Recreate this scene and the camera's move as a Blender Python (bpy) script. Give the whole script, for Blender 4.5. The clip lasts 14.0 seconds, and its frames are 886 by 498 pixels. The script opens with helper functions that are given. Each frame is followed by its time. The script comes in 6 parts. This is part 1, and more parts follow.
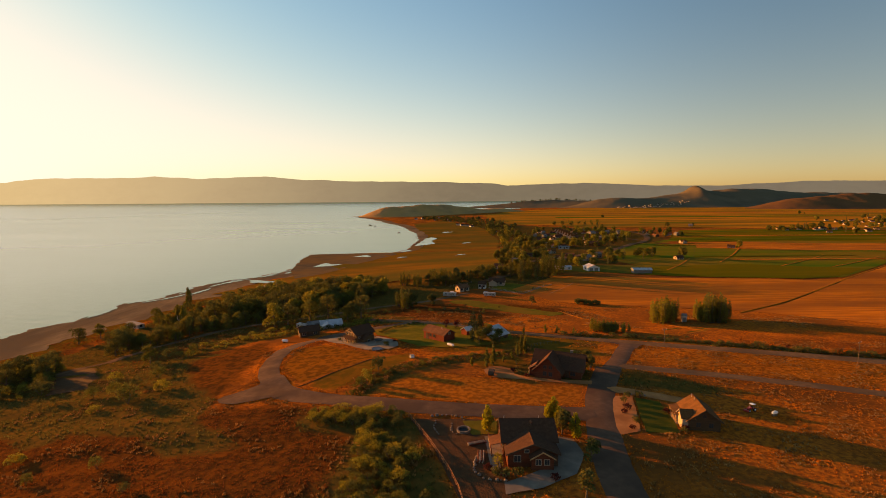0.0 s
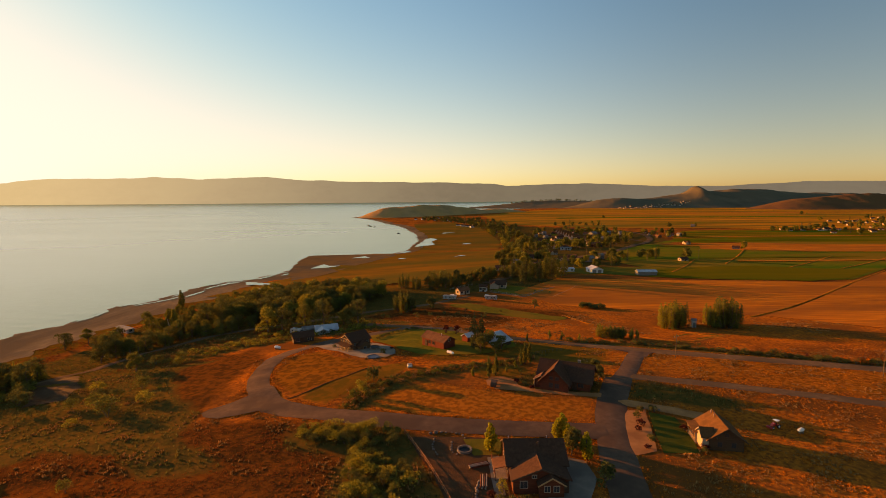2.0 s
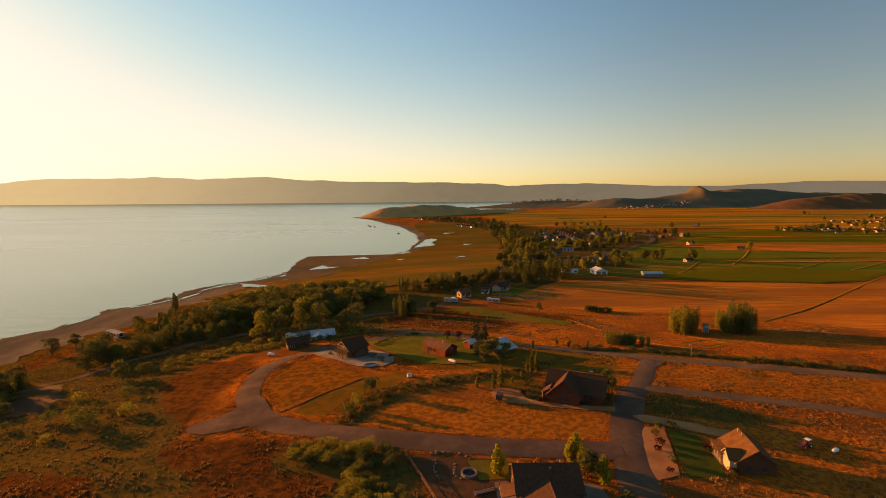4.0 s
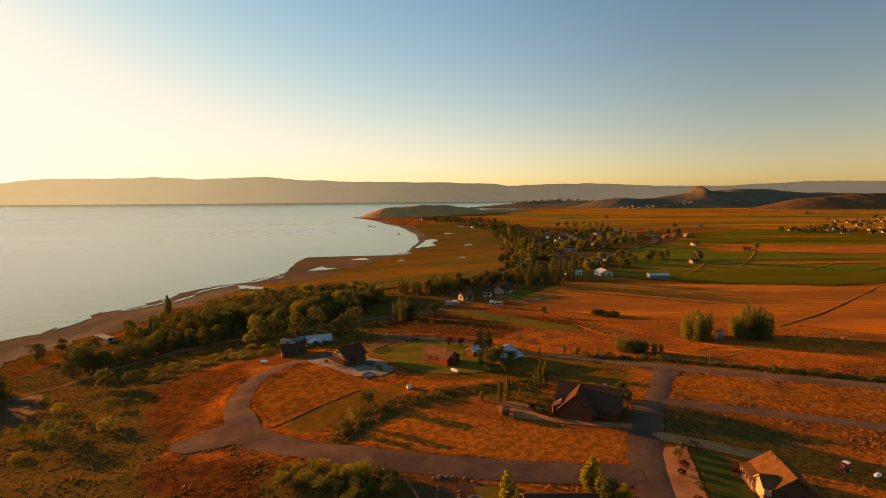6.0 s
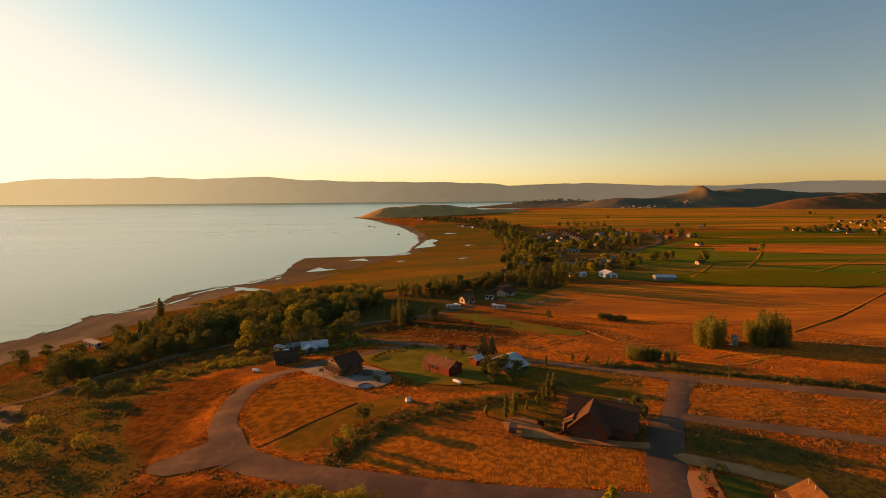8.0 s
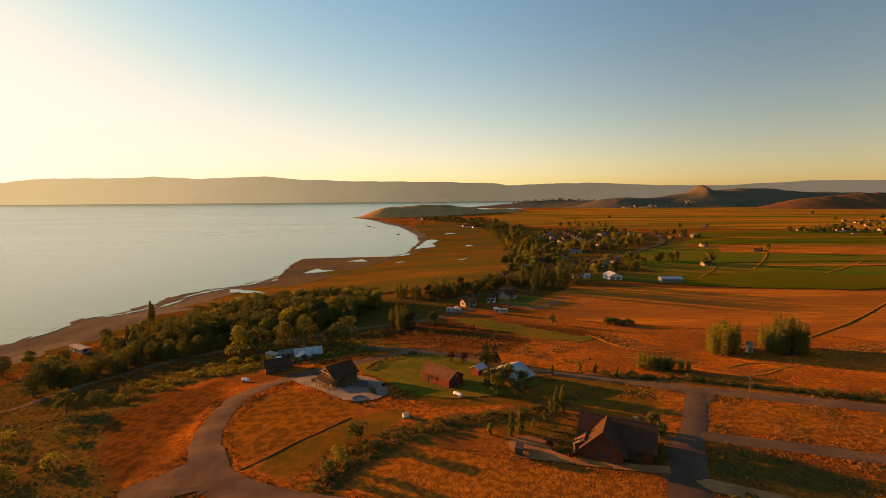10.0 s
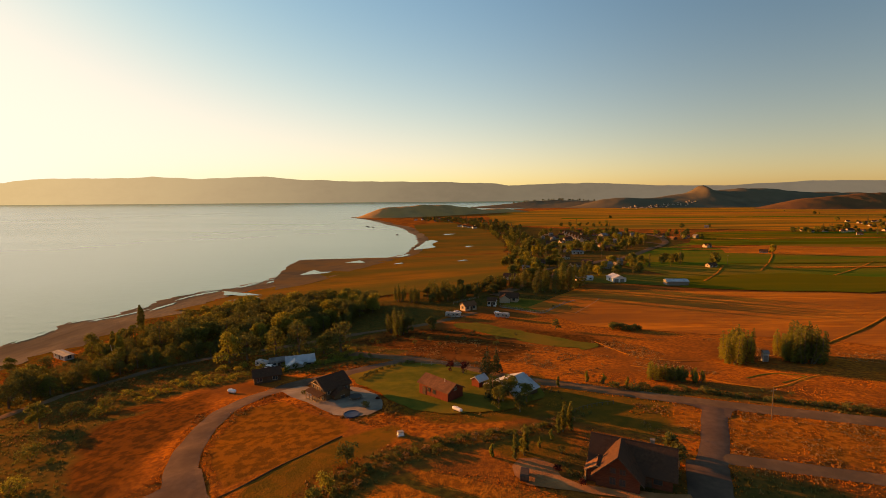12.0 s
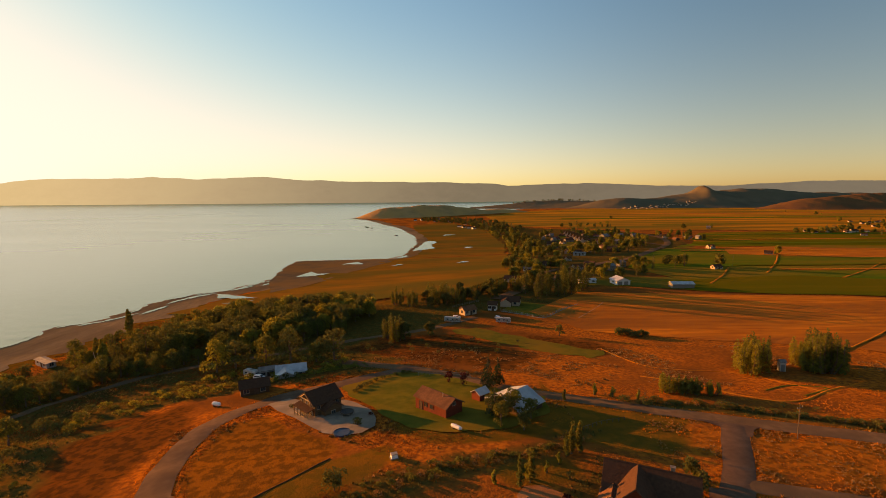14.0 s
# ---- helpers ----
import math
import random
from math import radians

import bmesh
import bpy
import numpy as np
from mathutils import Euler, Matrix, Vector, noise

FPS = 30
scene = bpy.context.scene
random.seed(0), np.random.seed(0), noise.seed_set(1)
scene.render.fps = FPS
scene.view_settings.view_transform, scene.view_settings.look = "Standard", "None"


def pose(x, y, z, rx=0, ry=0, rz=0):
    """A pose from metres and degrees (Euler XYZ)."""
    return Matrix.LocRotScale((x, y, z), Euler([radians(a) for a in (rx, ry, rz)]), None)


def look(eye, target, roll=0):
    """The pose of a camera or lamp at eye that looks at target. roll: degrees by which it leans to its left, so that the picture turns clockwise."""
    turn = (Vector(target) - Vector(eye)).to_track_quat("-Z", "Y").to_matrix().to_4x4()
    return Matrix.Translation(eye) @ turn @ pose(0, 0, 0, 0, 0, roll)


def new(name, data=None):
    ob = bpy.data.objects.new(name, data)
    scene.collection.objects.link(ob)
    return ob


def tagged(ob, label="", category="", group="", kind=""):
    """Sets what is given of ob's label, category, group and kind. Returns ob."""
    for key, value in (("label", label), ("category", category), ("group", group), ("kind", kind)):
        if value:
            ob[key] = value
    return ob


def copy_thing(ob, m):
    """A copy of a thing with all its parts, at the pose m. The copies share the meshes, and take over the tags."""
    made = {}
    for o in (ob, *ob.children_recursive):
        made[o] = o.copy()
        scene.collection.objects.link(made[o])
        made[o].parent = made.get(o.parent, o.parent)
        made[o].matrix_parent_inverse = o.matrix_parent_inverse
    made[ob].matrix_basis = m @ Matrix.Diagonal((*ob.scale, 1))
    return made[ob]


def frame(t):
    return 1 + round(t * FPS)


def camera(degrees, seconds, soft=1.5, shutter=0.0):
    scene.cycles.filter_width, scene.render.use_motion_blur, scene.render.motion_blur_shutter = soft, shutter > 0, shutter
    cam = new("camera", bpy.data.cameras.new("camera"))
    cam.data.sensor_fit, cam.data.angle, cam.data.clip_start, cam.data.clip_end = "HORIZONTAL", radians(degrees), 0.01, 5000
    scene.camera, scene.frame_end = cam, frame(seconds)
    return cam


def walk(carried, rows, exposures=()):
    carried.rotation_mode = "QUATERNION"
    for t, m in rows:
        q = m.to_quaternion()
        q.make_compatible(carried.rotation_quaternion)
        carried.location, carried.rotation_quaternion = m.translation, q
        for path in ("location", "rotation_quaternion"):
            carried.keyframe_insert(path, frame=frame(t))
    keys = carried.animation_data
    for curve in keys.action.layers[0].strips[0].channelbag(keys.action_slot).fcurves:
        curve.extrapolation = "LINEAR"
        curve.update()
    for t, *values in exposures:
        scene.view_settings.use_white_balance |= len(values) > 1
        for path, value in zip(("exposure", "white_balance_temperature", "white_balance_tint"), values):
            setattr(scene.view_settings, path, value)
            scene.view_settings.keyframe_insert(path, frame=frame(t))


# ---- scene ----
# ---------------------------------------------------------------- camera
cam = camera(86.0, 14.0, soft=0.8)
PATH = [
    (0, (0.432, 0.165, 51.770), (0.4319, 2.1515, 51.5414), -0.41),
    (1, (0.655, 4.301, 51.683), (0.6547, 6.2880, 51.4555), -0.42),
    (2, (0.635, 8.475, 51.602), (0.6344, 10.4622, 51.3752), -0.42),
    (3, (0.458, 12.684, 51.527), (0.4572, 14.6708, 51.3004), -0.42),
    (4, (0.198, 16.924, 51.458), (0.1967, 18.9107, 51.2312), -0.43),
    (5, (-0.085, 21.192, 51.394), (-0.0864, 23.1787, 51.1678), -0.43),
    (6, (-0.341, 25.484, 51.337), (-0.3433, 27.4715, 51.1101), -0.43),
    (7, (-0.536, 29.799, 51.286), (-0.5384, 31.7861, 51.0583), -0.44),
    (8, (-0.645, 34.132, 51.240), (-0.6481, 36.1192, 51.0124), -0.44),
    (9, (-0.658, 38.481, 51.200), (-0.6616, 40.4676, 50.9725), -0.44),
    (10, (-0.577, 42.841, 51.167), (-0.5808, 44.8281, 50.9385), -0.45),
    (11, (-0.416, 47.211, 51.139), (-0.4196, 49.1976, 50.9107), -0.45),
    (12, (-0.202, 51.586, 51.117), (-0.2051, 53.5728, 50.8890), -0.45),
    (13, (0.026, 55.964, 51.101), (0.0235, 57.9506, 50.8735), -0.46),
    (14, (0.216, 60.341, 51.091), (0.2145, 62.3278, 50.8643), -0.46),
]
walk(cam, [(t, look(e, g, r)) for t, e, g, r in PATH], [(0, 1.35, 7900, 13), (14, 1.35, 7900, 13)])

# ---------------------------------------------------------------- sky, sun
SUN_AZ, SUN_EL = -61.0, 6.5
world = bpy.data.worlds.new("evening_sky")
scene.world = world
world.use_nodes = True
wn = world.node_tree
sky = wn.nodes.new("ShaderNodeTexSky")
sky.sky_type, sky.sun_disc = "NISHITA", False
sky.sun_elevation, sky.sun_rotation = radians(SUN_EL), radians(SUN_AZ)
sky.altitude, sky.air_density, sky.dust_density, sky.ozone_density = 1500, 1.0, 1.9, 1.4
# tint multiplied onto the sky: warm at the horizon, cooler higher up
wc = wn.nodes.new("ShaderNodeTexCoord")
wx = wn.nodes.new("ShaderNodeSeparateXYZ")
wr = wn.nodes.new("ShaderNodeMapRange")
wr.interpolation_type = "SMOOTHSTEP"
wr.inputs["From Min"].default_value, wr.inputs["From Max"].default_value = 0.0, 0.42
wm = wn.nodes.new("ShaderNodeMix")
wm.data_type = "RGBA"
wm.inputs[6].default_value, wm.inputs[7].default_value = (1.24, 0.99, 0.85, 1), (0.82, 1.01, 1.11, 1)
wp = wn.nodes.new("ShaderNodeMix")
wp.data_type, wp.blend_type = "RGBA", "MULTIPLY"
wp.inputs[0].default_value = 1.0
wn.links.new(wc.outputs["Generated"], wx.inputs[0])
wn.links.new(wx.outputs["Z"], wr.inputs["Value"])
wn.links.new(wr.outputs[0], wm.inputs[0])
wn.links.new(sky.outputs[0], wp.inputs[6])
wn.links.new(wm.outputs[2], wp.inputs[7])
# soft clip on the sky colour, holds down the glow round the sun: c / (1 + (c / 4.8)^4)^(1/4)
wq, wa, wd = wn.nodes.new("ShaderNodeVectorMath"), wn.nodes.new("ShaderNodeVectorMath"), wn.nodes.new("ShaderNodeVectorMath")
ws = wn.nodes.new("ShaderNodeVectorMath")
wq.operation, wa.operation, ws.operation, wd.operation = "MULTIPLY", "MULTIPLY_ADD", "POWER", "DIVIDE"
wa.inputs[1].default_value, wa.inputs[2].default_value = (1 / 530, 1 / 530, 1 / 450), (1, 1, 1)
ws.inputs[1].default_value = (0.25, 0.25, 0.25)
# gain on the sky colour: brighter towards the sun, dimmer away from it
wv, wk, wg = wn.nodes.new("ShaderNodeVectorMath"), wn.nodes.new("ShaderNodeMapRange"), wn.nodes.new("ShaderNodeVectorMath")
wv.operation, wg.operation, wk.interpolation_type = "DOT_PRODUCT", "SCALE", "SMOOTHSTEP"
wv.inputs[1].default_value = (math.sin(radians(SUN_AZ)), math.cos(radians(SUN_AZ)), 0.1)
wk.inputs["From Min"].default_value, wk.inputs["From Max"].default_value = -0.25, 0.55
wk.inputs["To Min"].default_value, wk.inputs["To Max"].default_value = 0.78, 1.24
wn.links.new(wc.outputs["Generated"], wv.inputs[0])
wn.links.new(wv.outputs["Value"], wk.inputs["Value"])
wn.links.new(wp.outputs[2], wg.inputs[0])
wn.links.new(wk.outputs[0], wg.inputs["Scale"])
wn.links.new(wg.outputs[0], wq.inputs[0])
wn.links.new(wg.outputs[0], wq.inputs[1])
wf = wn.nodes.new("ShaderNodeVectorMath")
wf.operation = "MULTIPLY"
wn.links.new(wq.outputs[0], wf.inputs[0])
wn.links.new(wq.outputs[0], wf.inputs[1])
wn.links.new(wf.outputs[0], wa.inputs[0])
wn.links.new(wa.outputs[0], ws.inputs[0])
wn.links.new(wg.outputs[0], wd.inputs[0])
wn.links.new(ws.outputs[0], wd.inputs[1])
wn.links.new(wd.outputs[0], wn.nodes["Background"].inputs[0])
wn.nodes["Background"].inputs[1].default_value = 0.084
sun = new("sun", bpy.data.lights.new("sun", "SUN"))
sun.data.energy, sun.data.angle, sun.data.color = 5.0, radians(0.5), (1.0, 0.4, 0.085)
sa, se = radians(SUN_AZ), radians(SUN_EL)
sun.matrix_world = look((300 * math.sin(sa) * math.cos(se), 300 * math.cos(sa) * math.cos(se), 300 * math.sin(se)), (0, 0, 0))


# ---------------------------------------------------------------- materials
def material(name, c1, c2, scale=1.0, rough=0.9, bump=0.0, bscale=None, c3=None, scale3=0.02, metal=0.0, spec=0.3,
             stretch=(1, 1, 1), island=0.0, obrand=0.0, translucent=0.0, sharp=(0.35, 0.65), coord="Position"):
    """Two colours mixed by fine noise, a third by broad noise; bump; random tint by island or object."""
    m = bpy.data.materials.new(name)
    m.use_nodes = True
    t = m.node_tree
    n, l = t.nodes, t.links
    p = n["Principled BSDF"]
    p.inputs["Roughness"].default_value, p.inputs["Metallic"].default_value = rough, metal
    p.inputs["Specular IOR Level"].default_value = spec
    if coord == "Position":
        src = n.new("ShaderNodeNewGeometry").outputs["Position"]
    else:
        src = n.new("ShaderNodeTexCoord").outputs["Object"]
    mp = n.new("ShaderNodeMapping")
    mp.inputs["Scale"].default_value = stretch
    l.new(src, mp.inputs["Vector"])

    def fac(sc, lo, hi, detail=5):
        tex = n.new("ShaderNodeTexNoise")
        tex.inputs["Scale"].default_value, tex.inputs["Detail"].default_value = sc, detail
        l.new(mp.outputs[0], tex.inputs["Vector"])
        r = n.new("ShaderNodeMapRange")
        r.inputs["From Min"].default_value, r.inputs["From Max"].default_value = lo, hi
        l.new(tex.outputs[0], r.inputs["Value"])
        return r.outputs[0], tex.outputs[0]

    def mix(a, b, f, blend="MIX"):
        x = n.new("ShaderNodeMix")
        x.data_type, x.blend_type = "RGBA", blend
        for sock, v in ((x.inputs[6], a), (x.inputs[7], b)):
            if isinstance(v, tuple):
                sock.default_value = (*v, 1)
            else:
                l.new(v, sock)
        if isinstance(f, float):
            x.inputs[0].default_value = f
        else:
            l.new(f, x.inputs[0])
        return x.outputs[2]

    f1, raw = fac(scale, *sharp)
    col = mix(c1, c2, f1)
    if c3:
        f3, _ = fac(scale3, 0.42, 0.62, 3)
        col = mix(col, c3, f3)
    if island or obrand:
        rnd = n.new("ShaderNodeNewGeometry").outputs["Random Per Island"] if island else n.new("ShaderNodeObjectInfo").outputs["Random"]
        amount = island or obrand
        r = n.new("ShaderNodeMapRange")
        r.inputs["To Min"].default_value, r.inputs["To Max"].default_value = 1 - amount, 1 + amount
        l.new(rnd, r.inputs["Value"])
        hsv = n.new("ShaderNodeHueSaturation")
        l.new(col, hsv.inputs["Color"])
        l.new(r.outputs[0], hsv.inputs["Value"])
        col = hsv.outputs[0]
    l.new(col, p.inputs["Base Color"])
    if bump:
        tex = n.new("ShaderNodeTexNoise")
        tex.inputs["Scale"].default_value, tex.inputs["Detail"].default_value = bscale or scale, 6
        l.new(mp.outputs[0], tex.inputs["Vector"])
        b = n.new("ShaderNodeBump")
        b.inputs["Strength"].default_value, b.inputs["Distance"].default_value = 1.0, bump
        l.new(tex.outputs[0], b.inputs["Height"])
        l.new(b.outputs[0], p.inputs["Normal"])
    if translucent:
        tr = n.new("ShaderNodeBsdfTranslucent")
        l.new(col, tr.inputs["Color"])
        ms = n.new("ShaderNodeMixShader")
        ms.inputs[0].default_value = translucent
        l.new(p.outputs[0], ms.inputs[1])
        l.new(tr.outputs[0], ms.inputs[2])
        l.new(ms.outputs[0], n["Material Output"].inputs["Surface"])
    return m


GRASS = material("dry_grass", (0.473, 0.144, 0.0172), (0.215, 0.0667, 0.014), 0.9, bump=0.15, bscale=2.2, c3=(0.172, 0.0625, 0.0151), scale3=0.035, spec=0.0, sharp=(0.38, 0.62))
STUBBLE = material("stubble", (0.64, 0.209, 0.0237), (0.372, 0.116, 0.0186), 0.16, bump=0.45, bscale=0.9, c3=(0.289, 0.102, 0.0217), scale3=0.014, stretch=(0.28, 2.4, 1), spec=0.0)
GOLD = material("tall_golden_grass", (0.554, 0.212, 0.0244), (0.396, 0.141, 0.0194), 0.8, bump=0.45, bscale=1.8, c3=(0.415, 0.145, 0.0205), scale3=0.06, spec=0.0)
PLAIN = material("far_hayfield", (0.589, 0.23, 0.0202), (0.313, 0.133, 0.0147), 0.012, bump=0.4, bscale=0.3, c3=(0.184, 0.124, 0.0184), scale3=0.006, stretch=(0.3, 2.4, 1), spec=0.0)
GREEN = material("irrigated_field", (0.0607, 0.129, 0.00994), (0.132, 0.139, 0.0121), 0.02, bump=0.3, bscale=0.8, c3=(0.221, 0.133, 0.0166), scale3=0.008, stretch=(0.35, 2.4, 1), spec=0.0)
LAWN = material("lawn", (0.09, 0.094, 0.014), (0.14, 0.118, 0.017), 0.35, bump=0.1, bscale=4.0, c3=(0.17, 0.115, 0.018), scale3=0.06, spec=0.0)
# darker copy of the lawn, house shade put into its colour
LAWN_SHADE = material("lawn_with_painted_shade", (0.039, 0.0585, 0.0105), (0.065, 0.078, 0.0131), 0.35, bump=0.06, bscale=4.0, c3=(0.0715, 0.0715, 0.0131), scale3=0.1, spec=0.0)
MARSH = material("marsh_grass", (0.169, 0.0933, 0.0153), (0.237, 0.111, 0.0161), 0.05, bump=0.35, bscale=0.7, c3=(0.119, 0.0916, 0.0169), scale3=0.012, stretch=(0.6, 1.6, 1), spec=0.0)
BEACH = material("beach_gravel", (0.2, 0.145, 0.082), (0.26, 0.185, 0.1), 0.3, bump=0.12, bscale=2.0, c3=(0.15, 0.108, 0.062), scale3=0.03, stretch=(1.5, 0.5, 1), spec=0.0)
ASPHALT = material("worn_asphalt", (0.111, 0.0679, 0.0442), (0.143, 0.0889, 0.0572), 0.7, rough=0.95, bump=0.03, bscale=5.0, c3=(0.0884, 0.0556, 0.0377), scale3=0.12, spec=0.03)
GRAVEL = material("gravel_road", (0.15, 0.09, 0.048), (0.2, 0.122, 0.064), 0.6, bump=0.08, bscale=4.0, c3=(0.125, 0.08, 0.046), scale3=0.09, spec=0.0)
DIRT = material("bare_dirt", (0.0813, 0.0387, 0.0175), (0.112, 0.055, 0.0238), 0.5, bump=0.12, bscale=3.0, c3=(0.0813, 0.0438, 0.0213), scale3=0.12, spec=0.03)
PINK = material("pinkish_gravel", (0.4, 0.175, 0.065), (0.46, 0.21, 0.08), 0.9, bump=0.08, bscale=4.0, c3=(0.3, 0.13, 0.05), scale3=0.15, spec=0.0)
CONCRETE = material("concrete", (0.2, 0.16, 0.12), (0.25, 0.2, 0.15), 0.6, bump=0.01, bscale=8.0, c3=(0.16, 0.13, 0.1), scale3=0.2, spec=0.08)
MUD = material("wet_mud", (0.11, 0.088, 0.055), (0.15, 0.112, 0.064), 0.08, bump=0.08, bscale=0.7, c3=(0.19, 0.115, 0.045), scale3=0.02, rough=0.9, spec=0.0)
BARK = material("bark", (0.1, 0.07, 0.045), (0.16, 0.12, 0.08), 3.0, bump=0.05, coord="Object", spec=0.08)
LEAF = material("broad_leaves", (0.109, 0.12, 0.0279), (0.167, 0.154, 0.0351), 0.3, rough=0.8, island=0.3, translucent=0.35, spec=0.0)
LEAFY = material("yellowing_leaves", (0.189, 0.186, 0.0311), (0.257, 0.224, 0.0385), 0.3, rough=0.8, island=0.3, translucent=0.45, spec=0.0)
# yellow-green aspen leaves, brightened in colour to stand in for backlight
ASPEN = material("backlit_aspen_leaves", (0.25, 0.25, 0.025), (0.32, 0.29, 0.03), 0.3, rough=0.7, island=0.35, translucent=0.55, spec=0.05)
LEAFD = material("dark_leaves", (0.0891, 0.0969, 0.0298), (0.131, 0.124, 0.0368), 0.3, rough=0.8, island=0.3, translucent=0.3, spec=0.0)
LEAFR = material("plum_red_leaves", (0.1, 0.025, 0.02), (0.06, 0.02, 0.015), 0.5, rough=0.7, island=0.3, translucent=0.3, spec=0.05)
NEEDLE = material("spruce_needles", (0.0325, 0.052, 0.0234), (0.065, 0.078, 0.0286), 0.5, rough=0.75, island=0.3, translucent=0.12, spec=0.03)
WEED = material("dark_weeds", (0.0938, 0.0936, 0.0267), (0.15, 0.12, 0.033), 0.2, island=0.4, translucent=0.35, spec=0.0)
SAGE = material("sagebrush", (0.23, 0.132, 0.0477), (0.368, 0.188, 0.0592), 0.2, island=0.45, translucent=0.2, spec=0.0)
STRAW = material("grass_tufts", (0.621, 0.204, 0.0212), (0.391, 0.127, 0.0166), 0.12, island=0.35, translucent=0.25, spec=0.0)
LOGS = material("red_stained_log", (0.105, 0.034, 0.018), (0.15, 0.05, 0.026), 2.0, rough=0.7, bump=0.1, bscale=2.5, stretch=(0.2, 0.2, 3.0), coord="Object", spec=0.08)
BROWNW = material("brown_siding", (0.07, 0.044, 0.025), (0.095, 0.06, 0.034), 1.5, rough=0.8, bump=0.04, bscale=2.0, stretch=(0.2, 0.2, 4.0), coord="Object", spec=0.08)
UMBERW = material("umber_siding", (0.108, 0.0662, 0.0346), (0.144, 0.09, 0.0475), 1.5, rough=0.8, bump=0.04, bscale=2.0, stretch=(0.2, 0.2, 4.0), coord="Object", spec=0.08)
TANW = material("tan_siding", (0.351, 0.2808, 0.2028), (0.39, 0.3198, 0.234), 1.0, rough=0.8, bump=0.03, bscale=2.0, stretch=(0.2, 0.2, 4.0), coord="Object", spec=0.08)
REDW = material("barn_red_boards", (0.17, 0.042, 0.022), (0.135, 0.034, 0.019), 1.5, rough=0.8, bump=0.04, bscale=2.5, stretch=(3.0, 3.0, 0.3), coord="Object", spec=0.08)
WHITEW = material("white_siding", (0.54, 0.532, 0.51), (0.6, 0.593, 0.57), 0.8, rough=0.7, bump=0.02, bscale=2.0, stretch=(0.3, 0.3, 4.0), coord="Object")
GREYW = material("grey_siding", (0.17, 0.155, 0.135), (0.21, 0.19, 0.165), 0.8, rough=0.8, bump=0.02, bscale=2.0, stretch=(0.3, 0.3, 4.0), coord="Object", spec=0.08)
TIMBER = material("peeled_timber", (0.45, 0.28, 0.13), (0.36, 0.21, 0.09), 2.0, rough=0.6, coord="Object")
OLDWOOD = material("weathered_wood", (0.26, 0.2, 0.15), (0.34, 0.27, 0.2), 2.5, rough=0.9, bump=0.02, coord="Object", spec=0.08)
SHINGLE = material("dark_shingles", (0.066, 0.034, 0.021), (0.094, 0.048, 0.028), 1.8, rough=0.95, spec=0.05, bump=0.05, bscale=3.0, c3=(0.0746, 0.0403, 0.0259), scale3=0.3, coord="Object")
SHINGLEB = material("tan_shingles", (0.123, 0.0597, 0.0228), (0.157, 0.0762, 0.0296), 1.8, rough=0.9, bump=0.04, bscale=3.0, c3=(0.101, 0.0495, 0.0194), scale3=0.4, coord="Object", spec=0.05)
SHINGLER = material("red_brown_shingles", (0.149, 0.069, 0.0345), (0.196, 0.092, 0.046), 1.8, rough=0.9, bump=0.04, bscale=3.0, c3=(0.127, 0.0598, 0.0322), scale3=0.4, coord="Object", spec=0.05)
METALR = material("pale_metal_roof", (0.4, 0.416, 0.44), (0.464, 0.48, 0.496), 0.6, rough=0.5, metal=0.0, c3=(0.336, 0.344, 0.36), scale3=0.4, coord="Object")
# darker copies of METALR and white panel, shade put into the colour
ROOFG = material("dimmed_grey_roof", (0.16, 0.15, 0.14), (0.21, 0.195, 0.18), 0.8, rough=0.7, c3=(0.12, 0.112, 0.105), scale3=0.5, coord="Object")
DULLW = material("dimmed_white_panel", (0.34, 0.32, 0.29), (0.42, 0.4, 0.36), 1.2, rough=0.6, spec=0.3, coord="Object")
# tufts darker than STRAW, to offset the strong sun on the lake slope
RUST = material("russet_grass_tufts", (0.23, 0.0751, 0.0166), (0.161, 0.0552, 0.0155), 0.12, island=0.3, translucent=0.3, spec=0.1)
TRIM = material("cream_trim", (0.26, 0.21, 0.155), (0.32, 0.265, 0.2), 2.0, rough=0.6, coord="Object")
DARKTRIM = material("dark_trim", (0.07, 0.045, 0.03), (0.1, 0.065, 0.045), 2.0, rough=0.7, coord="Object", spec=0.08)
GLASS = material("window_glass", (0.03, 0.035, 0.04), (0.05, 0.055, 0.06), 1.0, rough=0.08, spec=0.6, coord="Object")
STONE = material("brown_stone", (0.13, 0.1, 0.08), (0.2, 0.16, 0.125), 1.5, bump=0.05, obrand=0.25, coord="Object")
WHITEP = material("white_paint", (0.74, 0.73, 0.7), (0.8, 0.79, 0.77), 1.2, rough=0.45, spec=0.5, coord="Object")
REDP = material("red_enamel", (0.45, 0.04, 0.03), (0.38, 0.035, 0.025), 1.5, rough=0.4, spec=0.5, coord="Object")
BLUEP = material("blue_vinyl", (0.028, 0.045, 0.08), (0.038, 0.058, 0.1), 1.5, rough=0.5, coord="Object")
BLACKR = material("black_rubber", (0.02, 0.02, 0.02), (0.03, 0.03, 0.03), 3.0, rough=0.8, coord="Object")
STEEL = material("galvanised_steel", (0.4, 0.4, 0.4), (0.5, 0.5, 0.5), 4.0, rough=0.45, metal=0.8, coord="Object")
# grey-olive sage of the far hills, haze mixed into the base colour
HILL = material("hazed_sage_hillside", (0.165, 0.132, 0.08), (0.115, 0.096, 0.06), 0.012, bump=2.0, bscale=0.03, c3=(0.14, 0.115, 0.07), scale3=0.005, spec=0.0)
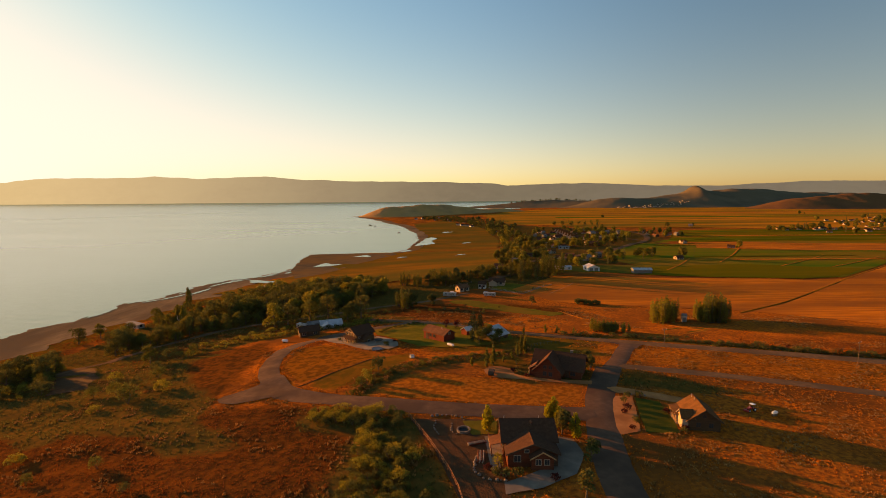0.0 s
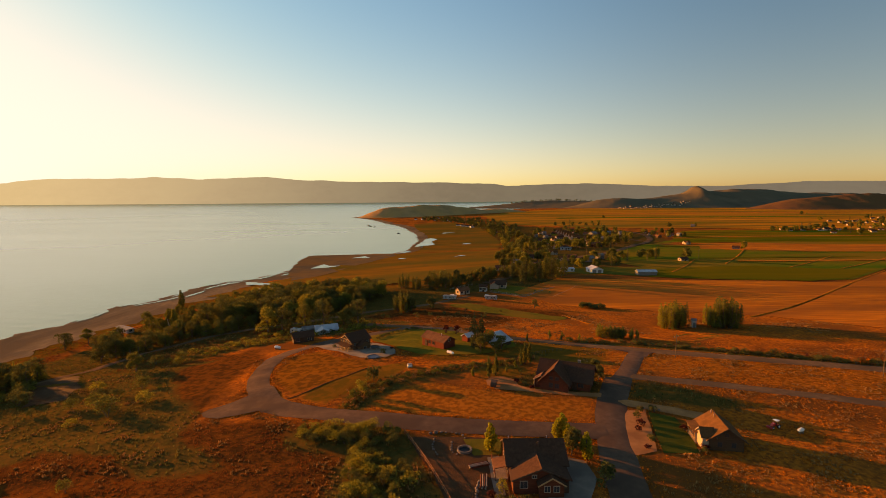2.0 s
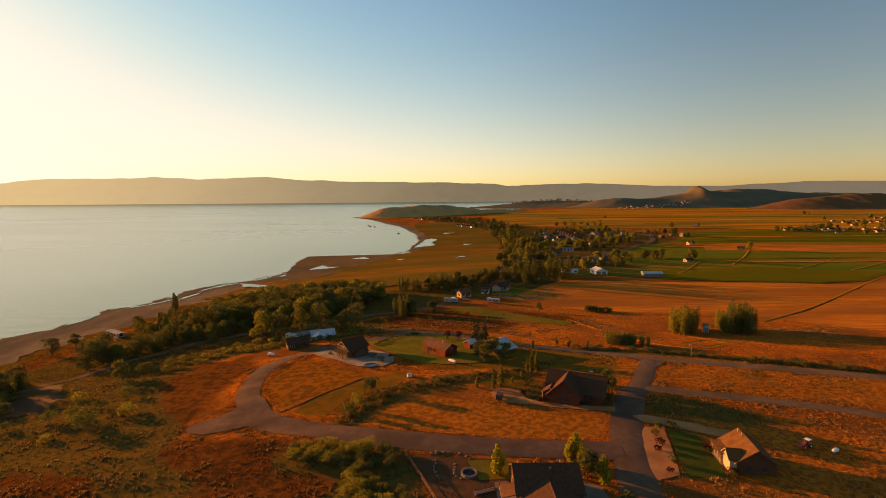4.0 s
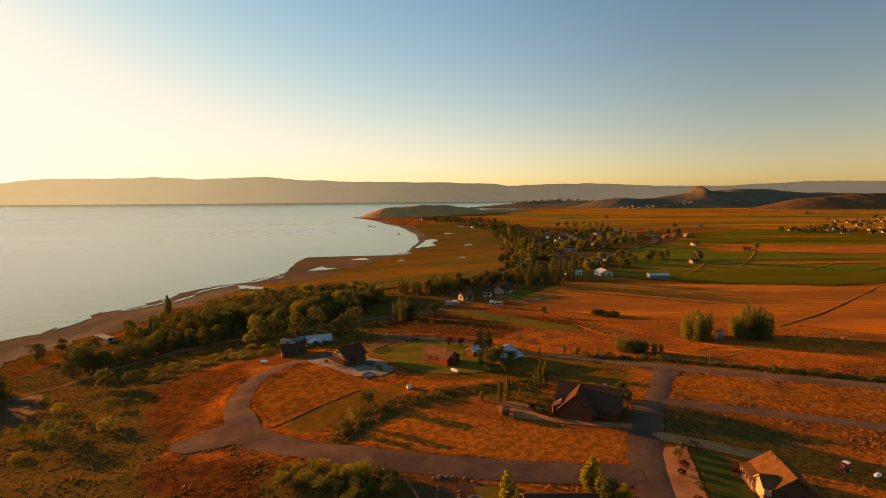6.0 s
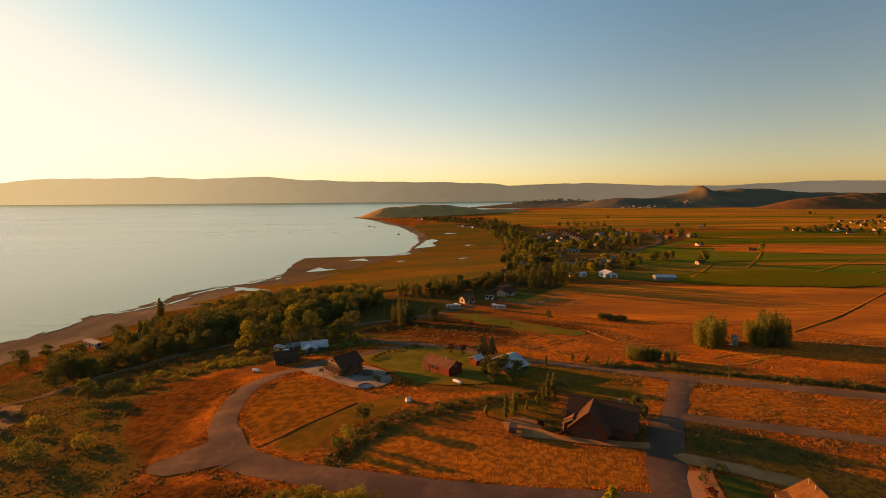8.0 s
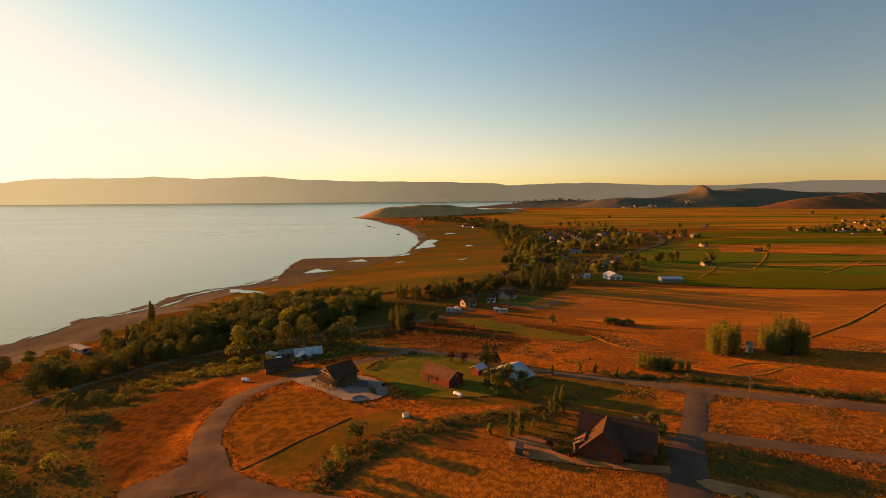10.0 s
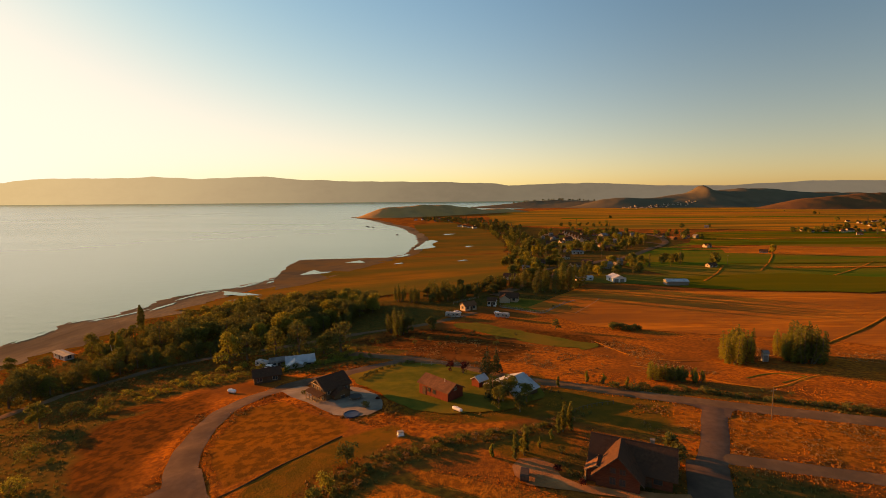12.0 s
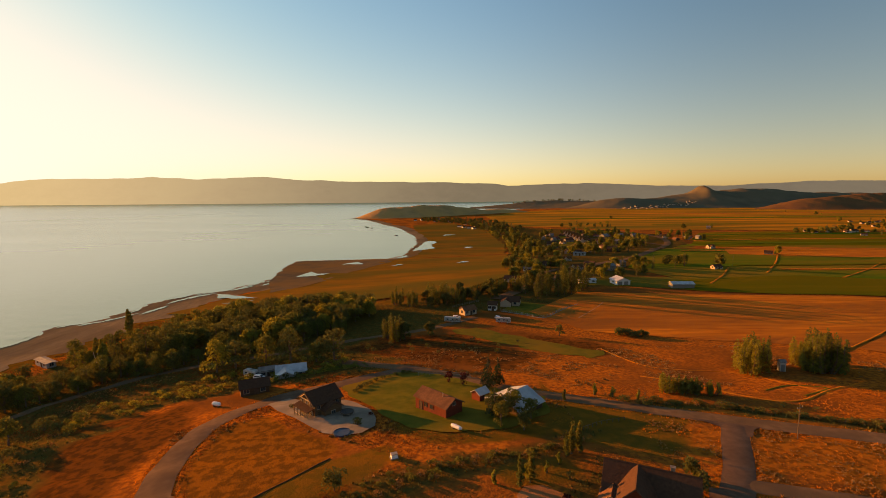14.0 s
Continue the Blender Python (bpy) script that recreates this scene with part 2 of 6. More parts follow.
# headland sage, lightened and warmed in the colour to stand in for haze
HEADS = material("hazed_golden_slope", (0.46, 0.27, 0.11), (0.31, 0.195, 0.085), 0.03, bump=2.0, bscale=0.05, c3=(0.46, 0.26, 0.09), scale3=0.01, spec=0.0)
HILLR = material("reddish_hillside", (0.19, 0.092, 0.04), (0.13, 0.068, 0.032), 0.012, bump=2.0, bscale=0.03, c3=(0.16, 0.085, 0.036), scale3=0.006, spec=0.0)

def overlay(mat, attribute, c1, c2, scale, edge=0.35):
    """Another plant cover or painted tone on the same ground, where the attribute is high, with a broken edge."""
    n, l = mat.node_tree.nodes, mat.node_tree.links
    base = n["Principled BSDF"].inputs["Base Color"]
    was = base.links[0].from_socket
    at = n.new("ShaderNodeAttribute")
    at.attribute_name = attribute
    geo = n.new("ShaderNodeNewGeometry")
    t1, t2 = n.new("ShaderNodeTexNoise"), n.new("ShaderNodeTexNoise")
    t1.inputs["Scale"].default_value, t1.inputs["Detail"].default_value = scale, 5
    t2.inputs["Scale"].default_value, t2.inputs["Detail"].default_value = 0.16, 6
    l.new(geo.outputs["Position"], t1.inputs["Vector"])
    l.new(geo.outputs["Position"], t2.inputs["Vector"])
    add = n.new("ShaderNodeMath")
    add.operation = "ADD"
    l.new(at.outputs["Fac"], add.inputs[0])
    l.new(t2.outputs[0], add.inputs[1])
    r = n.new("ShaderNodeMapRange")
    r.inputs["From Min"].default_value, r.inputs["From Max"].default_value = 1.0 - edge / 2, 1.0 + edge / 2
    l.new(add.outputs[0], r.inputs["Value"])
    r1 = n.new("ShaderNodeMapRange")
    r1.inputs["From Min"].default_value, r1.inputs["From Max"].default_value = 0.42, 0.58
    l.new(t1.outputs[0], r1.inputs["Value"])
    m1, m2 = n.new("ShaderNodeMix"), n.new("ShaderNodeMix")
    m1.data_type = m2.data_type = "RGBA"
    m1.inputs[6].default_value, m1.inputs[7].default_value = (*c1, 1), (*c2, 1)
    l.new(r1.outputs[0], m1.inputs[0])
    l.new(was, m2.inputs[6])
    l.new(m1.outputs[2], m2.inputs[7])
    l.new(r.outputs[0], m2.inputs[0])
    l.new(m2.outputs[2], base)


# russet and amber: base colours darkened to offset strong sun on the slope
overlay(GRASS, "russet", (0.145, 0.052, 0.011), (0.075, 0.032, 0.009), 0.5)
overlay(GRASS, "golden", (0.4, 0.13, 0.016), (0.23, 0.076, 0.012), 0.7)
overlay(GRASS, "amber", (0.235, 0.086, 0.012), (0.13, 0.054, 0.01), 0.5)
overlay(GRASS, "olive", (0.125, 0.072, 0.011), (0.18, 0.084, 0.012), 0.4)
# dark weeds, and shade painted on the ground with the same tone
overlay(GRASS, "weeds", (0.085, 0.06, 0.014), (0.13, 0.072, 0.016), 0.5)

# the lake: smooth, faintly rippled water
WATER = bpy.data.materials.new("lake_water")
WATER.use_nodes = True
_t = WATER.node_tree
_p = _t.nodes["Principled BSDF"]
_p.inputs["Base Color"].default_value = (0.25, 0.37, 0.18, 1)
_p.inputs["Roughness"].default_value = 0.16
_p.inputs["IOR"].default_value = 1.3
_g = _t.nodes.new("ShaderNodeNewGeometry")
_m = _t.nodes.new("ShaderNodeMapping")
_m.inputs["Rotation"].default_value = (0, 0, radians(25))
_m.inputs["Scale"].default_value = (0.35, 1.0, 1.0)
_w = _t.nodes.new("ShaderNodeTexNoise")
_w.inputs["Scale"].default_value, _w.inputs["Detail"].default_value = 0.13, 4
_b = _t.nodes.new("ShaderNodeBump")
_b.inputs["Distance"].default_value = 0.9
_t.links.new(_g.outputs["Position"], _m.inputs["Vector"])
_t.links.new(_m.outputs[0], _w.inputs["Vector"])
_t.links.new(_w.outputs[0], _b.inputs["Height"])
# ripples near the shore; the bump fades with distance so that far water doesn't darken
_ys, _yr = _t.nodes.new("ShaderNodeSeparateXYZ"), _t.nodes.new("ShaderNodeMapRange")
_yr.inputs["From Min"].default_value, _yr.inputs["From Max"].default_value = 200, 700
_yr.inputs["To Min"].default_value, _yr.inputs["To Max"].default_value = 0.35, 0.0
_t.links.new(_g.outputs["Position"], _ys.inputs[0])
_t.links.new(_ys.outputs["Y"], _yr.inputs["Value"])
_t.links.new(_yr.outputs[0], _b.inputs["Strength"])
_t.links.new(_b.outputs[0], _p.inputs["Normal"])
_w2 = _t.nodes.new("ShaderNodeTexNoise")
_w2.inputs["Scale"].default_value, _w2.inputs["Detail"].default_value = 0.006, 4
_r2 = _t.nodes.new("ShaderNodeMapRange")
_r2.inputs["From Min"].default_value, _r2.inputs["From Max"].default_value = 0.35, 0.65
_r2.inputs["To Min"].default_value, _r2.inputs["To Max"].default_value = 0.19, 0.215
_t.links.new(_m.outputs[0], _w2.inputs["Vector"])
_t.links.new(_w2.outputs[0], _r2.inputs["Value"])
# far out, normals lean to the camera's side so the water mirrors brighter sky
_fr, _fc, _fn = _t.nodes.new("ShaderNodeMapRange"), _t.nodes.new("ShaderNodeCombineXYZ"), _t.nodes.new("ShaderNodeVectorMath")
_fn.operation = "NORMALIZE"
_fr.inputs["From Min"].default_value, _fr.inputs["From Max"].default_value = 500, 4880
_fr.inputs["To Min"].default_value, _fr.inputs["To Max"].default_value = 0.0, -0.08
_fc.inputs["Z"].default_value = 1.0
_t.links.new(_ys.outputs["Y"], _fr.inputs["Value"])
_t.links.new(_fr.outputs[0], _fc.inputs["Y"])
_t.links.new(_fc.outputs[0], _fn.inputs[0])
_t.links.new(_fn.outputs[0], _b.inputs["Normal"])
_t.links.new(_r2.outputs[0], _p.inputs["Roughness"])

# far range: a backdrop whose glow stands in for haze, strongest towards the sun
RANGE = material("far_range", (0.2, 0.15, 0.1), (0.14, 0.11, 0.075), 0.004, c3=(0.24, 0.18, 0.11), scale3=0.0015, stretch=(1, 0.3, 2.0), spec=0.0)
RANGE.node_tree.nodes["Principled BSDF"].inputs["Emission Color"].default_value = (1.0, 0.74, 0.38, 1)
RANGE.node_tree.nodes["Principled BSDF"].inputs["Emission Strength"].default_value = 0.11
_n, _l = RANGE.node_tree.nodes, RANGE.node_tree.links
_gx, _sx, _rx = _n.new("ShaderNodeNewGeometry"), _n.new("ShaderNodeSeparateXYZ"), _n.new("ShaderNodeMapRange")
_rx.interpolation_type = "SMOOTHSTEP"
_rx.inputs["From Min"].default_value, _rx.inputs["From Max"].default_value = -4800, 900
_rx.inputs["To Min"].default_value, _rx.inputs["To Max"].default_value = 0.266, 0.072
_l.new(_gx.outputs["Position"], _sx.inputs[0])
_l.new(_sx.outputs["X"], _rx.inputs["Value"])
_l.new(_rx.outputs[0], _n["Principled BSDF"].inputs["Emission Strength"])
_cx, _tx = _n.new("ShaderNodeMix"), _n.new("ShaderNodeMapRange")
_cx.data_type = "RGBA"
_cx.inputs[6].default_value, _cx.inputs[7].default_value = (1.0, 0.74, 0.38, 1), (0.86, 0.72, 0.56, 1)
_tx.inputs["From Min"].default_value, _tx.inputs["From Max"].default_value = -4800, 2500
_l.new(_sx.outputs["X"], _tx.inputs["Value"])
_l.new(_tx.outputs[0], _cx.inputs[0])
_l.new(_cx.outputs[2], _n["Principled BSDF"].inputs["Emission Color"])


# ---------------------------------------------------------------- shape helpers
class Shape:
    """Vertices and faces, added piece by piece."""

    def __init__(self):
        self.v, self.f = [], []

    def add(self, verts, faces):
        n = len(self.v)
        self.v += [tuple(p) for p in verts]
        self.f += [tuple(i + n for i in q) for q in faces]
        return self

    def box(self, x0, x1, y0, y1, z0, z1, taper=0.0):
        a, b = (x1 - x0) * taper / 2, (y1 - y0) * taper / 2
        v = [(x0, y0, z0), (x1, y0, z0), (x1, y1, z0), (x0, y1, z0), (x0 + a, y0 + b, z1), (x1 - a, y0 + b, z1), (x1 - a, y1 - b, z1), (x0 + a, y1 - b, z1)]
        return self.add(v, [(3, 2, 1, 0), (4, 5, 6, 7), (0, 1, 5, 4), (1, 2, 6, 5), (2, 3, 7, 6), (3, 0, 4, 7)])

    def prism(self, ring, off):
        """A closed ring of points, pushed along off."""
        n, off = len(ring), Vector(off)
        v = [Vector(p) for p in ring] + [Vector(p) + off for p in ring]
        return self.add(v, [tuple(range(n))[::-1], tuple(range(n, 2 * n))] + [(i, (i + 1) % n, n + (i + 1) % n, n + i) for i in range(n)])

    def tube(self, pts, radii, sides=6):
        """A tapered round bar along the points."""
        pts = [Vector(p) for p in pts]
        v, f = [], []
        for i, p in enumerate(pts):
            d = (pts[min(i + 1, len(pts) - 1)] - pts[max(i - 1, 0)]).normalized()
            a = d.cross(Vector((0.31, 0.17, 0.93)) if abs(d.z) < 0.9 else Vector((1, 0, 0))).normalized()
            b = d.cross(a)
            v += [p + radii[i] * (math.cos(6.2832 * k / sides) * a + math.sin(6.2832 * k / sides) * b) for k in range(sides)]
        for i in range(len(pts) - 1):
            f += [(i * sides + k, i * sides + (k + 1) % sides, (i + 1) * sides + (k + 1) % sides, (i + 1) * sides + k) for k in range(sides)]
        f += [tuple(range(sides))[::-1], tuple(range((len(pts) - 1) * sides, len(pts) * sides))]
        return self.add(v, f)

    def ring(self, r, w, z0, z1, sides=24):
        """A flat-topped round band."""
        v, f = [], []
        for k in range(sides):
            c, s = math.cos(6.2832 * k / sides), math.sin(6.2832 * k / sides)
            v += [(r * c, r * s, z0), (r * c, r * s, z1), ((r - w) * c, (r - w) * s, z1), ((r - w) * c, (r - w) * s, z0)]
            a, b = 4 * k, 4 * ((k + 1) % sides)
            f += [(a, b, b + 1, a + 1), (a + 1, b + 1, b + 2, a + 2), (a + 2, b + 2, b + 3, a + 3)]
        return self.add(v, f)

    def disc(self, r, z0, z1, sides=24):
        return self.tube([(0, 0, z0), (0, 0, z1)], [r, r], sides)

    def mesh(self, name, mat):
        me = bpy.data.meshes.new(name)
        me.from_pydata(self.v, [], self.f)
        bm = bmesh.new()
        bm.from_mesh(me)
        bmesh.ops.recalc_face_normals(bm, faces=bm.faces[:])
        bm.to_mesh(me)
        bm.free()
        me.materials.append(mat)
        return me


def part(name, shape, mat, parent, label=""):
    ob = new(name, shape.mesh(name, mat))
    ob.parent = parent
    return tagged(ob, label)


def thing(name, x, y, rot=0.0, label="", category="", group="", z=None):
    ob = new(name)
    ob.empty_display_size = 0.5
    ob.matrix_basis = pose(x, y, gz(x, y) if z is None else z, 0, 0, rot)
    return tagged(ob, label, category, group)


def smooth(a, b, x):
    t = np.clip((x - a) / (b - a), 0, 1)
    return t * t * (3 - 2 * t)


LAKE_Z = -22.0
SHORE_Y = [-700, 150, 246, 290, 322, 344, 400, 430, 480, 520, 575, 590, 597, 602, 635, 741, 856, 957, 1125, 1212, 1434, 1626, 1660, 1720, 1900, 2300, 2800, 4990]
SHORE_X = [-250, -240, -235, -219, -221, -206, -198, -168, -150, -154, -165, -165, -130, -66, -48, -39, -43, -61, -98, -134, -209, -309, -300, -230, 0, 300, 650, 2600]


def land(x, y):
    """Height of the ground, falling to the lake."""
    x, y = np.asarray(x, float), np.asarray(y, float)
    s = np.interp(y, SHORE_Y, SHORE_X) + 2.5 * np.sin(y * 0.21) + 1.6 * np.sin(y * 0.57 + 1)
    w = 255 + 245 * smooth(350, 750, y)
    a = smooth(0, 1, (x - s) / w)
    b = 1 - 0.42 * smooth(135, 270, y) - 0.15 * smooth(270, 900, y)
    return np.where(x < s, LAKE_Z - np.minimum((s - x) * 0.03, 3), LAKE_Z + 22 * b * a)


def gz(x, y):
    return float(land(x, y))


def inside(px, py, poly):
    """Which of the points lie in the polygon."""
    hit = np.zeros(np.shape(px), bool)
    for (x0, y0), (x1, y1) in zip(poly, poly[1:] + poly[:1]):
        c = (y0 > py) != (y1 > py)
        with np.errstate(divide="ignore", invalid="ignore"):
            hit ^= c & (px < (x1 - x0) * (py - y0) / (y1 - y0) + x0)
    return hit


def wavy(poly, step, amount, seed):
    """A polygon with its sides cut up and made uneven."""
    out = []
    for i, ((x0, y0), (x1, y1)) in enumerate(zip(poly, poly[1:] + poly[:1])):
        n = max(1, int(math.hypot(x1 - x0, y1 - y0) / step))
        for k in range(n):
            x, y = x0 + (x1 - x0) * k / n, y0 + (y1 - y0) * k / n
            out.append((x + amount * noise.noise((x / step / 2, y / step / 2, seed)), y + amount * noise.noise((x / step / 2, y / step / 2, seed + 9))))
    return out


NOGRASS = []
VERGES = []


def patch(name, poly, mat, off, cell, label, category="ground", step=3.0, amount=0.8, bare=True, seed=1):
    """A sheet that lies on the land, with an uneven outline."""
    ring = wavy(poly, step, amount, seed)
    if bare:
        NOGRASS.append(ring)
    bm = bmesh.new()
    bm.faces.new([bm.verts.new((x, y, 0)) for x, y in ring])
    xs, ys = [p[0] for p in ring], [p[1] for p in ring]
    for axis, lo, hi in ((0, min(xs), max(xs)), (1, min(ys), max(ys))):
        c = lo + cell
        while c < hi:
            no, co = [0, 0, 0], [0, 0, 0]
            no[axis], co[axis] = 1, c
            bmesh.ops.bisect_plane(bm, geom=bm.verts[:] + bm.edges[:] + bm.faces[:], plane_co=co, plane_no=no)
            c += cell
    bmesh.ops.triangulate(bm, faces=bm.faces[:])
    for v in bm.verts:
        v.co.z = gz(v.co.x, v.co.y) + off
    if sum(f.normal.z for f in bm.faces) < 0:
        bmesh.ops.reverse_faces(bm, faces=bm.faces[:])
    me = bpy.data.meshes.new(name)
    bm.to_mesh(me)
    bm.free()
    me.materials.append(mat)
    return tagged(new(name, me), label, category, kind="structure")


def curve_points(pts, step=2.0):
    """Points along a smooth line through pts."""
    out = []
    p = [Vector(q) for q in pts]
    p = [2 * p[0] - p[1]] + p + [2 * p[-1] - p[-2]]
    for i in range(1, len(p) - 2):
        n = max(1, int((p[i + 1] - p[i]).length / step))
        for k in range(n):
            t = k / n
            out.append(0.5 * (2 * p[i] + (p[i + 1] - p[i - 1]) * t + (2 * p[i - 1] - 5 * p[i] + 4 * p[i + 1] - p[i + 2]) * t * t
                              + (3 * p[i] - p[i - 1] - 3 * p[i + 1] + p[i + 2]) * t ** 3))
    return out + [p[-2]]


def ribbon(name, pts, width, mat, off, label, category="road", rough=0.25, seed=3, verge=0.0, bare=True):
    """A road: a strip with a crown, thin edges and a slightly ragged verge."""
    line = curve_points(pts)
    v, f, left, right = [], [], [], []
    for i, p in enumerate(line):
        d = (line[min(i + 1, len(line) - 1)] - line[max(i - 1, 0)]).normalized()
        n = Vector((-d.y, d.x))
        for k, u in enumerate((-1, -0.6, 0, 0.6, 1)):
            e = rough * noise.noise((p.x * 0.3, p.y * 0.3, seed + u)) if abs(u) == 1 else 0
            q = p + n * (u * width / 2 + e * (1 if u > 0 else -1))
            v.append((q.x, q.y, gz(q.x, q.y) + off + 0.08 * (1 - u * u) - (0.06 if abs(u) == 1 else 0)))
            if k == 0:
                right.append((q.x, q.y))
            if k == 4:
                left.append((q.x, q.y))
        if i:
            a, b = 5 * (i - 1), 5 * i
            f += [(a + k, b + k, b + k + 1, a + k + 1) for k in range(4)]
    if bare:
        NOGRASS.append(left + right[::-1])
        VERGES.extend(left + right)
    ob = new(name, Shape().add(v, f).mesh(name, mat))
    for poly in ob.data.polygons:
        poly.use_smooth = True
    return tagged(ob, label, category, kind="structure")


# ---------------------------------------------------------------- ground, lake
# where taller golden grass, olive grass and dark weeds grow; some dark outlines are painted shade
GOLDEN = [[(33, 113), (38, 123), (25, 125.6), (15, 128), (-5, 136), (-14, 133), (-20, 126), (-14, 119.5), (5, 114.5), (20, 112.6)],
          [(68, 158), (58, 143), (76, 136), (130, 118), (165, 123), (136, 136), (95, 150)], [(44, 165), (62, 159), (55, 147), (47, 149), (50, 156)],
          [(-204, 228), (-193, 258), (-180, 272), (-178, 306), (-172, 332), (-158, 332), (-166, 283), (-165, 254), (-182, 232)]]
AMBER = [[(-41, 134), (-33, 140), (-23, 151), (-22, 157), (-37, 167), (-44, 176), (-53, 174), (-55, 155), (-50, 143)]]
RUSSET = [[(-40, 246), (-10, 262), (8, 262), (22, 244), (34, 226), (22, 208), (-4, 222), (-30, 236)], [(34, 262), (62, 246), (66, 228), (56, 226), (40, 246)], [(-3, 40), (-8, 100), (-14, 109), (-40, 119), (-64, 122), (-63, 140), (-66, 156), (-64, 172), (-72, 192), (-110, 184), (-160, 170), (-200, 150), (-200, 40)],
          [(-134, 185), (-152, 208), (-176, 213), (-172, 204), (-154, 195), (-142, 188)]]
OLIVE = [[(-225, 150), (-219, 240), (-206, 290), (-206, 322), (-192, 346), (-183, 380), (-150, 372), (-150, 335), (-164, 300), (-176, 262), (-172, 236), (-184, 200), (-190, 160)], [(-30, 126), (-41, 133), (-33, 139), (-22.5, 151), (-12, 156), (-8, 149), (-16, 142), (-24, 134)], [(28, 198), (31, 183), (58, 169), (50, 152), (44, 148), (30, 154), (22, 158), (26, 172)],
         [(-14, 168), (-6, 157), (8, 154), (22, 157), (27, 170), (10, 164)], [(-60, 330), (-30, 350), (20, 400), (60, 430), (40, 360), (0, 330)], [(12, 138), (8, 146), (20, 149), (27, 146), (24, 140)]]
WEEDS_AND_SHADE = [[(48, 365), (120, 366), (200, 480), (310, 640), (340, 800), (300, 900), (150, 1050), (60, 1130), (82, 930), (90, 740), (78, 600), (52, 470)], [(-60, 262), (-20, 262), (14, 300), (62, 318), (96, 350), (84, 372), (40, 366), (0, 350), (-30, 330)], [(-178, 186), (-150, 150), (-124, 122), (-96, 134), (-84, 152), (-98, 176), (-104, 200), (-86, 226), (-62, 240), (-40, 250), (-20, 268), (-8, 300), (-16, 330), (-48, 334), (-92, 330), (-138, 332), (-158, 296), (-168, 262), (-164, 240), (-168, 210)],
         [(-106, 176), (-80, 196), (-66, 198), (-56, 204), (-46, 204), (-40, 214), (-22, 214), (-14, 226), (-40, 244), (-60, 240), (-84, 226), (-108, 198)],
         [(-27, 121), (-25, 132), (-15, 143), (-5, 148), (10, 152), (21, 154.6), (30, 162), (36, 160), (22, 148.6), (10, 145.6), (0, 141), (-10, 135), (-18, 126), (-19, 120)],
         [(50, 136), (48, 124), (60, 120), (70, 117), (74, 121), (66, 129)], [(44, 180), (66, 177), (100, 163), (160, 140), (158, 134), (98, 156), (64, 170), (46, 173)],
         [(44, 142), (42, 126), (33, 127.5), (21.8, 131.6), (21, 139), (30, 144)], [(-36, 114), (-8, 110), (2, 78), (-4, 60), (-22, 60), (-20, 100), (-34, 104)],
         # shade on the lower left slope, painted as dark cover
         [(-160, 165), (-128, 176), (-105, 178), (-84, 180), (-94, 170), (-90, 158), (-76, 140), (-64, 128), (-62, 114), (-45, 100), (-61, 98), (-74, 109), (-94, 114), (-101, 108), (-122, 122), (-146, 140)]]


def cover(x, y, polys, soft):
    """0 far outside the polygons, 1 well inside, with a soft edge."""
    best = np.zeros_like(x)
    for poly in polys:
        d = np.full_like(x, 1e9)
        for (x0, y0), (x1, y1) in zip(poly, poly[1:] + poly[:1]):
            dx, dy = x1 - x0, y1 - y0
            t = np.clip(((x - x0) * dx + (y - y0) * dy) / (dx * dx + dy * dy), 0, 1)
            d = np.minimum(d, np.hypot(x - x0 - t * dx, y - y0 - t * dy))
        d = np.where(inside(x, y, poly), d, -d)
        best = np.maximum(best, smooth(-soft, soft, d))
    return best


def make_ground():
    ys = np.concatenate([np.arange(-600, 60, 22), np.arange(60, 330, 3), np.arange(330, 700, 7), np.arange(700, 1900, 25), np.linspace(1900, 4990, 40)])
    u = np.linspace(-1, 1, 261)
    rows = []
    for y in ys:
        w = 1.35 * (y + 900)
        rows.append(np.stack([180 * u + (w - 180) * u ** 3, np.full_like(u, y)], 1))
    xy = np.concatenate(rows)
    z = land(xy[:, 0], xy[:, 1])
    near = (xy[:, 1] < 260) & (z > -21)
    lumps = np.array([0.3 * noise.noise((x * 0.09, y * 0.09, 2)) + 0.12 * noise.noise((x * 0.3, y * 0.3, 5)) if n else 0 for (x, y), n in zip(xy, near)])
    z = z + np.minimum(lumps, 0) - 0.02
    n = len(u)
    faces = [(r * n + c, r * n + c + 1, (r + 1) * n + c + 1, (r + 1) * n + c) for r in range(len(ys) - 1) for c in range(n - 1)]
    me = bpy.data.meshes.new("ground")
    me.from_pydata(np.column_stack([xy, z]).tolist(), [], faces)
    me.materials.append(GRASS)
    for p in me.polygons:
        p.use_smooth = True
    for name, polys, soft in (("russet", RUSSET, 7.0), ("golden", GOLDEN, 2.5), ("amber", AMBER, 2.5), ("olive", OLIVE, 3.5), ("weeds", WEEDS_AND_SHADE, 6.0)):
        me.attributes.new(name, "FLOAT", "POINT").data.foreach_set("value", cover(xy[:, 0], xy[:, 1], polys, soft).astype(np.float32))
    tagged(new("ground", me), "dry orange grassland sloping down to the lake", "ground", kind="structure")


make_ground()
lake = Shape()
lake.add([(-6800, -600, LAKE_Z), (2800, -600, LAKE_Z), (2800, 4992, LAKE_Z), (-6800, 4992, LAKE_Z)], [(0, 1, 2, 3)])
tagged(new("lake_water", lake.mesh("lake_water", WATER)), "calm pale lake with faint ripples at sunset", "water", kind="structure")


# bright streak on the lake, its sheen painted as a paler water colour
STREAK = WATER.copy()
STREAK.name = "smooth_water"
STREAK.node_tree.nodes["Principled BSDF"].inputs["Base Color"].default_value = (0.42, 0.48, 0.32, 1)
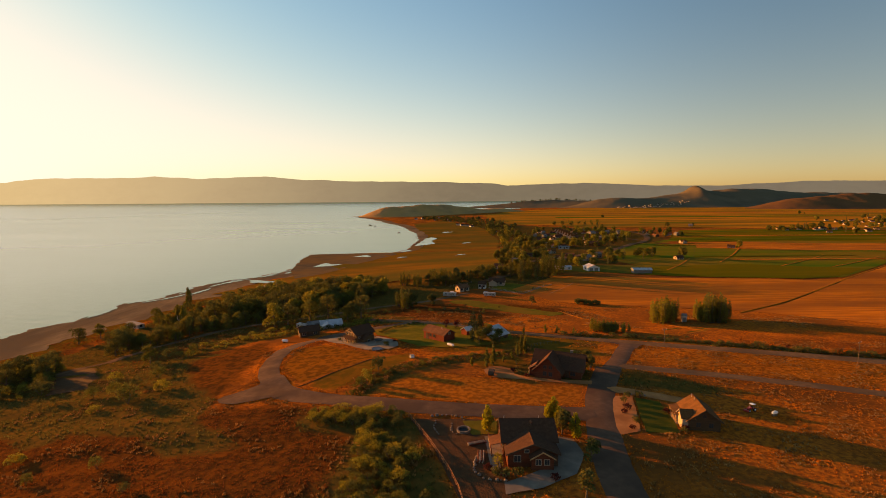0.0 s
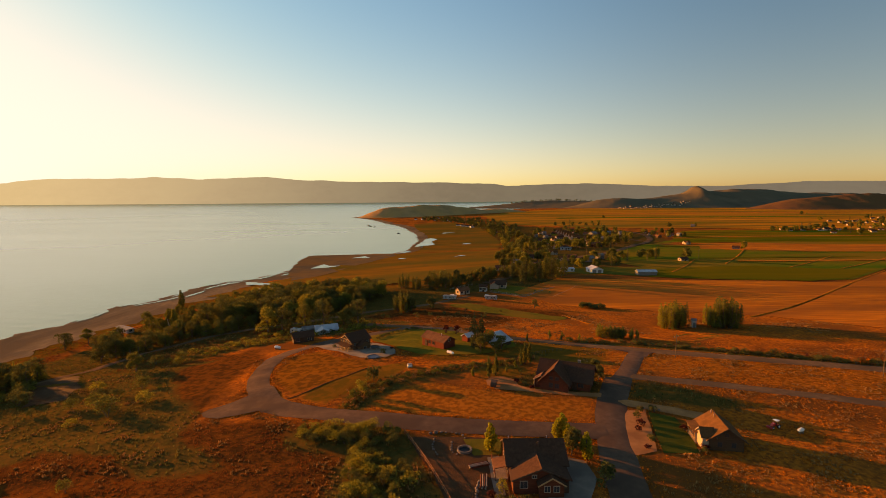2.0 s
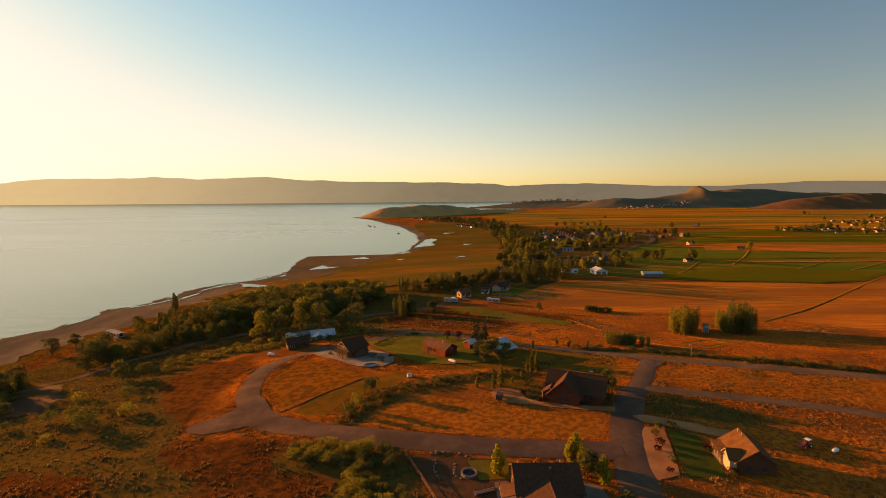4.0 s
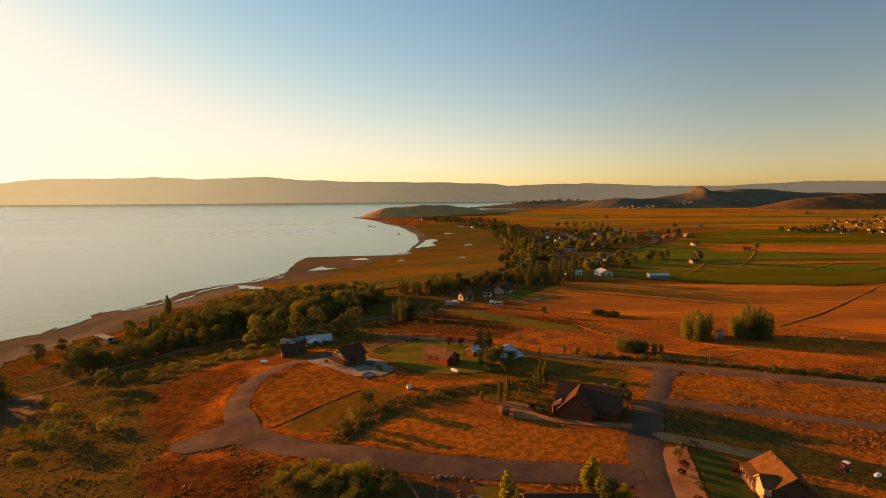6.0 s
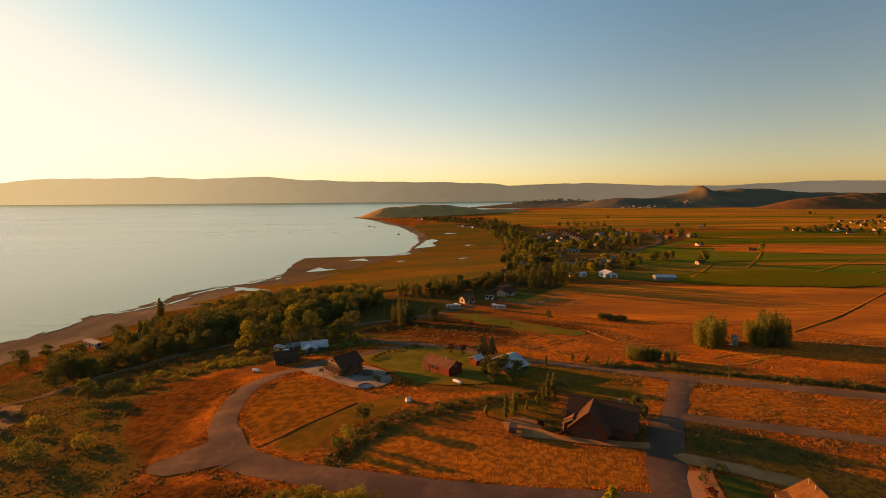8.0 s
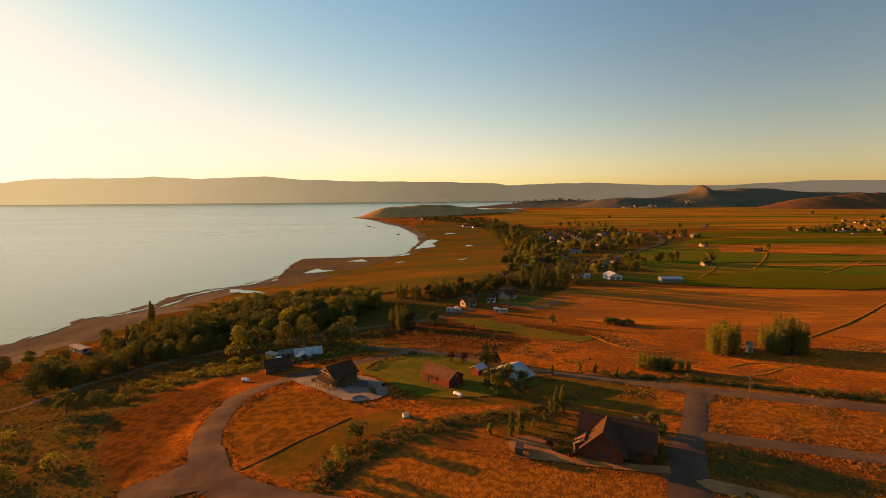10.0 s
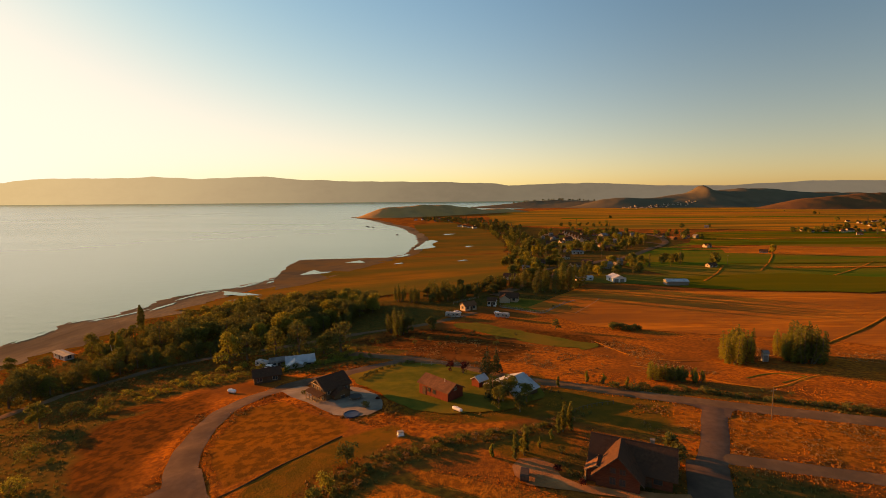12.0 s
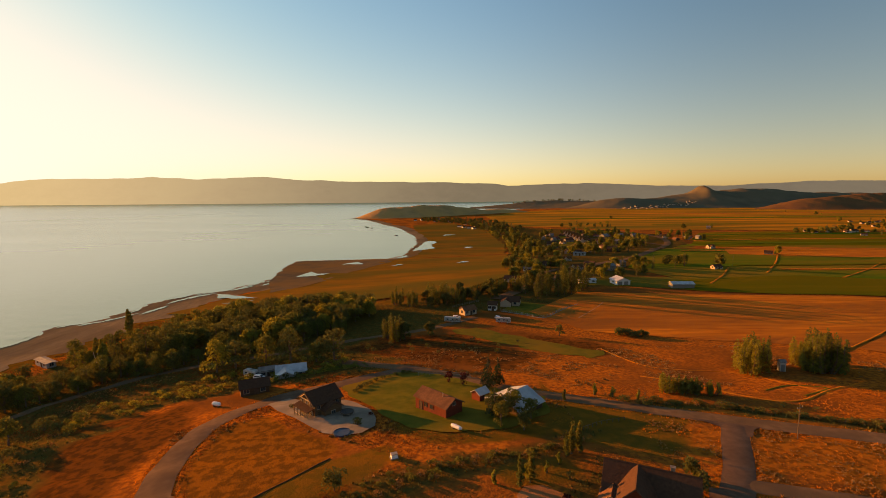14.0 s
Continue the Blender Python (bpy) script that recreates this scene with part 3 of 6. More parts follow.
ob = ribbon("lake_streak", [(-1430, 1400), (-1380, 1482), (-1305, 1608), (-1133, 1800), (-970, 2027), (-860, 2200)], 16, STREAK, 0, "pale line of current, its sheen put into the colour", "water", 5, 5, bare=False)
for v in ob.data.vertices:
    v.co.z = LAKE_Z + 0.12


def heightfield(name, x0, x1, y0, y1, nx, ny, height, mat, label):
    xs, ys = np.linspace(x0, x1, nx), np.linspace(y0, y1, ny)
    v = [(x, y, height(x, y)) for y in ys for x in xs]
    f = [(r * nx + c, r * nx + c + 1, (r + 1) * nx + c + 1, (r + 1) * nx + c) for r in range(ny - 1) for c in range(nx - 1)]
    me = bpy.data.meshes.new(name)
    me.from_pydata(v, [], f)
    me.materials.append(mat)
    for p in me.polygons:
        p.use_smooth = True
    return tagged(new(name, me), label, "hill", kind="structure")


def bell(x, y, cx, cy, h, sx, sy):
    return h * math.exp(-((x - cx) / sx) ** 2 - ((y - cy) / sy) ** 2)


def crag(x, y, s, a):
    return a * (noise.fractal((x / s, y / s, 3.3), 0.9, 2.1, 5))


def headland(x, y):
    h = bell(x, y, -95, 1640, 30, 120, 75) + bell(x, y, 45, 1690, 27, 130, 80) + bell(x, y, -195, 1625, 16, 60, 50)
    h += bell(x, y, 210, 1800, 20, 120, 80)
    return LAKE_Z - 4 + h * (1 + crag(x, y, 60, 0.09)) + 4 * smooth(2, 12, h)


def treed_ridge(x, y):
    h = bell(x, y, 560, 2650, 36, 330, 120) + bell(x, y, 820, 2500, 26, 260, 160)
    return LAKE_Z - 4 + h * (1 + crag(x, y, 90, 0.1))


def peak_hill(x, y):
    h = bell(x, y, 1222, 2300, 27, 36, 100) + bell(x, y, 1170, 2330, 60, 290, 220) + bell(x, y, 790, 2250, 44, 170, 170)
    h += bell(x, y, 1520, 2350, 58, 260, 200) + bell(x, y, 2000, 2500, 70, 500, 250)
    return -24 + h * (1 + crag(x, y, 110, 0.08))


def red_hill(x, y):
    h = bell(x, y, 1660, 1900, 60, 270, 150) + bell(x, y, 2100, 1950, 54, 330, 200) + bell(x, y, 1370, 1880, 26, 150, 110)
    return -24 + h * (1 + crag(x, y, 90, 0.1))


heightfield("headland_hill", -330, 480, 1540, 2050, 100, 70, headland, HEADS, "low rounded headland, haze lightened into its sage")
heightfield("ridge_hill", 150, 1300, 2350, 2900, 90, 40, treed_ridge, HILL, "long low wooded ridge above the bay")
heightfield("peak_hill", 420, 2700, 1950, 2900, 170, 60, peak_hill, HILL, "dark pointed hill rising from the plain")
heightfield("red_hill", 1050, 2700, 1650, 2300, 120, 50, red_hill, HILLR, "reddish bare hill lit by low sun")


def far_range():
    """The mountain range across the lake, a steep backdrop wall, its crest set to fit the camera's view."""
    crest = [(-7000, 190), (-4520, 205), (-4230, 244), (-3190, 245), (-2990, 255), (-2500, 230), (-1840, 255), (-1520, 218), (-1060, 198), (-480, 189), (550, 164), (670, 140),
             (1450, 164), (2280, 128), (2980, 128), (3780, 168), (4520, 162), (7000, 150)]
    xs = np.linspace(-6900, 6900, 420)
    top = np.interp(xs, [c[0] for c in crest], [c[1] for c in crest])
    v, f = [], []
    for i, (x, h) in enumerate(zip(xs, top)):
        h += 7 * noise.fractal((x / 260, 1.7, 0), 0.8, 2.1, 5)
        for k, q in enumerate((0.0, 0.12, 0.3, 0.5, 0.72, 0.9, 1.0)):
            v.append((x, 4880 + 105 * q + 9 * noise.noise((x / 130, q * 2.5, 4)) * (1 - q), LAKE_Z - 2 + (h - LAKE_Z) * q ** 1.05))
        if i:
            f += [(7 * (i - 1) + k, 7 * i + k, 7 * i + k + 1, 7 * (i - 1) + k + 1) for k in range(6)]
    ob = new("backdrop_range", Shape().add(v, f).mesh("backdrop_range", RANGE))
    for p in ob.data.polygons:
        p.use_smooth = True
    tagged(ob, "mountain range across the lake with haze as glow", "mountains", kind="structure")


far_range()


# ---------------------------------------------------------------- fields, yards, roads
OLIVEF = material("olive_pasture", (0.129, 0.106, 0.00736), (0.23, 0.133, 0.0101), 0.02, bump=0.3, bscale=0.8, c3=(0.092, 0.101, 0.00644), scale3=0.009, stretch=(0.3, 2.0, 1), spec=0.0)
patch("far_plain", [(150, 1080), (330, 905), (620, 830), (1100, 770), (2300, 1000), (2500, 2200), (700, 2150), (330, 1900), (120, 1450)], PLAIN, 0.5, 120, "wide golden hay plain reaching the hills", "field", 40, 12, False)
patch("green_field", [(152, 448), (190, 520), (290, 640), (420, 720), (900, 720), (900, 700), (440, 442), (369, 393), (286, 336), (252, 331), (212, 370), (172, 375)], GREEN, 0.25, 60, "irrigated green field with tan streaks", "field", 30, 5, False)
patch("hay_strip", [(316, 594), (379, 598), (511, 562), (700, 520), (680, 470), (445, 496), (355, 508), (285, 533)], STUBBLE, 0.4, 60, "cut golden hay strip in the green field", "field", 20, 4, False)
patch("olive_pasture", [(313, 658), (407, 814), (542, 831), (712, 790), (900, 720), (700, 600), (535, 590), (437, 612), (323, 605)], OLIVEF, 0.32, 60, "olive pasture between the hay fields", "field", 25, 6, False)
patch("tan_pasture", [(150, 385), (220, 398), (262, 402), (305, 383), (338, 373), (284, 337), (252, 332), (208, 337), (170, 344), (150, 352), (160, 372)], OLIVEF, 0.34, 40, "olive tan pasture beside the green field", "field", 12, 3, False)
patch("stubble_field", [(84, 350), (142, 340), (208, 334.5), (252, 328), (280, 327), (208, 272), (153, 234), (120, 246), (62, 264), (45, 300)], STUBBLE, 0.12, 20, "mown orange stubble field", "field", 12, 2, False)
patch("east_stubble_field", [(155, 233), (209, 271), (287, 331), (369, 389), (440, 437), (620, 540), (600, 330), (420, 200), (300, 150), (190, 190)], STUBBLE, 0.14, 25, "mown orange stubble field", "field", 14, 2, False)
ribbon("field_bank", [(146, 229), (208, 272.5), (288, 333), (369, 391), (430, 431)], 1.1, GOLD, 0.15, "pale grassy bank between the stubble fields", "bank", 0.8, bare=False)
patch("marsh_meadow", [(-172, 346), (-120, 342), (-60, 344), (4, 356), (42, 398), (60, 452), (72, 600), (87, 732), (88, 1010), (7, 1290), (-72, 1190), (-54, 1010), (-27, 860), (-23, 740), (-32, 640), (-62, 570), (-108, 500), (-132, 430)], MARSH, 0.4, 30, "olive brown marsh meadow beside the bay", "marsh", 12, 4, False)
patch("house_lawn", [(-30, 195), (-26, 205), (-17, 211), (-8, 206), (2, 204), (27, 182), (26, 170), (17, 163), (8, 160), (-1, 160), (-9, 164), (-15, 171), (-21, 181), (-27, 189)], LAWN, 0.14, 4, "green lawn round the red house", "lawn", 2, 1.2)
patch("pasture_strip", [(14, 272), (28, 260), (60, 232), (53, 222), (37, 232), (17, 252), (2, 268)], LAWN, 0.08, 10, "green pasture strip below the fields", "grass", 2.5, 3.0)
patch("paddock", [(31, 303), (40, 296), (49, 289.5), (66, 309.5), (53, 318), (41, 326)], LAWN, 0.09, 8, "dark green fenced paddock beside the cottages", "grass", 3, 0.4)
ribbon("mown_arc", [(60, 200), (70.8, 192.4), (78, 182.5), (85.7, 177), (93.2, 177.8), (105, 184.9), (111.7, 187.9)], 0.9, GOLD, 0.05, "pale mown arc in the dry field", "grass", 0.5, 8, bare=False)
ribbon("mown_arc", [(88, 185.3), (98, 189.6), (106.5, 186.7), (95, 180.6)], 0.8, LAWN, 0.05, "green weedy arc in the dry field", "grass", 0.5, 9, bare=False)
ribbon("mown_swath", [(60, 236), (66, 213), (75, 207), (90, 203), (98, 193), (104, 182)], 0.7, GOLD, 0.03, "pale mown swath in the dry field", "grass", 0.5, 7, bare=False)
for fx0, fx1, fy, fw, fm, fl in ((262, 430, 428, 5, GOLD, "pale mown strip in the green field"), (240, 400, 452, 4, OLIVEF, "olive strip in the green field"), (250, 620, 560, 7, GOLD, "pale mown strip in the green field"),
                                  (330, 760, 640, 9, GREEN, "green strip in the olive pasture"), (330, 700, 690, 7, GOLD, "pale strip in the olive pasture"), (380, 900, 770, 12, GREEN, "green strip below the hay plain"), (420, 1200, 1010, 26, GREEN, "green strip across the hay plain"),
                                  (300, 1300, 1250, 40, GREEN, "green strip across the hay plain"), (500, 1500, 1500, 40, STUBBLE, "orange strip across the hay plain")):
    patch("field_strip", [(fx0, fy), (fx0 + 0.3 * (fx1 - fx0), fy - fw * 0.4), (fx1, fy + fw * 0.3), (fx1 - 4, fy + fw), (fx0 + 0.5 * (fx1 - fx0), fy + fw * 1.2), (fx0 + 6, fy + fw)], fm, 0.62, 60, fl, "field", 14, fw * 0.25, False)
patch("farm_lawn", [(96, 372), (120, 366), (160, 352), (178, 372), (165, 400), (110, 405)], LAWN, 0.2, 20, "green lawn round the white barn", "lawn", 6, 1.5)


ribbon("main_road", [(29, -60), (30, 10), (31, 52), (31.8, 76), (33.5, 90.5), (38.5, 111), (43.8, 124.8), (49.5, 136.4)], 7.2, ASPHALT, 0.10, "worn grey residential asphalt road")
ribbon("road_link", [(47.8, 133), (54.6, 143), (65.2, 162)], 5.4, ASPHALT, 0.104, "narrow asphalt link up to the gravel road")
patch("road_mouth", [(57, 167), (60, 163.6), (62, 160.6), (62, 157.5), (65.5, 155.8), (68, 159.2), (70.8, 161), (75, 161.4), (70, 164)], ASPHALT, 0.108, 2, "rounded asphalt mouth of the link road", "road", 1, 0.12)
ribbon("upper_road", [(-42, 229), (-8.4, 211.5), (18, 188.5), (32, 181), (64.5, 165.5), (94, 154.5), (136, 140), (210, 112)], 6.0, GRAVEL, 0.085, "pale gravel road above the houses")
ribbon("east_road", [(50, 139.5), (75.8, 131.5), (95, 124.6), (113.8, 117), (150, 102), (190, 85)], 4.2, GRAVEL, 0.08, "narrow gravel road through dry grass")
ribbon("house_drive", [(44, 122), (53.7, 117.6), (63.5, 112)], 4.0, PINK, 0.09, "pale gravel driveway to the tan house", "driveway")
ribbon("street", [(36, 107), (20.5, 108.2), (5.8, 110), (-10, 113.5), (-26.4, 119), (-37.5, 123.6), (-44, 127.5)], 7.0, ASPHALT, 0.12, "worn grey asphalt side street")
ribbon("loop_street", [(-43.5, 126), (-52, 138.5), (-57.5, 153), (-59, 167), (-56.5, 179), (-50, 188), (-41, 194), (-30, 200), (-19, 208.5), (-9, 214)], 6.4, ASPHALT, 0.126, "curving worn asphalt street")
ribbon("hay_edge", [(-41.5, 131.5), (-36, 136.4), (-29.5, 143.5), (-23, 150.8)], 0.5, DIRT, 0.04, "dark furrow along the mown grass", "grass", 0.4, bare=False)
patch("street_corner", [(-58.6, 147), (-56, 140.5), (-53.2, 136.6), (-57, 133.2), (-62, 129.4), (-63, 127.2), (-61.4, 125), (-57, 123.4), (-51, 124.4), (-46.6, 125.4), (-40, 122.8), (-37, 126), (-44, 133), (-49, 141)], ASPHALT, 0.14, 4, "rounded asphalt stub at the bend of the street", "road", 2, 0.12)
ribbon("shore_track", [(-150, 176), (-138, 188), (-131.5, 198), (-126, 210), (-117, 222), (-105.7, 230.5), (-96, 236), (-84, 241), (-69, 246), (-54, 253), (-33, 262), (-12, 270), (4, 281), (16, 291)], 4.2, GRAVEL, 0.08, "grey gravel track behind the shore trees")
ribbon("village_road", [(30, 330), (70, 385), (134, 470), (181, 511), (254, 613), (299, 691), (322, 787), (300, 900)], 8.0, GRAVEL, 0.4, "pale country road into the village", bare=False)
for pts in ([(278, 644), (266, 700), (240, 750), (215, 800), (225, 870)], [(140, 560), (195, 598), (250, 611)], [(143, 679), (190, 694), (268, 700)], [(58, 400), (90, 440), (140, 478)]):
    ribbon("village_street", pts, 5.5, GRAVEL, 0.4, "pale village side street", bare=False)
patch("village_green", [(150, 720), (196, 860), (207, 745), (182, 665), (150, 660)], LAWN, 0.35, 25, "green lawn below the village terrace", "lawn", 8, 3)
ribbon("paddock_path", [(30, 302.4), (39.4, 295), (49, 288), (58, 298.4), (67.6, 310.4), (74, 317)], 1.1, CONCRETE, 0.1, "pale path along the paddock fence", "path", 0.2)
patch("cottage_lawn", [(-51, 211.5), (-39, 216), (-27, 220.5), (-29, 224), (-44, 222), (-46, 215)], LAWN, 0.1, 4, "green lawn strip beside the pale-roofed house", "lawn", 2, 0.8)
ribbon("farm_track", [(66, 287), (82, 309), (90, 322)], 1.6, PINK, 0.06, "pale farm track beside the field")
patch("house_yard", [(-49, 186.5), (-44, 180), (-34, 169.5), (-27.5, 163), (-22.5, 160.8), (-18.5, 161.5), (-16, 165), (-16.3, 170), (-19, 176), (-23, 181), (-27, 184.5), (-33, 184), (-39, 187), (-44, 190)], CONCRETE, 0.17, 6, "pale concrete apron round the timber house", "driveway", 2, 0.3)
patch("bare_yard", [(-130, 150), (-140, 163), (-150, 178), (-147, 185), (-135, 179), (-127, 168), (-121, 155)], DIRT, 0.07, 6, "bare dirt beside the lakeside trees", "yard", 3, 3.0)
patch("dirt_lot", [(-7.5, 106), (10, 104.6), (12, 91), (12, 78), (11, 70), (4, 70), (2.8, 76.4), (-1.5, 91.4)], DIRT, 0.06, 6, "bare brown dirt lot inside the rail fence", "yard", 2, 0.3)
patch("house_lawn", [(4.6, 104.2), (12.6, 104), (11.9, 98.1), (6.4, 97.8)], LAWN, 0.09, 4, "small green lawn beside the log house", "lawn", 1.5, 0.3)
patch("concrete_drive", [(24.4, 97), (27.8, 95.5), (28.4, 89.6), (25, 83), (17.8, 78.8), (11, 77), (11.2, 80.4), (15.3, 82.5), (22.1, 86.6)], CONCRETE, 0.1, 5, "curved pale concrete driveway", "driveway", 2, 0.15)
patch("house_path", [(9, 97), (11.4, 97.4), (11.2, 85), (9.4, 84)], CONCRETE, 0.1, 4, "pale concrete path beside the log house", "path", 2, 0.15)
patch("gravel_bed", [(44.2, 117), (48.8, 117.4), (46.2, 108), (43.4, 98.6), (38.4, 97.4), (39.9, 106.4)], PINK, 0.09, 5, "pinkish gravel bed beside the road", "yard", 2, 0.4)
patch("front_lawn", [(49, 116), (54, 113.4), (53, 104), (51.5, 97.8), (44.5, 98.1), (46.2, 106)], LAWN_SHADE, 0.09, 5, "front lawn with shade in its colour", "lawn", 2, 0.2)
patch("house_yard", [(12.4, 136), (14.2, 138.6), (17.5, 138.9), (20.4, 136.6), (20.8, 132.6), (23.4, 130.4), (28.2, 129), (36, 127.6), (41.5, 127), (41.2, 124.4), (34, 125.4), (27.6, 126.9), (19.4, 128.9), (14.3, 130.2), (12.4, 133.1)], PINK, 0.1, 4, "pinkish gravel forecourt", "yard", 2, 0.3)


def shore():
    """Gravel beach and mud along the water, wider in the bay."""
    v, f = [], []
    ys = np.concatenate([np.arange(-120, 640, 4.0), np.arange(640, 1640, 12.0)])
    for i, y in enumerate(ys):
        s = float(np.interp(y, SHORE_Y, SHORE_X)) + 2.5 * math.sin(y * 0.21) + 1.6 * math.sin(y * 0.57 + 1)
        w = 44 + 8 * noise.noise((0, y * 0.05, 8)) - 14 * float(smooth(600, 680, y)) - 6 * float(smooth(360, 440, y)) + 8 * noise.noise((5, y * 0.015, 3)) * float(smooth(380, 440, y))
        for k in range(6):
            x = s - 5 + (w + 5) * k / 5
            v.append((x, y, gz(x, y) + 0.05))
        if i:
            f += [(6 * (i - 1) + k, 6 * i + k, 6 * i + k + 1, 6 * (i - 1) + k + 1) for k in range(5)]
    ob = new("beach", Shape().add(v, f).mesh("beach", BEACH))
    tagged(ob, "narrow grey brown gravel beach along the water", "beach", kind="structure")


shore()
patch("mud_flat", [(-152, 470), (-163, 545), (-164, 582), (-132, 590), (-98, 594), (-66, 599), (-48, 628), (-40, 735), (-31, 740), (-30, 640), (-58, 560), (-92, 490), (-106, 440), (-128, 405)], MUD, 0.45, 20, "dark wet mud flat in the bay", "beach", 8, 3)
for pool, lab in (([(-133, 482), (-129, 505), (-127, 512), (-118, 498), (-106, 498), (-116, 488)], "shallow pool left on the mud flat"),
                  ([(-40, 676), (-34, 730), (-29, 790), (-20, 812), (-9, 790), (-17, 755), (-12, 706), (-25, 690)], "long shallow pool beside the bay"),
                  ([(-106, 556), (-93, 573), (-84, 552)], "small shallow pool on the mud"),
                  ([(-60, 603), (-45, 630), (-40, 624), (-54, 597)], "thin shallow pool on the mud"),
                  ([(-172, 412), (-160, 392), (-128, 383), (-146, 397)], "thin pool behind the beach"),
                  ([(-150, 372), (-128, 378), (-133, 371)], "thin pool behind the beach"), ([(-52, 530), (-46, 540), (-40, 534)], "small pool in the marsh meadow"), ([(14, 528), (20, 537), (26, 531)], "small pool in the marsh meadow"),
                  ([(28, 700), (32, 716), (44, 712)], "small pool in the marsh meadow"), ([(-2, 905), (6, 925), (26, 918)], "small pool in the marsh meadow")):
    patch("pool_water", pool, WATER, 0.55, 60, lab, "water", 5, 2.5)


# slivers of trapped water and foam at the beach edge
q = random.Random(23)
for k in range(26):
    y = q.uniform(290, 500)
    s = float(np.interp(y, SHORE_Y, SHORE_X)) + 2.5 * math.sin(y * 0.21) + 1.6 * math.sin(y * 0.57 + 1)
    x, L, W = s + q.uniform(0.5, 16 if y > 330 else 5), q.uniform(4, 16), q.uniform(0.8, 2.4)
    d = Vector((float(np.interp(y + 8, SHORE_Y, SHORE_X) - np.interp(y - 8, SHORE_Y, SHORE_X)), 16)).normalized()
    c, n = Vector((x, y)), Vector((-d.y, d.x))
    ring = [c - d * L, c - d * L * 0.3 + n * W, c + d * L * 0.4 + n * W * 0.5, c + d * L, c + d * L * 0.3 - n * W, c - d * L * 0.5 - n * W * 0.7]
    patch("pool_water", [(p.x, p.y) for p in ring], WATER, 0.22, 30, "sliver of water left on the beach", "water", 2.0, 1.6, seed=k)


# ---------------------------------------------------------------- houses
def window(parent, face, u, z, w, h, L, W, frame_mat=None):
    """A window on one face of a block L by W: frame, and its pane."""
    f = Shape()
    t = 0.11
    f.box(-w / 2 - t, w / 2 + t, -0.09, 0.03, -t, 0)
    f.box(-w / 2 - t, w / 2 + t, -0.09, 0.03, h, h + t)
    f.box(-w / 2 - t, -w / 2, -0.09, 0.03, 0, h)
    f.box(w / 2, w / 2 + t, -0.09, 0.03, 0, h)
    f.box(-0.03, 0.03, -0.07, 0.02, 0, h)
    turn = {"S": (0, (u, -W / 2)), "N": (180, (u, W / 2)), "W": (-90, (-L / 2, u)), "E": (90, (L / 2, u))}[face]
    fr = part("window", f, frame_mat or TRIM, parent)
    fr.matrix_basis = pose(*turn[1], z, 0, 0, turn[0])
    p = part("pane", Shape().box(-w / 2, w / 2, -0.045, 0.015, 0, h), GLASS, fr)
    return fr


def door(parent, face, u, w, h, L, W, mat, name="door", z=0.0):
    s = Shape()
    s.box(-w / 2, w / 2, -0.06, 0.03, 0, h)
    s.box(-w / 2 - 0.12, -w / 2, -0.1, 0.03, 0, h + 0.12)
    s.box(w / 2, w / 2 + 0.12, -0.1, 0.03, 0, h + 0.12)
    s.box(-w / 2, w / 2, -0.1, 0.03, h, h + 0.12)
    for k in range(1, 4):
        s.box(-w / 2 + 0.08, w / 2 - 0.08, -0.085, -0.05, h * k / 4 - 0.2, h * k / 4 + 0.16)
    turn = {"S": (0, (u, -W / 2)), "N": (180, (u, W / 2)), "W": (-90, (-L / 2, u)), "E": (90, (L / 2, u))}[face]
    d = part(name, s, mat, parent)
    d.matrix_basis = pose(*turn[1], z, 0, 0, turn[0])
    return d


def gable_block(parent, L, W, h, rise, wall_mat, roof_mat, over=0.55, at=None, base=-1.2, ridge=True, trim=None):
    """Walls with gable ends on x, and two roof slopes with thickness."""
    at = at or Matrix()
    body = Shape().prism([(-L / 2, -W / 2, base), (-L / 2, W / 2, base), (-L / 2, W / 2, h), (-L / 2, 0, h + rise), (-L / 2, -W / 2, h)], (L, 0, 0))
    parts = [part("wall", body, wall_mat, parent)]
    slope = rise / (W / 2)
    for s in (-1, 1):
        y1 = s * (W / 2 + over)
        z1 = h - slope * over
        ring = [(-L / 2 - over, 0, h + rise + 0.03), (-L / 2 - over, y1, z1 + 0.03), (-L / 2 - over, y1, z1 + 0.21), (-L / 2 - over, 0, h + rise + 0.24)]
        parts.append(part("roof", Shape().prism(ring, (L + 2 * over, 0, 0)), roof_mat, parent))
        if trim:
            for e in (-1, 1):
                x = e * (L / 2 + over + 0.04)
                parts.append(part("bargeboard", Shape().prism([(x, 0, h + rise - 0.05), (x, y1, z1 - 0.06), (x, y1, z1 + 0.2), (x, 0, h + rise + 0.24)], (0.06 * e, 0, 0)), trim, parent))
    if ridge:
        parts.append(part("ridge_cap", Shape().prism([(-L / 2 - over, -0.16, h + rise + 0.19), (-L / 2 - over, 0, h + rise + 0.31), (-L / 2 - over, 0.16, h + rise + 0.19)], (L + 2 * over, 0, 0)), roof_mat, parent))
    for p in parts:
        p.matrix_basis = at @ p.matrix_basis
    return parts


def chimney(parent, x, y, z0, z1, mat):
    part("chimney", Shape().box(x - 0.35, x + 0.35, y - 0.35, y + 0.35, z0, z1).box(x - 0.42, x + 0.42, y - 0.42, y + 0.42, z1, z1 + 0.12), mat, parent)


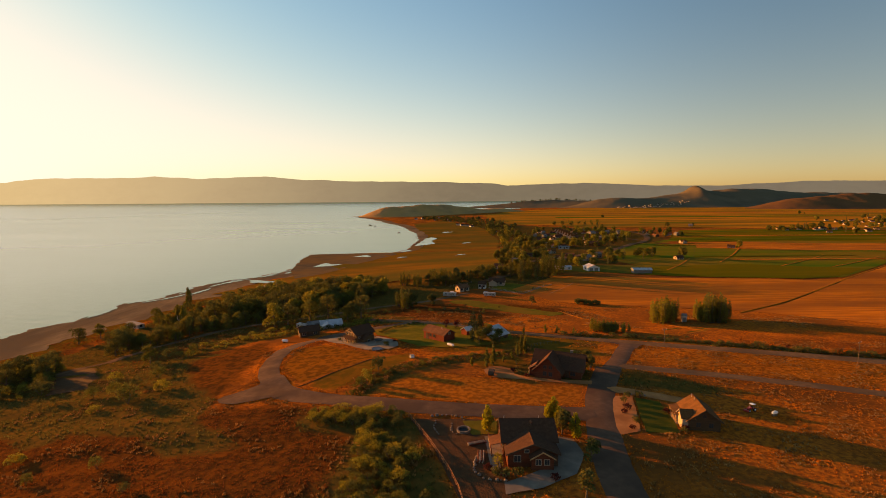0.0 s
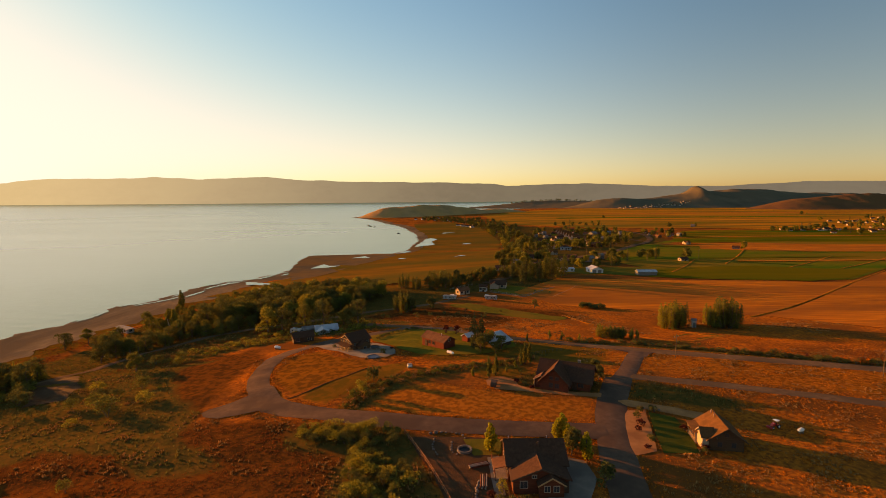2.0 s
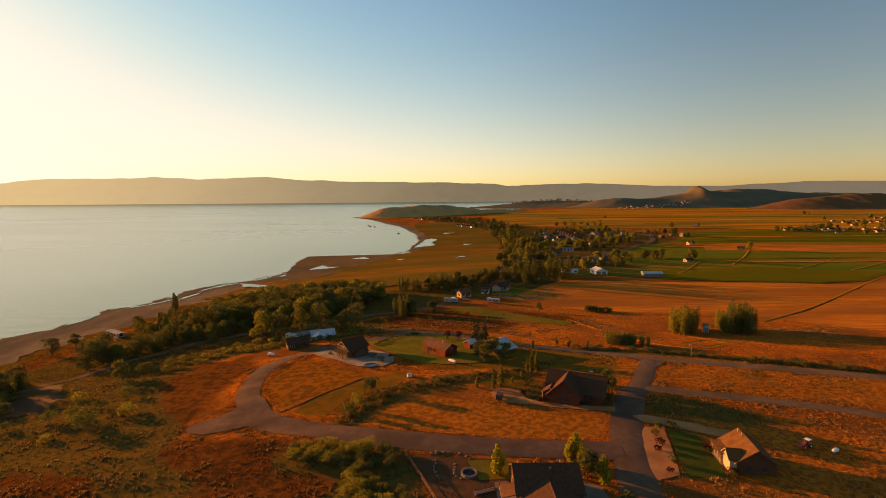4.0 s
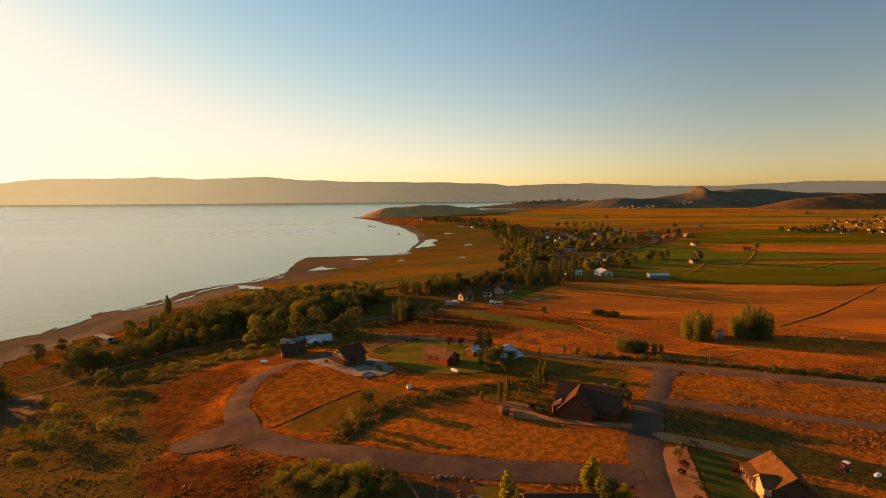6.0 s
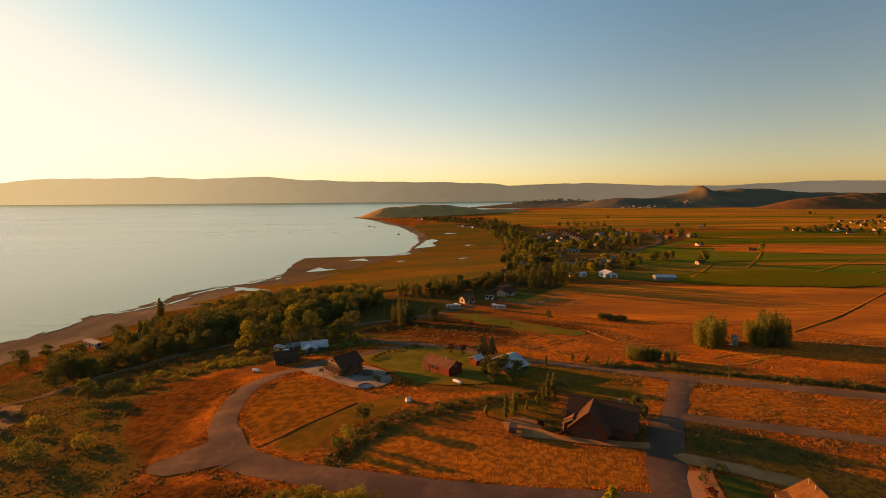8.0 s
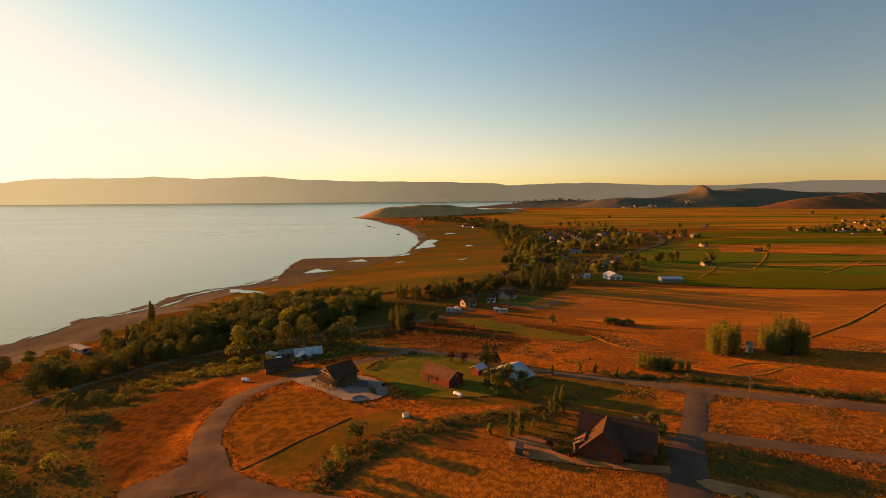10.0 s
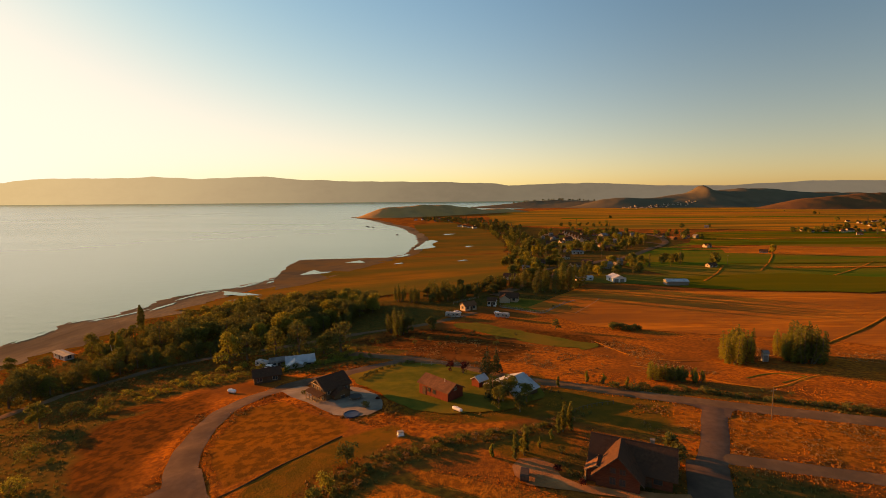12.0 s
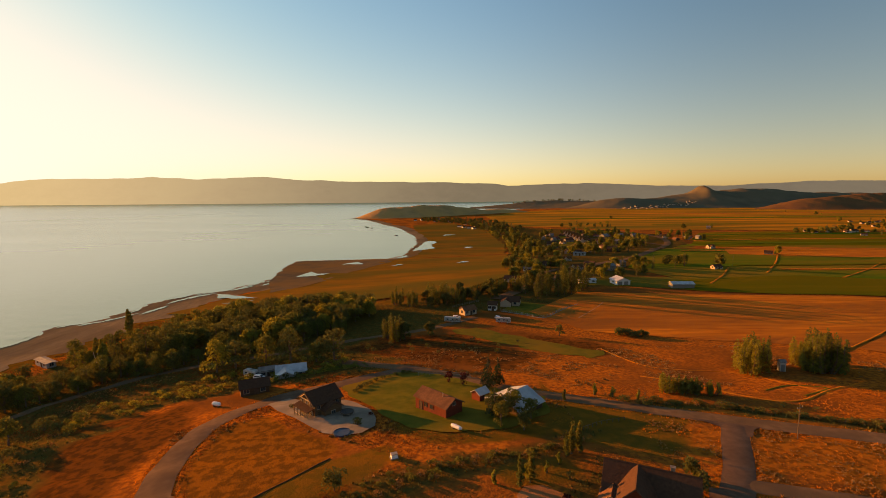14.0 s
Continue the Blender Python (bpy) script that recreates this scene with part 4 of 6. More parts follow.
def log_house():
    r = thing("log_house", 17.3, 93.2, 0, "red-stained log house with dark shingle roof and front wing", "house")
    gable_block(r, 10.4, 8.2, 3.2, 2.5, LOGS, SHINGLE, over=0.45, trim=DARKTRIM)
    # front wing: ridge towards the drive
    gable_block(r, 4.6, 9.6, 2.7, 1.9, LOGS, SHINGLE, at=pose(0, -5.4, 0, 0, 0, 90), over=0.45, trim=DARKTRIM)
    gable_block(r, 1.4, 4.2, 2.4, 1.2, LOGS, SHINGLE, at=pose(1.6, -8.2, 0, 0, 0, 90), over=0.35, trim=TIMBER)
    for u in (0.8, 2.4):
        window(r, "S", u, 1.1, 0.9, 1.0, 10.4, 17.86, OLDWOOD)
    window(r, "S", -3.0, 1.1, 1.2, 1.2, 10.4, 15.46, OLDWOOD)
    window(r, "S", -1.2, 2.9, 0.7, 0.5, 10.4, 15.46, OLDWOOD)
    for u in (-3.0, 1.5):
        window(r, "W", u, 1.2, 1.1, 1.2, 10.4, 8.2)
    window(r, "E", 2.0, 1.2, 1.1, 1.2, 10.4, 8.2)
    door(r, "S", 4.1, 1.0, 2.1, 10.4, 15.46, DARKTRIM)
    part("stove_pipe", Shape().tube([(0.6, -1.4, 4.0), (0.6, -1.4, 5.9)], [0.16, 0.16], 8).tube([(0.6, -1.4, 5.85), (0.6, -1.4, 6.05)], [0.24, 0.2], 8), DARKTRIM, r)
    for x in (-4.6, 2.6):
        part("vent_pipe", Shape().tube([(x, 0.5, 5.0), (x, 0.5, 6.2)], [0.09, 0.09], 8), STEEL, r)
    # side deck on the sunny side
    deck = Shape().box(-7.6, -5.25, -4.0, 2.6, 0.35, 0.5)
    part("deck", deck, OLDWOOD, r)
    for y in (-3.9, -1.7, 0.4, 2.5):
        part("deck_post", Shape().box(-7.6, -7.45, y - 0.08, y + 0.08, -0.6, 1.5), LOGS, r)
    for z in (0.95, 1.45):
        part("rail", Shape().box(-7.6, -7.5, -4.0, 2.6, z, z + 0.1), LOGS, r)
    part("porch_roof", Shape().prism([(-7.8, -4.1, 2.3), (-5.25, -4.1, 2.9), (-5.25, -4.1, 3.05), (-7.8, -4.1, 2.45)], (0, 3.4, 0)), SHINGLER, r)


def tan_house():
    r = thing("tan_house", 57.9, 102.6, 80, "brown house with big tan shingle roof and porch", "house")
    gable_block(r, 11.2, 8.6, 3.0, 2.9, BROWNW, SHINGLEB, over=0.7, trim=DARKTRIM)
    gable_block(r, 3.0, 4.2, 3.3, 1.5, TANW, SHINGLEB, over=0.4, at=pose(-3.4, 4.4, 0, 0, 0, 90), trim=TRIM)
    for x in (-1.0, 0.8, 2.6, 4.4, 5.4):
        part("porch_post", Shape().box(x - 0.09, x + 0.09, 6.4, 6.58, -0.8, 2.65), TIMBER, r)
    part("porch_floor", Shape().box(-1.9, 5.6, 4.3, 6.7, -0.6, 0.15), OLDWOOD, r)
    part("porch_roof", Shape().prism([(-1.9, 4.3, 3.0), (-1.9, 6.9, 2.62), (-1.9, 6.9, 2.74), (-1.9, 4.3, 3.14)], (7.6, 0, 0)), SHINGLEB, r)
    for z in (0.55, 1.0):
        part("rail", Shape().box(-1.9, 5.6, 6.45, 6.53, z, z + 0.08), TIMBER, r)
    for u in (0.6, 3.4):
        window(r, "N", u, 0.9, 1.4, 1.4, 11.2, 8.6)
    window(r, "W", -1.8, 1.0, 1.1, 1.2, 11.2, 8.6, DARKTRIM)
    window(r, "W", 1.6, 1.0, 1.1, 1.2, 11.2, 8.6, DARKTRIM)
    window(r, "W", 0, 3.7, 0.9, 0.8, 11.2, 8.6, DARKTRIM)
    window(r, "E", 0, 1.0, 1.2, 1.2, 11.2, 8.6)
    door(r, "N", 2.0, 1.0, 2.1, 11.2, 8.6, DARKTRIM, z=0.15)
    for x in (4.9, 2.4):
        part("vent_pipe", Shape().tube([(x, 0.6, 5.2), (x, 0.6, 6.6)], [0.12, 0.12], 8), STEEL, r)
    part("gutter", Shape().box(-6.2, 6.2, 5.0, 5.12, 2.45, 2.57), TRIM, r)
    r.matrix_basis = r.matrix_basis @ Matrix.Diagonal((0.7, 0.76, 0.8, 1))


def brown_house():
    r = thing("brown_house", 34.4, 134.4, -25, "dark brown timber house with steep shingle roof", "house")
    gable_block(r, 13.4, 8.4, 2.9, 3.5, LOGS, SHINGLE, over=0.7, trim=DARKTRIM)
    gable_block(r, 5.6, 7.2, 2.9, 4.0, LOGS, SHINGLE, over=0.8, at=pose(-2.0, -4.4, 0, 0, 0, 90), trim=DARKTRIM)
    gable_block(r, 3.0, 3.4, 2.5, 1.2, LOGS, SHINGLER, over=0.4, at=pose(-5.6, -4.9, 0, 0, 0, 90), trim=TIMBER)
    for u in (-2.8, -1.2):
        window(r, "S", u, 1.0, 0.9, 1.2, 14, 14.4, DARKTRIM)
        window(r, "S", u, 3.3, 0.8, 0.9, 14, 14.4, DARKTRIM)
    window(r, "S", 4.4, 1.0, 1.3, 1.2, 14, 8.4, DARKTRIM)
    window(r, "W", 1.2, 1.0, 1.2, 1.2, 14, 8.4)
    door(r, "S", 2.8, 1.0, 2.1, 14, 8.4, DARKTRIM)
    for x, y in ((-7.4, -6.6), (-3.9, -6.6), (-7.4, -4.2)):
        part("porch_post", Shape().tube([(x, y, -0.9), (x, y, 2.5)], [0.16, 0.14], 8), TIMBER, r)
    chimney(r, 3.2, 0.5, 5.0, 7.2, STONE)
    r.matrix_basis = r.matrix_basis @ Matrix.Diagonal((1, 1, 0.9, 1))


def timber_house():
    r = thing("timber_house", -31.8, 177.8, 45, "two-storey brown house with peeled-log porch", "house", z=-4.2)
    gable_block(r, 9.6, 9.2, 4.6, 2.6, UMBERW, SHINGLE, over=0.6, trim=DARKTRIM)
    gable_block(r, 4.6, 6.0, 3.0, 1.6, UMBERW, SHINGLE, over=0.5, at=pose(0.4, -4.6, 0, 0, 0, 90), trim=DARKTRIM)
    part("porch_roof", Shape().prism([(-4.8, -4.4, 3.3), (-7.4, -4.4, 2.8), (-7.4, -4.4, 2.95), (-4.8, -4.4, 3.5)], (0, 8.8, 0)), SHINGLE, r)
    for y in (-4.2, -2.1, 0.0, 2.1, 4.2):
        part("porch_post", Shape().tube([(-7.1, y, -0.6), (-7.1, y, 2.85)], [0.17, 0.15], 8), TIMBER, r)
    for y in (-3.1, -1.0, 1.0, 3.1):
        part("porch_rail", Shape().tube([(-7.1, y - 0.9, 0.9), (-7.1, y + 0.9, 0.9)], [0.07, 0.07], 6), TIMBER, r)
    part("gable_truss", Shape().tube([(-5.5, -3.2, 5.1), (-5.5, 0, 6.9)], [0.12, 0.12]).tube([(-5.5, 3.2, 5.1), (-5.5, 0, 6.9)], [0.12, 0.12]).tube([(-5.5, -2.6, 5.4), (-5.5, 2.6, 5.4)], [0.12, 0.12]), TIMBER, r)
    for u in (-2.6, 0.2, 2.8):
        window(r, "W", u, 3.4, 1.1, 1.2, 9.6, 9.2)
    for u in (-2.6, 2.6):
        window(r, "W", u, 0.9, 1.2, 1.3, 9.6, 9.2)
    for u in (-3.4, 3.3):
        window(r, "S", u, 3.0, 1.0, 1.1, 9.6, 9.2)
    window(r, "S", 0.4, 1.0, 1.4, 1.2, 9.6, 13.8)
    door(r, "W", 0.1, 1.1, 2.1, 9.6, 9.2, DARKTRIM)
    part("stove_pipe", Shape().tube([(1.6, 1.0, 5.6), (1.6, 1.0, 7.4)], [0.14, 0.14], 8), DARKTRIM, r)
    r.matrix_basis = r.matrix_basis @ Matrix.Diagonal((0.8, 0.8, 0.85, 1))


def red_house():
    r = thing("red_house", -1.3, 173.2, -45, "long barn-red house with brown roof and white window", "house")
    gable_block(r, 10.8, 5.6, 2.9, 1.5, REDW, SHINGLER, over=0.4, trim=DARKTRIM)
    window(r, "W", -0.2, 0.8, 1.3, 1.4, 10.8, 5.6)
    for u in (-1.6, 0.4):
        window(r, "S", u, 1.3, 0.9, 1.0, 10.8, 5.6, DARKTRIM)
    for u in (-0.8, 0.9):
        window(r, "W", u, 2.7, 0.55, 0.6, 10.8, 5.6, DARKTRIM)
    window(r, "E", 0, 2.9, 0.9, 0.7, 10.8, 5.6)
    door(r, "S", -3.4, 1.0, 2.1, 10.8, 5.6, DARKTRIM)
    door(r, "E", -0.8, 2.4, 2.2, 10.8, 5.6, REDW, "garage_door")
    part("vent_pipe", Shape().tube([(2.2, -0.6, 3.9), (2.2, -0.6, 5.2)], [0.1, 0.1], 8), STEEL, r)
    part("deck", Shape().box(5.4, 8.6, -0.6, 3.4, -0.6, 0.25), CONCRETE, r)


def metal_barn():
    r = thing("metal_roof_barn", 17.8, 174.6, 41, "low barn with wide pale metal roof", "barn")
    parts = gable_block(r, 9.4, 11.6, 2.2, 2.5, BROWNW, METALR, over=0.6, ridge=True)
    for s in (-1, 1):
        for k in range(9):
            x = -5.0 + k * 1.25
            part("roof_seam", Shape().prism([(x, s * 0.1, 4.93), (x, s * 6.35, 2.24), (x, s * 6.35, 2.3), (x, s * 0.1, 4.99)], (0.06, 0, 0)), STEEL, r)
    r.matrix_basis = r.matrix_basis @ Matrix.Diagonal((0.95, 0.9, 0.85, 1))
    door(r, "S", 0, 3.0, 2.1, 9.4, 11.6, BROWNW, "barn_door")
    part("skylight", Shape().box(-0.4, 0.4, -3.4, -2.6, 3.35, 3.75), GLASS, r)
    r2 = thing("red_shed", 9.6, 180.2, 41, "small red shed with pale roof beside the barn", "shed")
    gable_block(r2, 3.4, 3.0, 2.0, 0.9, REDW, METALR, over=0.3)
    door(r2, "S", 0, 1.0, 1.9, 3.4, 3.0, DARKTRIM)


def white_barn():
    r = thing("white_barn", 119, 376, 5, "white metal barn with wide low gable", "barn")
    gable_block(r, 10.5, 9.4, 2.9, 1.9, WHITEW, METALR, over=0.5, at=pose(0, 0, 0, 0, 0, 90))
    door(r, "S", -2.2, 2.6, 2.4, 9.4, 10.5, GREYW, "barn_door")
    door(r, "S", 1.9, 2.6, 2.4, 9.4, 10.5, GREYW, "barn_door")
    window(r, "W", 0, 1.2, 1.4, 1.0, 9.4, 10.5)
    r = thing("grey_barn", 153, 361, -4, "long low grey metal barn beside the field", "barn")
    gable_block(r, 13.5, 6.5, 2.8, 1.1, GREYW, METALR, over=0.4)
    door(r, "S", -3.4, 2.8, 2.4, 13.5, 6.5, GREYW, "barn_door")
    door(r, "S", 3.4, 2.8, 2.4, 13.5, 6.5, GREYW, "barn_door")
    r = thing("low_white_shed", 98, 381, 4, "long low white shed beside tall trees", "shed")
    gable_block(r, 12, 4.6, 2.2, 0.8, WHITEW, METALR, over=0.3)
    window(r, "S", -3, 1.0, 1.4, 0.9, 12, 4.6)
    window(r, "S", 4, 1.0, 1.4, 0.9, 12, 4.6)


def small_house(name, label, L, W, h, rise, wall, roof, x=0, y=0, rot=0, group="", wing=False, far=False):
    r = thing(name, x, y, rot, label, "house", group)
    gable_block(r, L, W, h, rise, wall, roof, over=0.45, base=-2.5)
    if wing:
        gable_block(r, 4.5, 5.5, h, rise * 0.8, wall, roof, over=0.4, at=pose(-L * 0.2, -W / 2 - 0.5, 0, 0, 0, 90), base=-2.5)
    if far:
        door(r, "S", 0.4, 1.0, 2.1, L, W, DARKTRIM)
        return r
    for u in (-L * 0.3, L * 0.28):
        window(r, "S", u, 1.0, 1.4, 1.3, L, W)
    window(r, "W", 0, 1.0, 1.4, 1.3, L, W)
    window(r, "E", 0, 1.0, 1.4, 1.3, L, W)
    if h > 4:
        window(r, "W", 0, 3.6, 1.4, 1.2, L, W)
        window(r, "S", 0, 3.6, 1.4, 1.2, L, W)
    door(r, "S", 0.4, 1.0, 2.1, L, W, DARKTRIM)
    return r


log_house()
tan_house()
brown_house()
timber_house()
red_house()
metal_barn()
white_barn()
small_house("pale_roof_house", "low house with pale metal roof among trees", 9.5, 6.5, 2.2, 1.6, DULLW, METALR, -52.5, 218, 20, wing=True).location.z -= 0.9
small_house("pale_shed", "low shed with a pale metal roof beside the house", 5, 4, 2.0, 0.9, DULLW, ROOFG, -60.5, 217.5, 25)
small_house("dark_garage", "low dark brown garage half hidden by shrubs", 8, 6, 2.4, 1.5, BROWNW, SHINGLE, -57.5, 199, 25)
small_house("beach_trailer", "long white trailer home near the beach", 12, 3.4, 2.2, 0.25, DULLW, ROOFG, -170, 256.5, -32)
small_house("blue_roof_house", "house with dark roof and tan wall beside a paddock", 10, 7, 2.6, 2.0, TANW, SHINGLE, 37, 317, -15, wing=True)
small_house("tan_cottage", "tan cottage lit by the low sun", 7.2, 5, 2.7, 1.6, TANW, SHINGLER, 12.5, 298, 32)
small_house("white_cottage", "white two-storey house wall beside trees", 4.4, 4.2, 3.0, 1.3, WHITEW, SHINGLE, 26, 306, -15)
small_house("farm_house", "tan farm house in the green field", 7, 5, 2.2, 1.4, TANW, SHINGLE, 219, 437, 10)

# the village: several kinds of house, each placed many times
rnd = random.Random(11)
small_house("village_shed", "long pale shed at the village edge", 12, 5, 2.4, 1.0, DULLW, ROOFG, 140, 545, -15)
small_house("village_shed", "small white shed beside the marsh", 7, 4.5, 2.2, 1.0, DULLW, ROOFG, 69, 442, -25)
small_house("meadow_cottage", "small pale cottage at the marsh edge", 8, 6, 2.6, 1.6, TANW, SHINGLE, 47, 388, -20)
small_house("village_hall", "large grey village house with dark roof", 14, 10, 4.6, 3.0, GREYW, SHINGLE, 143, 679, -15)
for bx, by, br in ((-59, 1400, 20), (-40, 1405, -10), (-14, 1420, 10), (10, 1313, 30), (36, 1110, -20), (45, 1088, 15), (55, 1066, -10), (64, 1044, 25), (-78, 1392, 0)):
    small_house("bay_cottage", "small white cottage at the head of the bay", 8, 6, 2.8, 1.8, WHITEW, SHINGLE, bx, by, br, "bay cottages", far=True)
KINDS = [small_house("village_house", "pale grey village house with dark shingle roof", 12, 8, 3.0, 2.4, GREYW, SHINGLE, 181, 742, 10, "village houses"),
         small_house("village_house", "tan village house with brown roof", 13, 9, 3.2, 2.8, TANW, SHINGLEB, 215, 705, -25, "village houses", True),
         small_house("village_house", "two-storey grey village house with dimmed grey roof", 11, 9, 5.2, 2.4, GREYW, ROOFG, 240, 765, 30, "village houses"),
         small_house("village_house", "brown village house with red-brown roof", 14, 8, 3.0, 2.4, BROWNW, SHINGLER, 184, 570, -10, "village houses", True)]


def spots(poly, count, gap, seed, taken=()):
    """Random places in a polygon, kept apart."""
    r = random.Random(seed)
    xs, ys = [p[0] for p in poly], [p[1] for p in poly]
    out, tries = [], 0
    while len(out) < count and tries < count * 60:
        tries += 1
        x, y = r.uniform(min(xs), max(xs)), r.uniform(min(ys), max(ys))
        if inside(np.array([x]), np.array([y]), poly)[0] and all((x - a) ** 2 + (y - b) ** 2 > gap ** 2 for a, b in out) and all((x - a) ** 2 + (y - b) ** 2 > (gap * 0.8) ** 2 for a, b in taken):
            out.append((x, y))
    return out


VILLAGE = [(130, 545), (200, 560), (250, 640), (285, 720), (300, 800), (285, 900), (190, 905), (130, 780), (105, 640)]
HOMES = [(181, 742), (215, 705), (240, 765), (184, 570)]
HOMES += spots(VILLAGE, 46, 14, 5, HOMES) + spots([(315, 690), (365, 690), (350, 790), (330, 800)], 7, 16, 6) + spots([(85, 430), (160, 440), (140, 520), (90, 520)], 6, 20, 7)
HOMES += [(20, 1250), (52, 1180), (72, 1100), (-20, 1320), (84, 1010), (92, 950), (98, 900), (5, 1290)]
HOMES += spots([(560, 790), (700, 780), (720, 815), (580, 830)], 9, 22, 8) + spots([(820, 985), (960, 960), (1000, 1050), (850, 1060)], 12, 26, 9) + [(324, 530), (300, 590), (470, 900)]
FAR_ROW = [(545, 783), (610, 804), (700, 850), (694, 866), (605, 824), (545, 802)]
FAR_TOWN = [(748, 925), (1072, 1200), (1150, 1120), (610, 693), (575, 700), (600, 745), (700, 830)]
HOMES += spots(FAR_TOWN, 14, 34, 10, HOMES)
PLAIN_HOME = small_house("plain_house", "pale house far out on the plain", 12, 8, 3.0, 2.4, TANW, SHINGLE, 640, 800, 15, "houses of the plain", far=True)
for i, (x, y) in enumerate(HOMES[4:]):
    copy_thing(PLAIN_HOME if x > 500 or y > 1000 else KINDS[i % 4], pose(x, y, gz(x, y), 0, 0, rnd.choice((-30, -15, 0, 10, 25, 75, 100)) + rnd.uniform(-6, 6)) @ Matrix.Diagonal((0.6, 0.6, 0.7, 1)))
# a terrace of condominiums facing the sun
for k in range(7):
    x, y = 205 - 1.1 * k, 848 - 20 * k
    copy_thing(KINDS[1], pose(x, y, gz(x, y), 0, 0, -12) @ Matrix.Diagonal((0.8, 0.8, 1.3, 1)))
# houses on the hillside
HILLSIDE = small_house("hillside_house", "pale house on the hillside catching the sun", 10, 7, 3.4, 2.0, TANW, SHINGLE, 815, 2075, 30, "hillside houses", far=True)
HILLSIDE.location.z = max(gz(815, 2075), peak_hill(815, 2075)) + 0.8
for k in range(40):
    x = 760 + 9 * k + rnd.uniform(-6, 6)
    y = 2030 + rnd.uniform(-26, 26) + 3.2 * k
    copy_thing(HILLSIDE, pose(x, y, max(gz(x, y), peak_hill(x, y)) + 0.8, 0, 0, rnd.uniform(10, 50)) @ Matrix.Diagonal((0.65, 0.65, 0.7, 1)))


# ---------------------------------------------------------------- trees and shrubs
def leaf_mesh(name, lobes, count, size, mat, seed, flat=0.5):
    """Many small leaf sprays spread over rounded lobes (x, y, z, rx, rz)."""
    r = np.random.RandomState(seed)
    lob = np.array(lobes, float)
    w = lob[:, 3] ** 1.3 * lob[:, 4] ** 0.7
    k = r.choice(len(lob), count, p=w / w.sum())
    d = r.normal(size=(count, 3))
    d /= np.linalg.norm(d, axis=1)[:, None]
    d[:, 2] = np.where(d[:, 2] < -0.5, -d[:, 2], d[:, 2])
    rad = r.uniform(0.62, 1.08, count)[:, None]
    c = lob[k, :3] + d * rad * lob[k][:, [3, 3, 4]]
    nrm = d * flat + r.normal(size=(count, 3)) * 0.6
    nrm /= np.linalg.norm(nrm, axis=1)[:, None]
    a = np.cross(nrm, r.normal(size=(count, 3)))
    a /= np.linalg.norm(a, axis=1)[:, None]
    b = np.cross(nrm, a)
    s = size * r.uniform(0.5, 1.3, count)[:, None]
    v = np.stack([c - a * s, c + b * s * 0.62, c + a * s, c - b * s * 0.62], 1).reshape(-1, 3)
    me = bpy.data.meshes.new(name)
    me.from_pydata(v.tolist(), [], np.arange(4 * count).reshape(-1, 4).tolist())
    me.materials.append(mat)
    return me


def crown(parent, lobes, count, size, mat, seed, name="crown"):
    ob = new(name, leaf_mesh(name, lobes, count, size, mat, seed))
    ob.parent = parent
    return ob


def trunk_shape(h, r0, limbs, rnd_, spread):
    s = Shape().tube([(0, 0, -0.6), (0.1, 0.05, h * 0.25), (-0.1, 0.1, h * 0.55), (0.05, 0, h * 0.85)], [r0 * 1.25, r0, r0 * 0.6, r0 * 0.15], 7)
    for k in range(limbs):
        a, z = 6.2832 * k / limbs + rnd_.uniform(-0.4, 0.4), h * rnd_.uniform(0.22, 0.5)
        x, y = math.cos(a), math.sin(a)
        s.tube([(0, 0, z), (x * spread * 0.4, y * spread * 0.4, z + h * 0.14), (x * spread * 0.8, y * spread * 0.8, z + h * 0.28)], [r0 * 0.45, r0 * 0.3, r0 * 0.08], 5)
    return s


def broadleaf(name, h, r, mat, seed, label, group, count=1300, size=0.37, x=0, y=0):
    q = random.Random(seed)
    t = thing(name, x, y, 0, label, "tree", group)
    part("trunk", trunk_shape(h, 0.03 * h, 5, q, r), BARK, t)
    lobes = [(0, 0, h * 0.6, r * 0.66, h * 0.36)]
    for k in range(13):
        a, f = q.uniform(0, 6.28), q.uniform(0.35, 0.75)
        z = h * q.uniform(0.14, 0.82)
        e = r * q.uniform(0.28, 0.48)
        lobes.append((math.cos(a) * r * f, math.sin(a) * r * f, z, e, e * q.uniform(0.75, 1.1)))
    crown(t, lobes, count, size, mat, seed)
    return t


def poplar(name, h, r, mat, seed, label, group, count=800, x=0, y=0, stems=1):
    q = random.Random(seed)
    t = thing(name, x, y, 0, label, "tree", group)
    lobes = []
    for k in range(stems):
        ox, oy, hh = (q.uniform(-r, r), q.uniform(-r, r), h * q.uniform(0.75, 1)) if stems > 1 else (0, 0, h)
        part("trunk", Shape().tube([(ox * 0.4, oy * 0.4, -0.6), (ox, oy, hh * 0.4), (ox, oy, hh * 0.92)], [0.3, 0.2, 0.04], 6), BARK, t)
        for j in range(7):
            f = j / 6
            lobes.append((ox + q.uniform(-0.3, 0.3), oy + q.uniform(-0.3, 0.3), hh * (0.1 + 0.82 * f), r * (0.42 if stems > 1 else 1) * (0.55 + 0.9 * f - 1.25 * f * f + 0.1), hh * 0.1))
    crown(t, lobes, int(count * 1.8), 0.27, mat, seed)
    return t


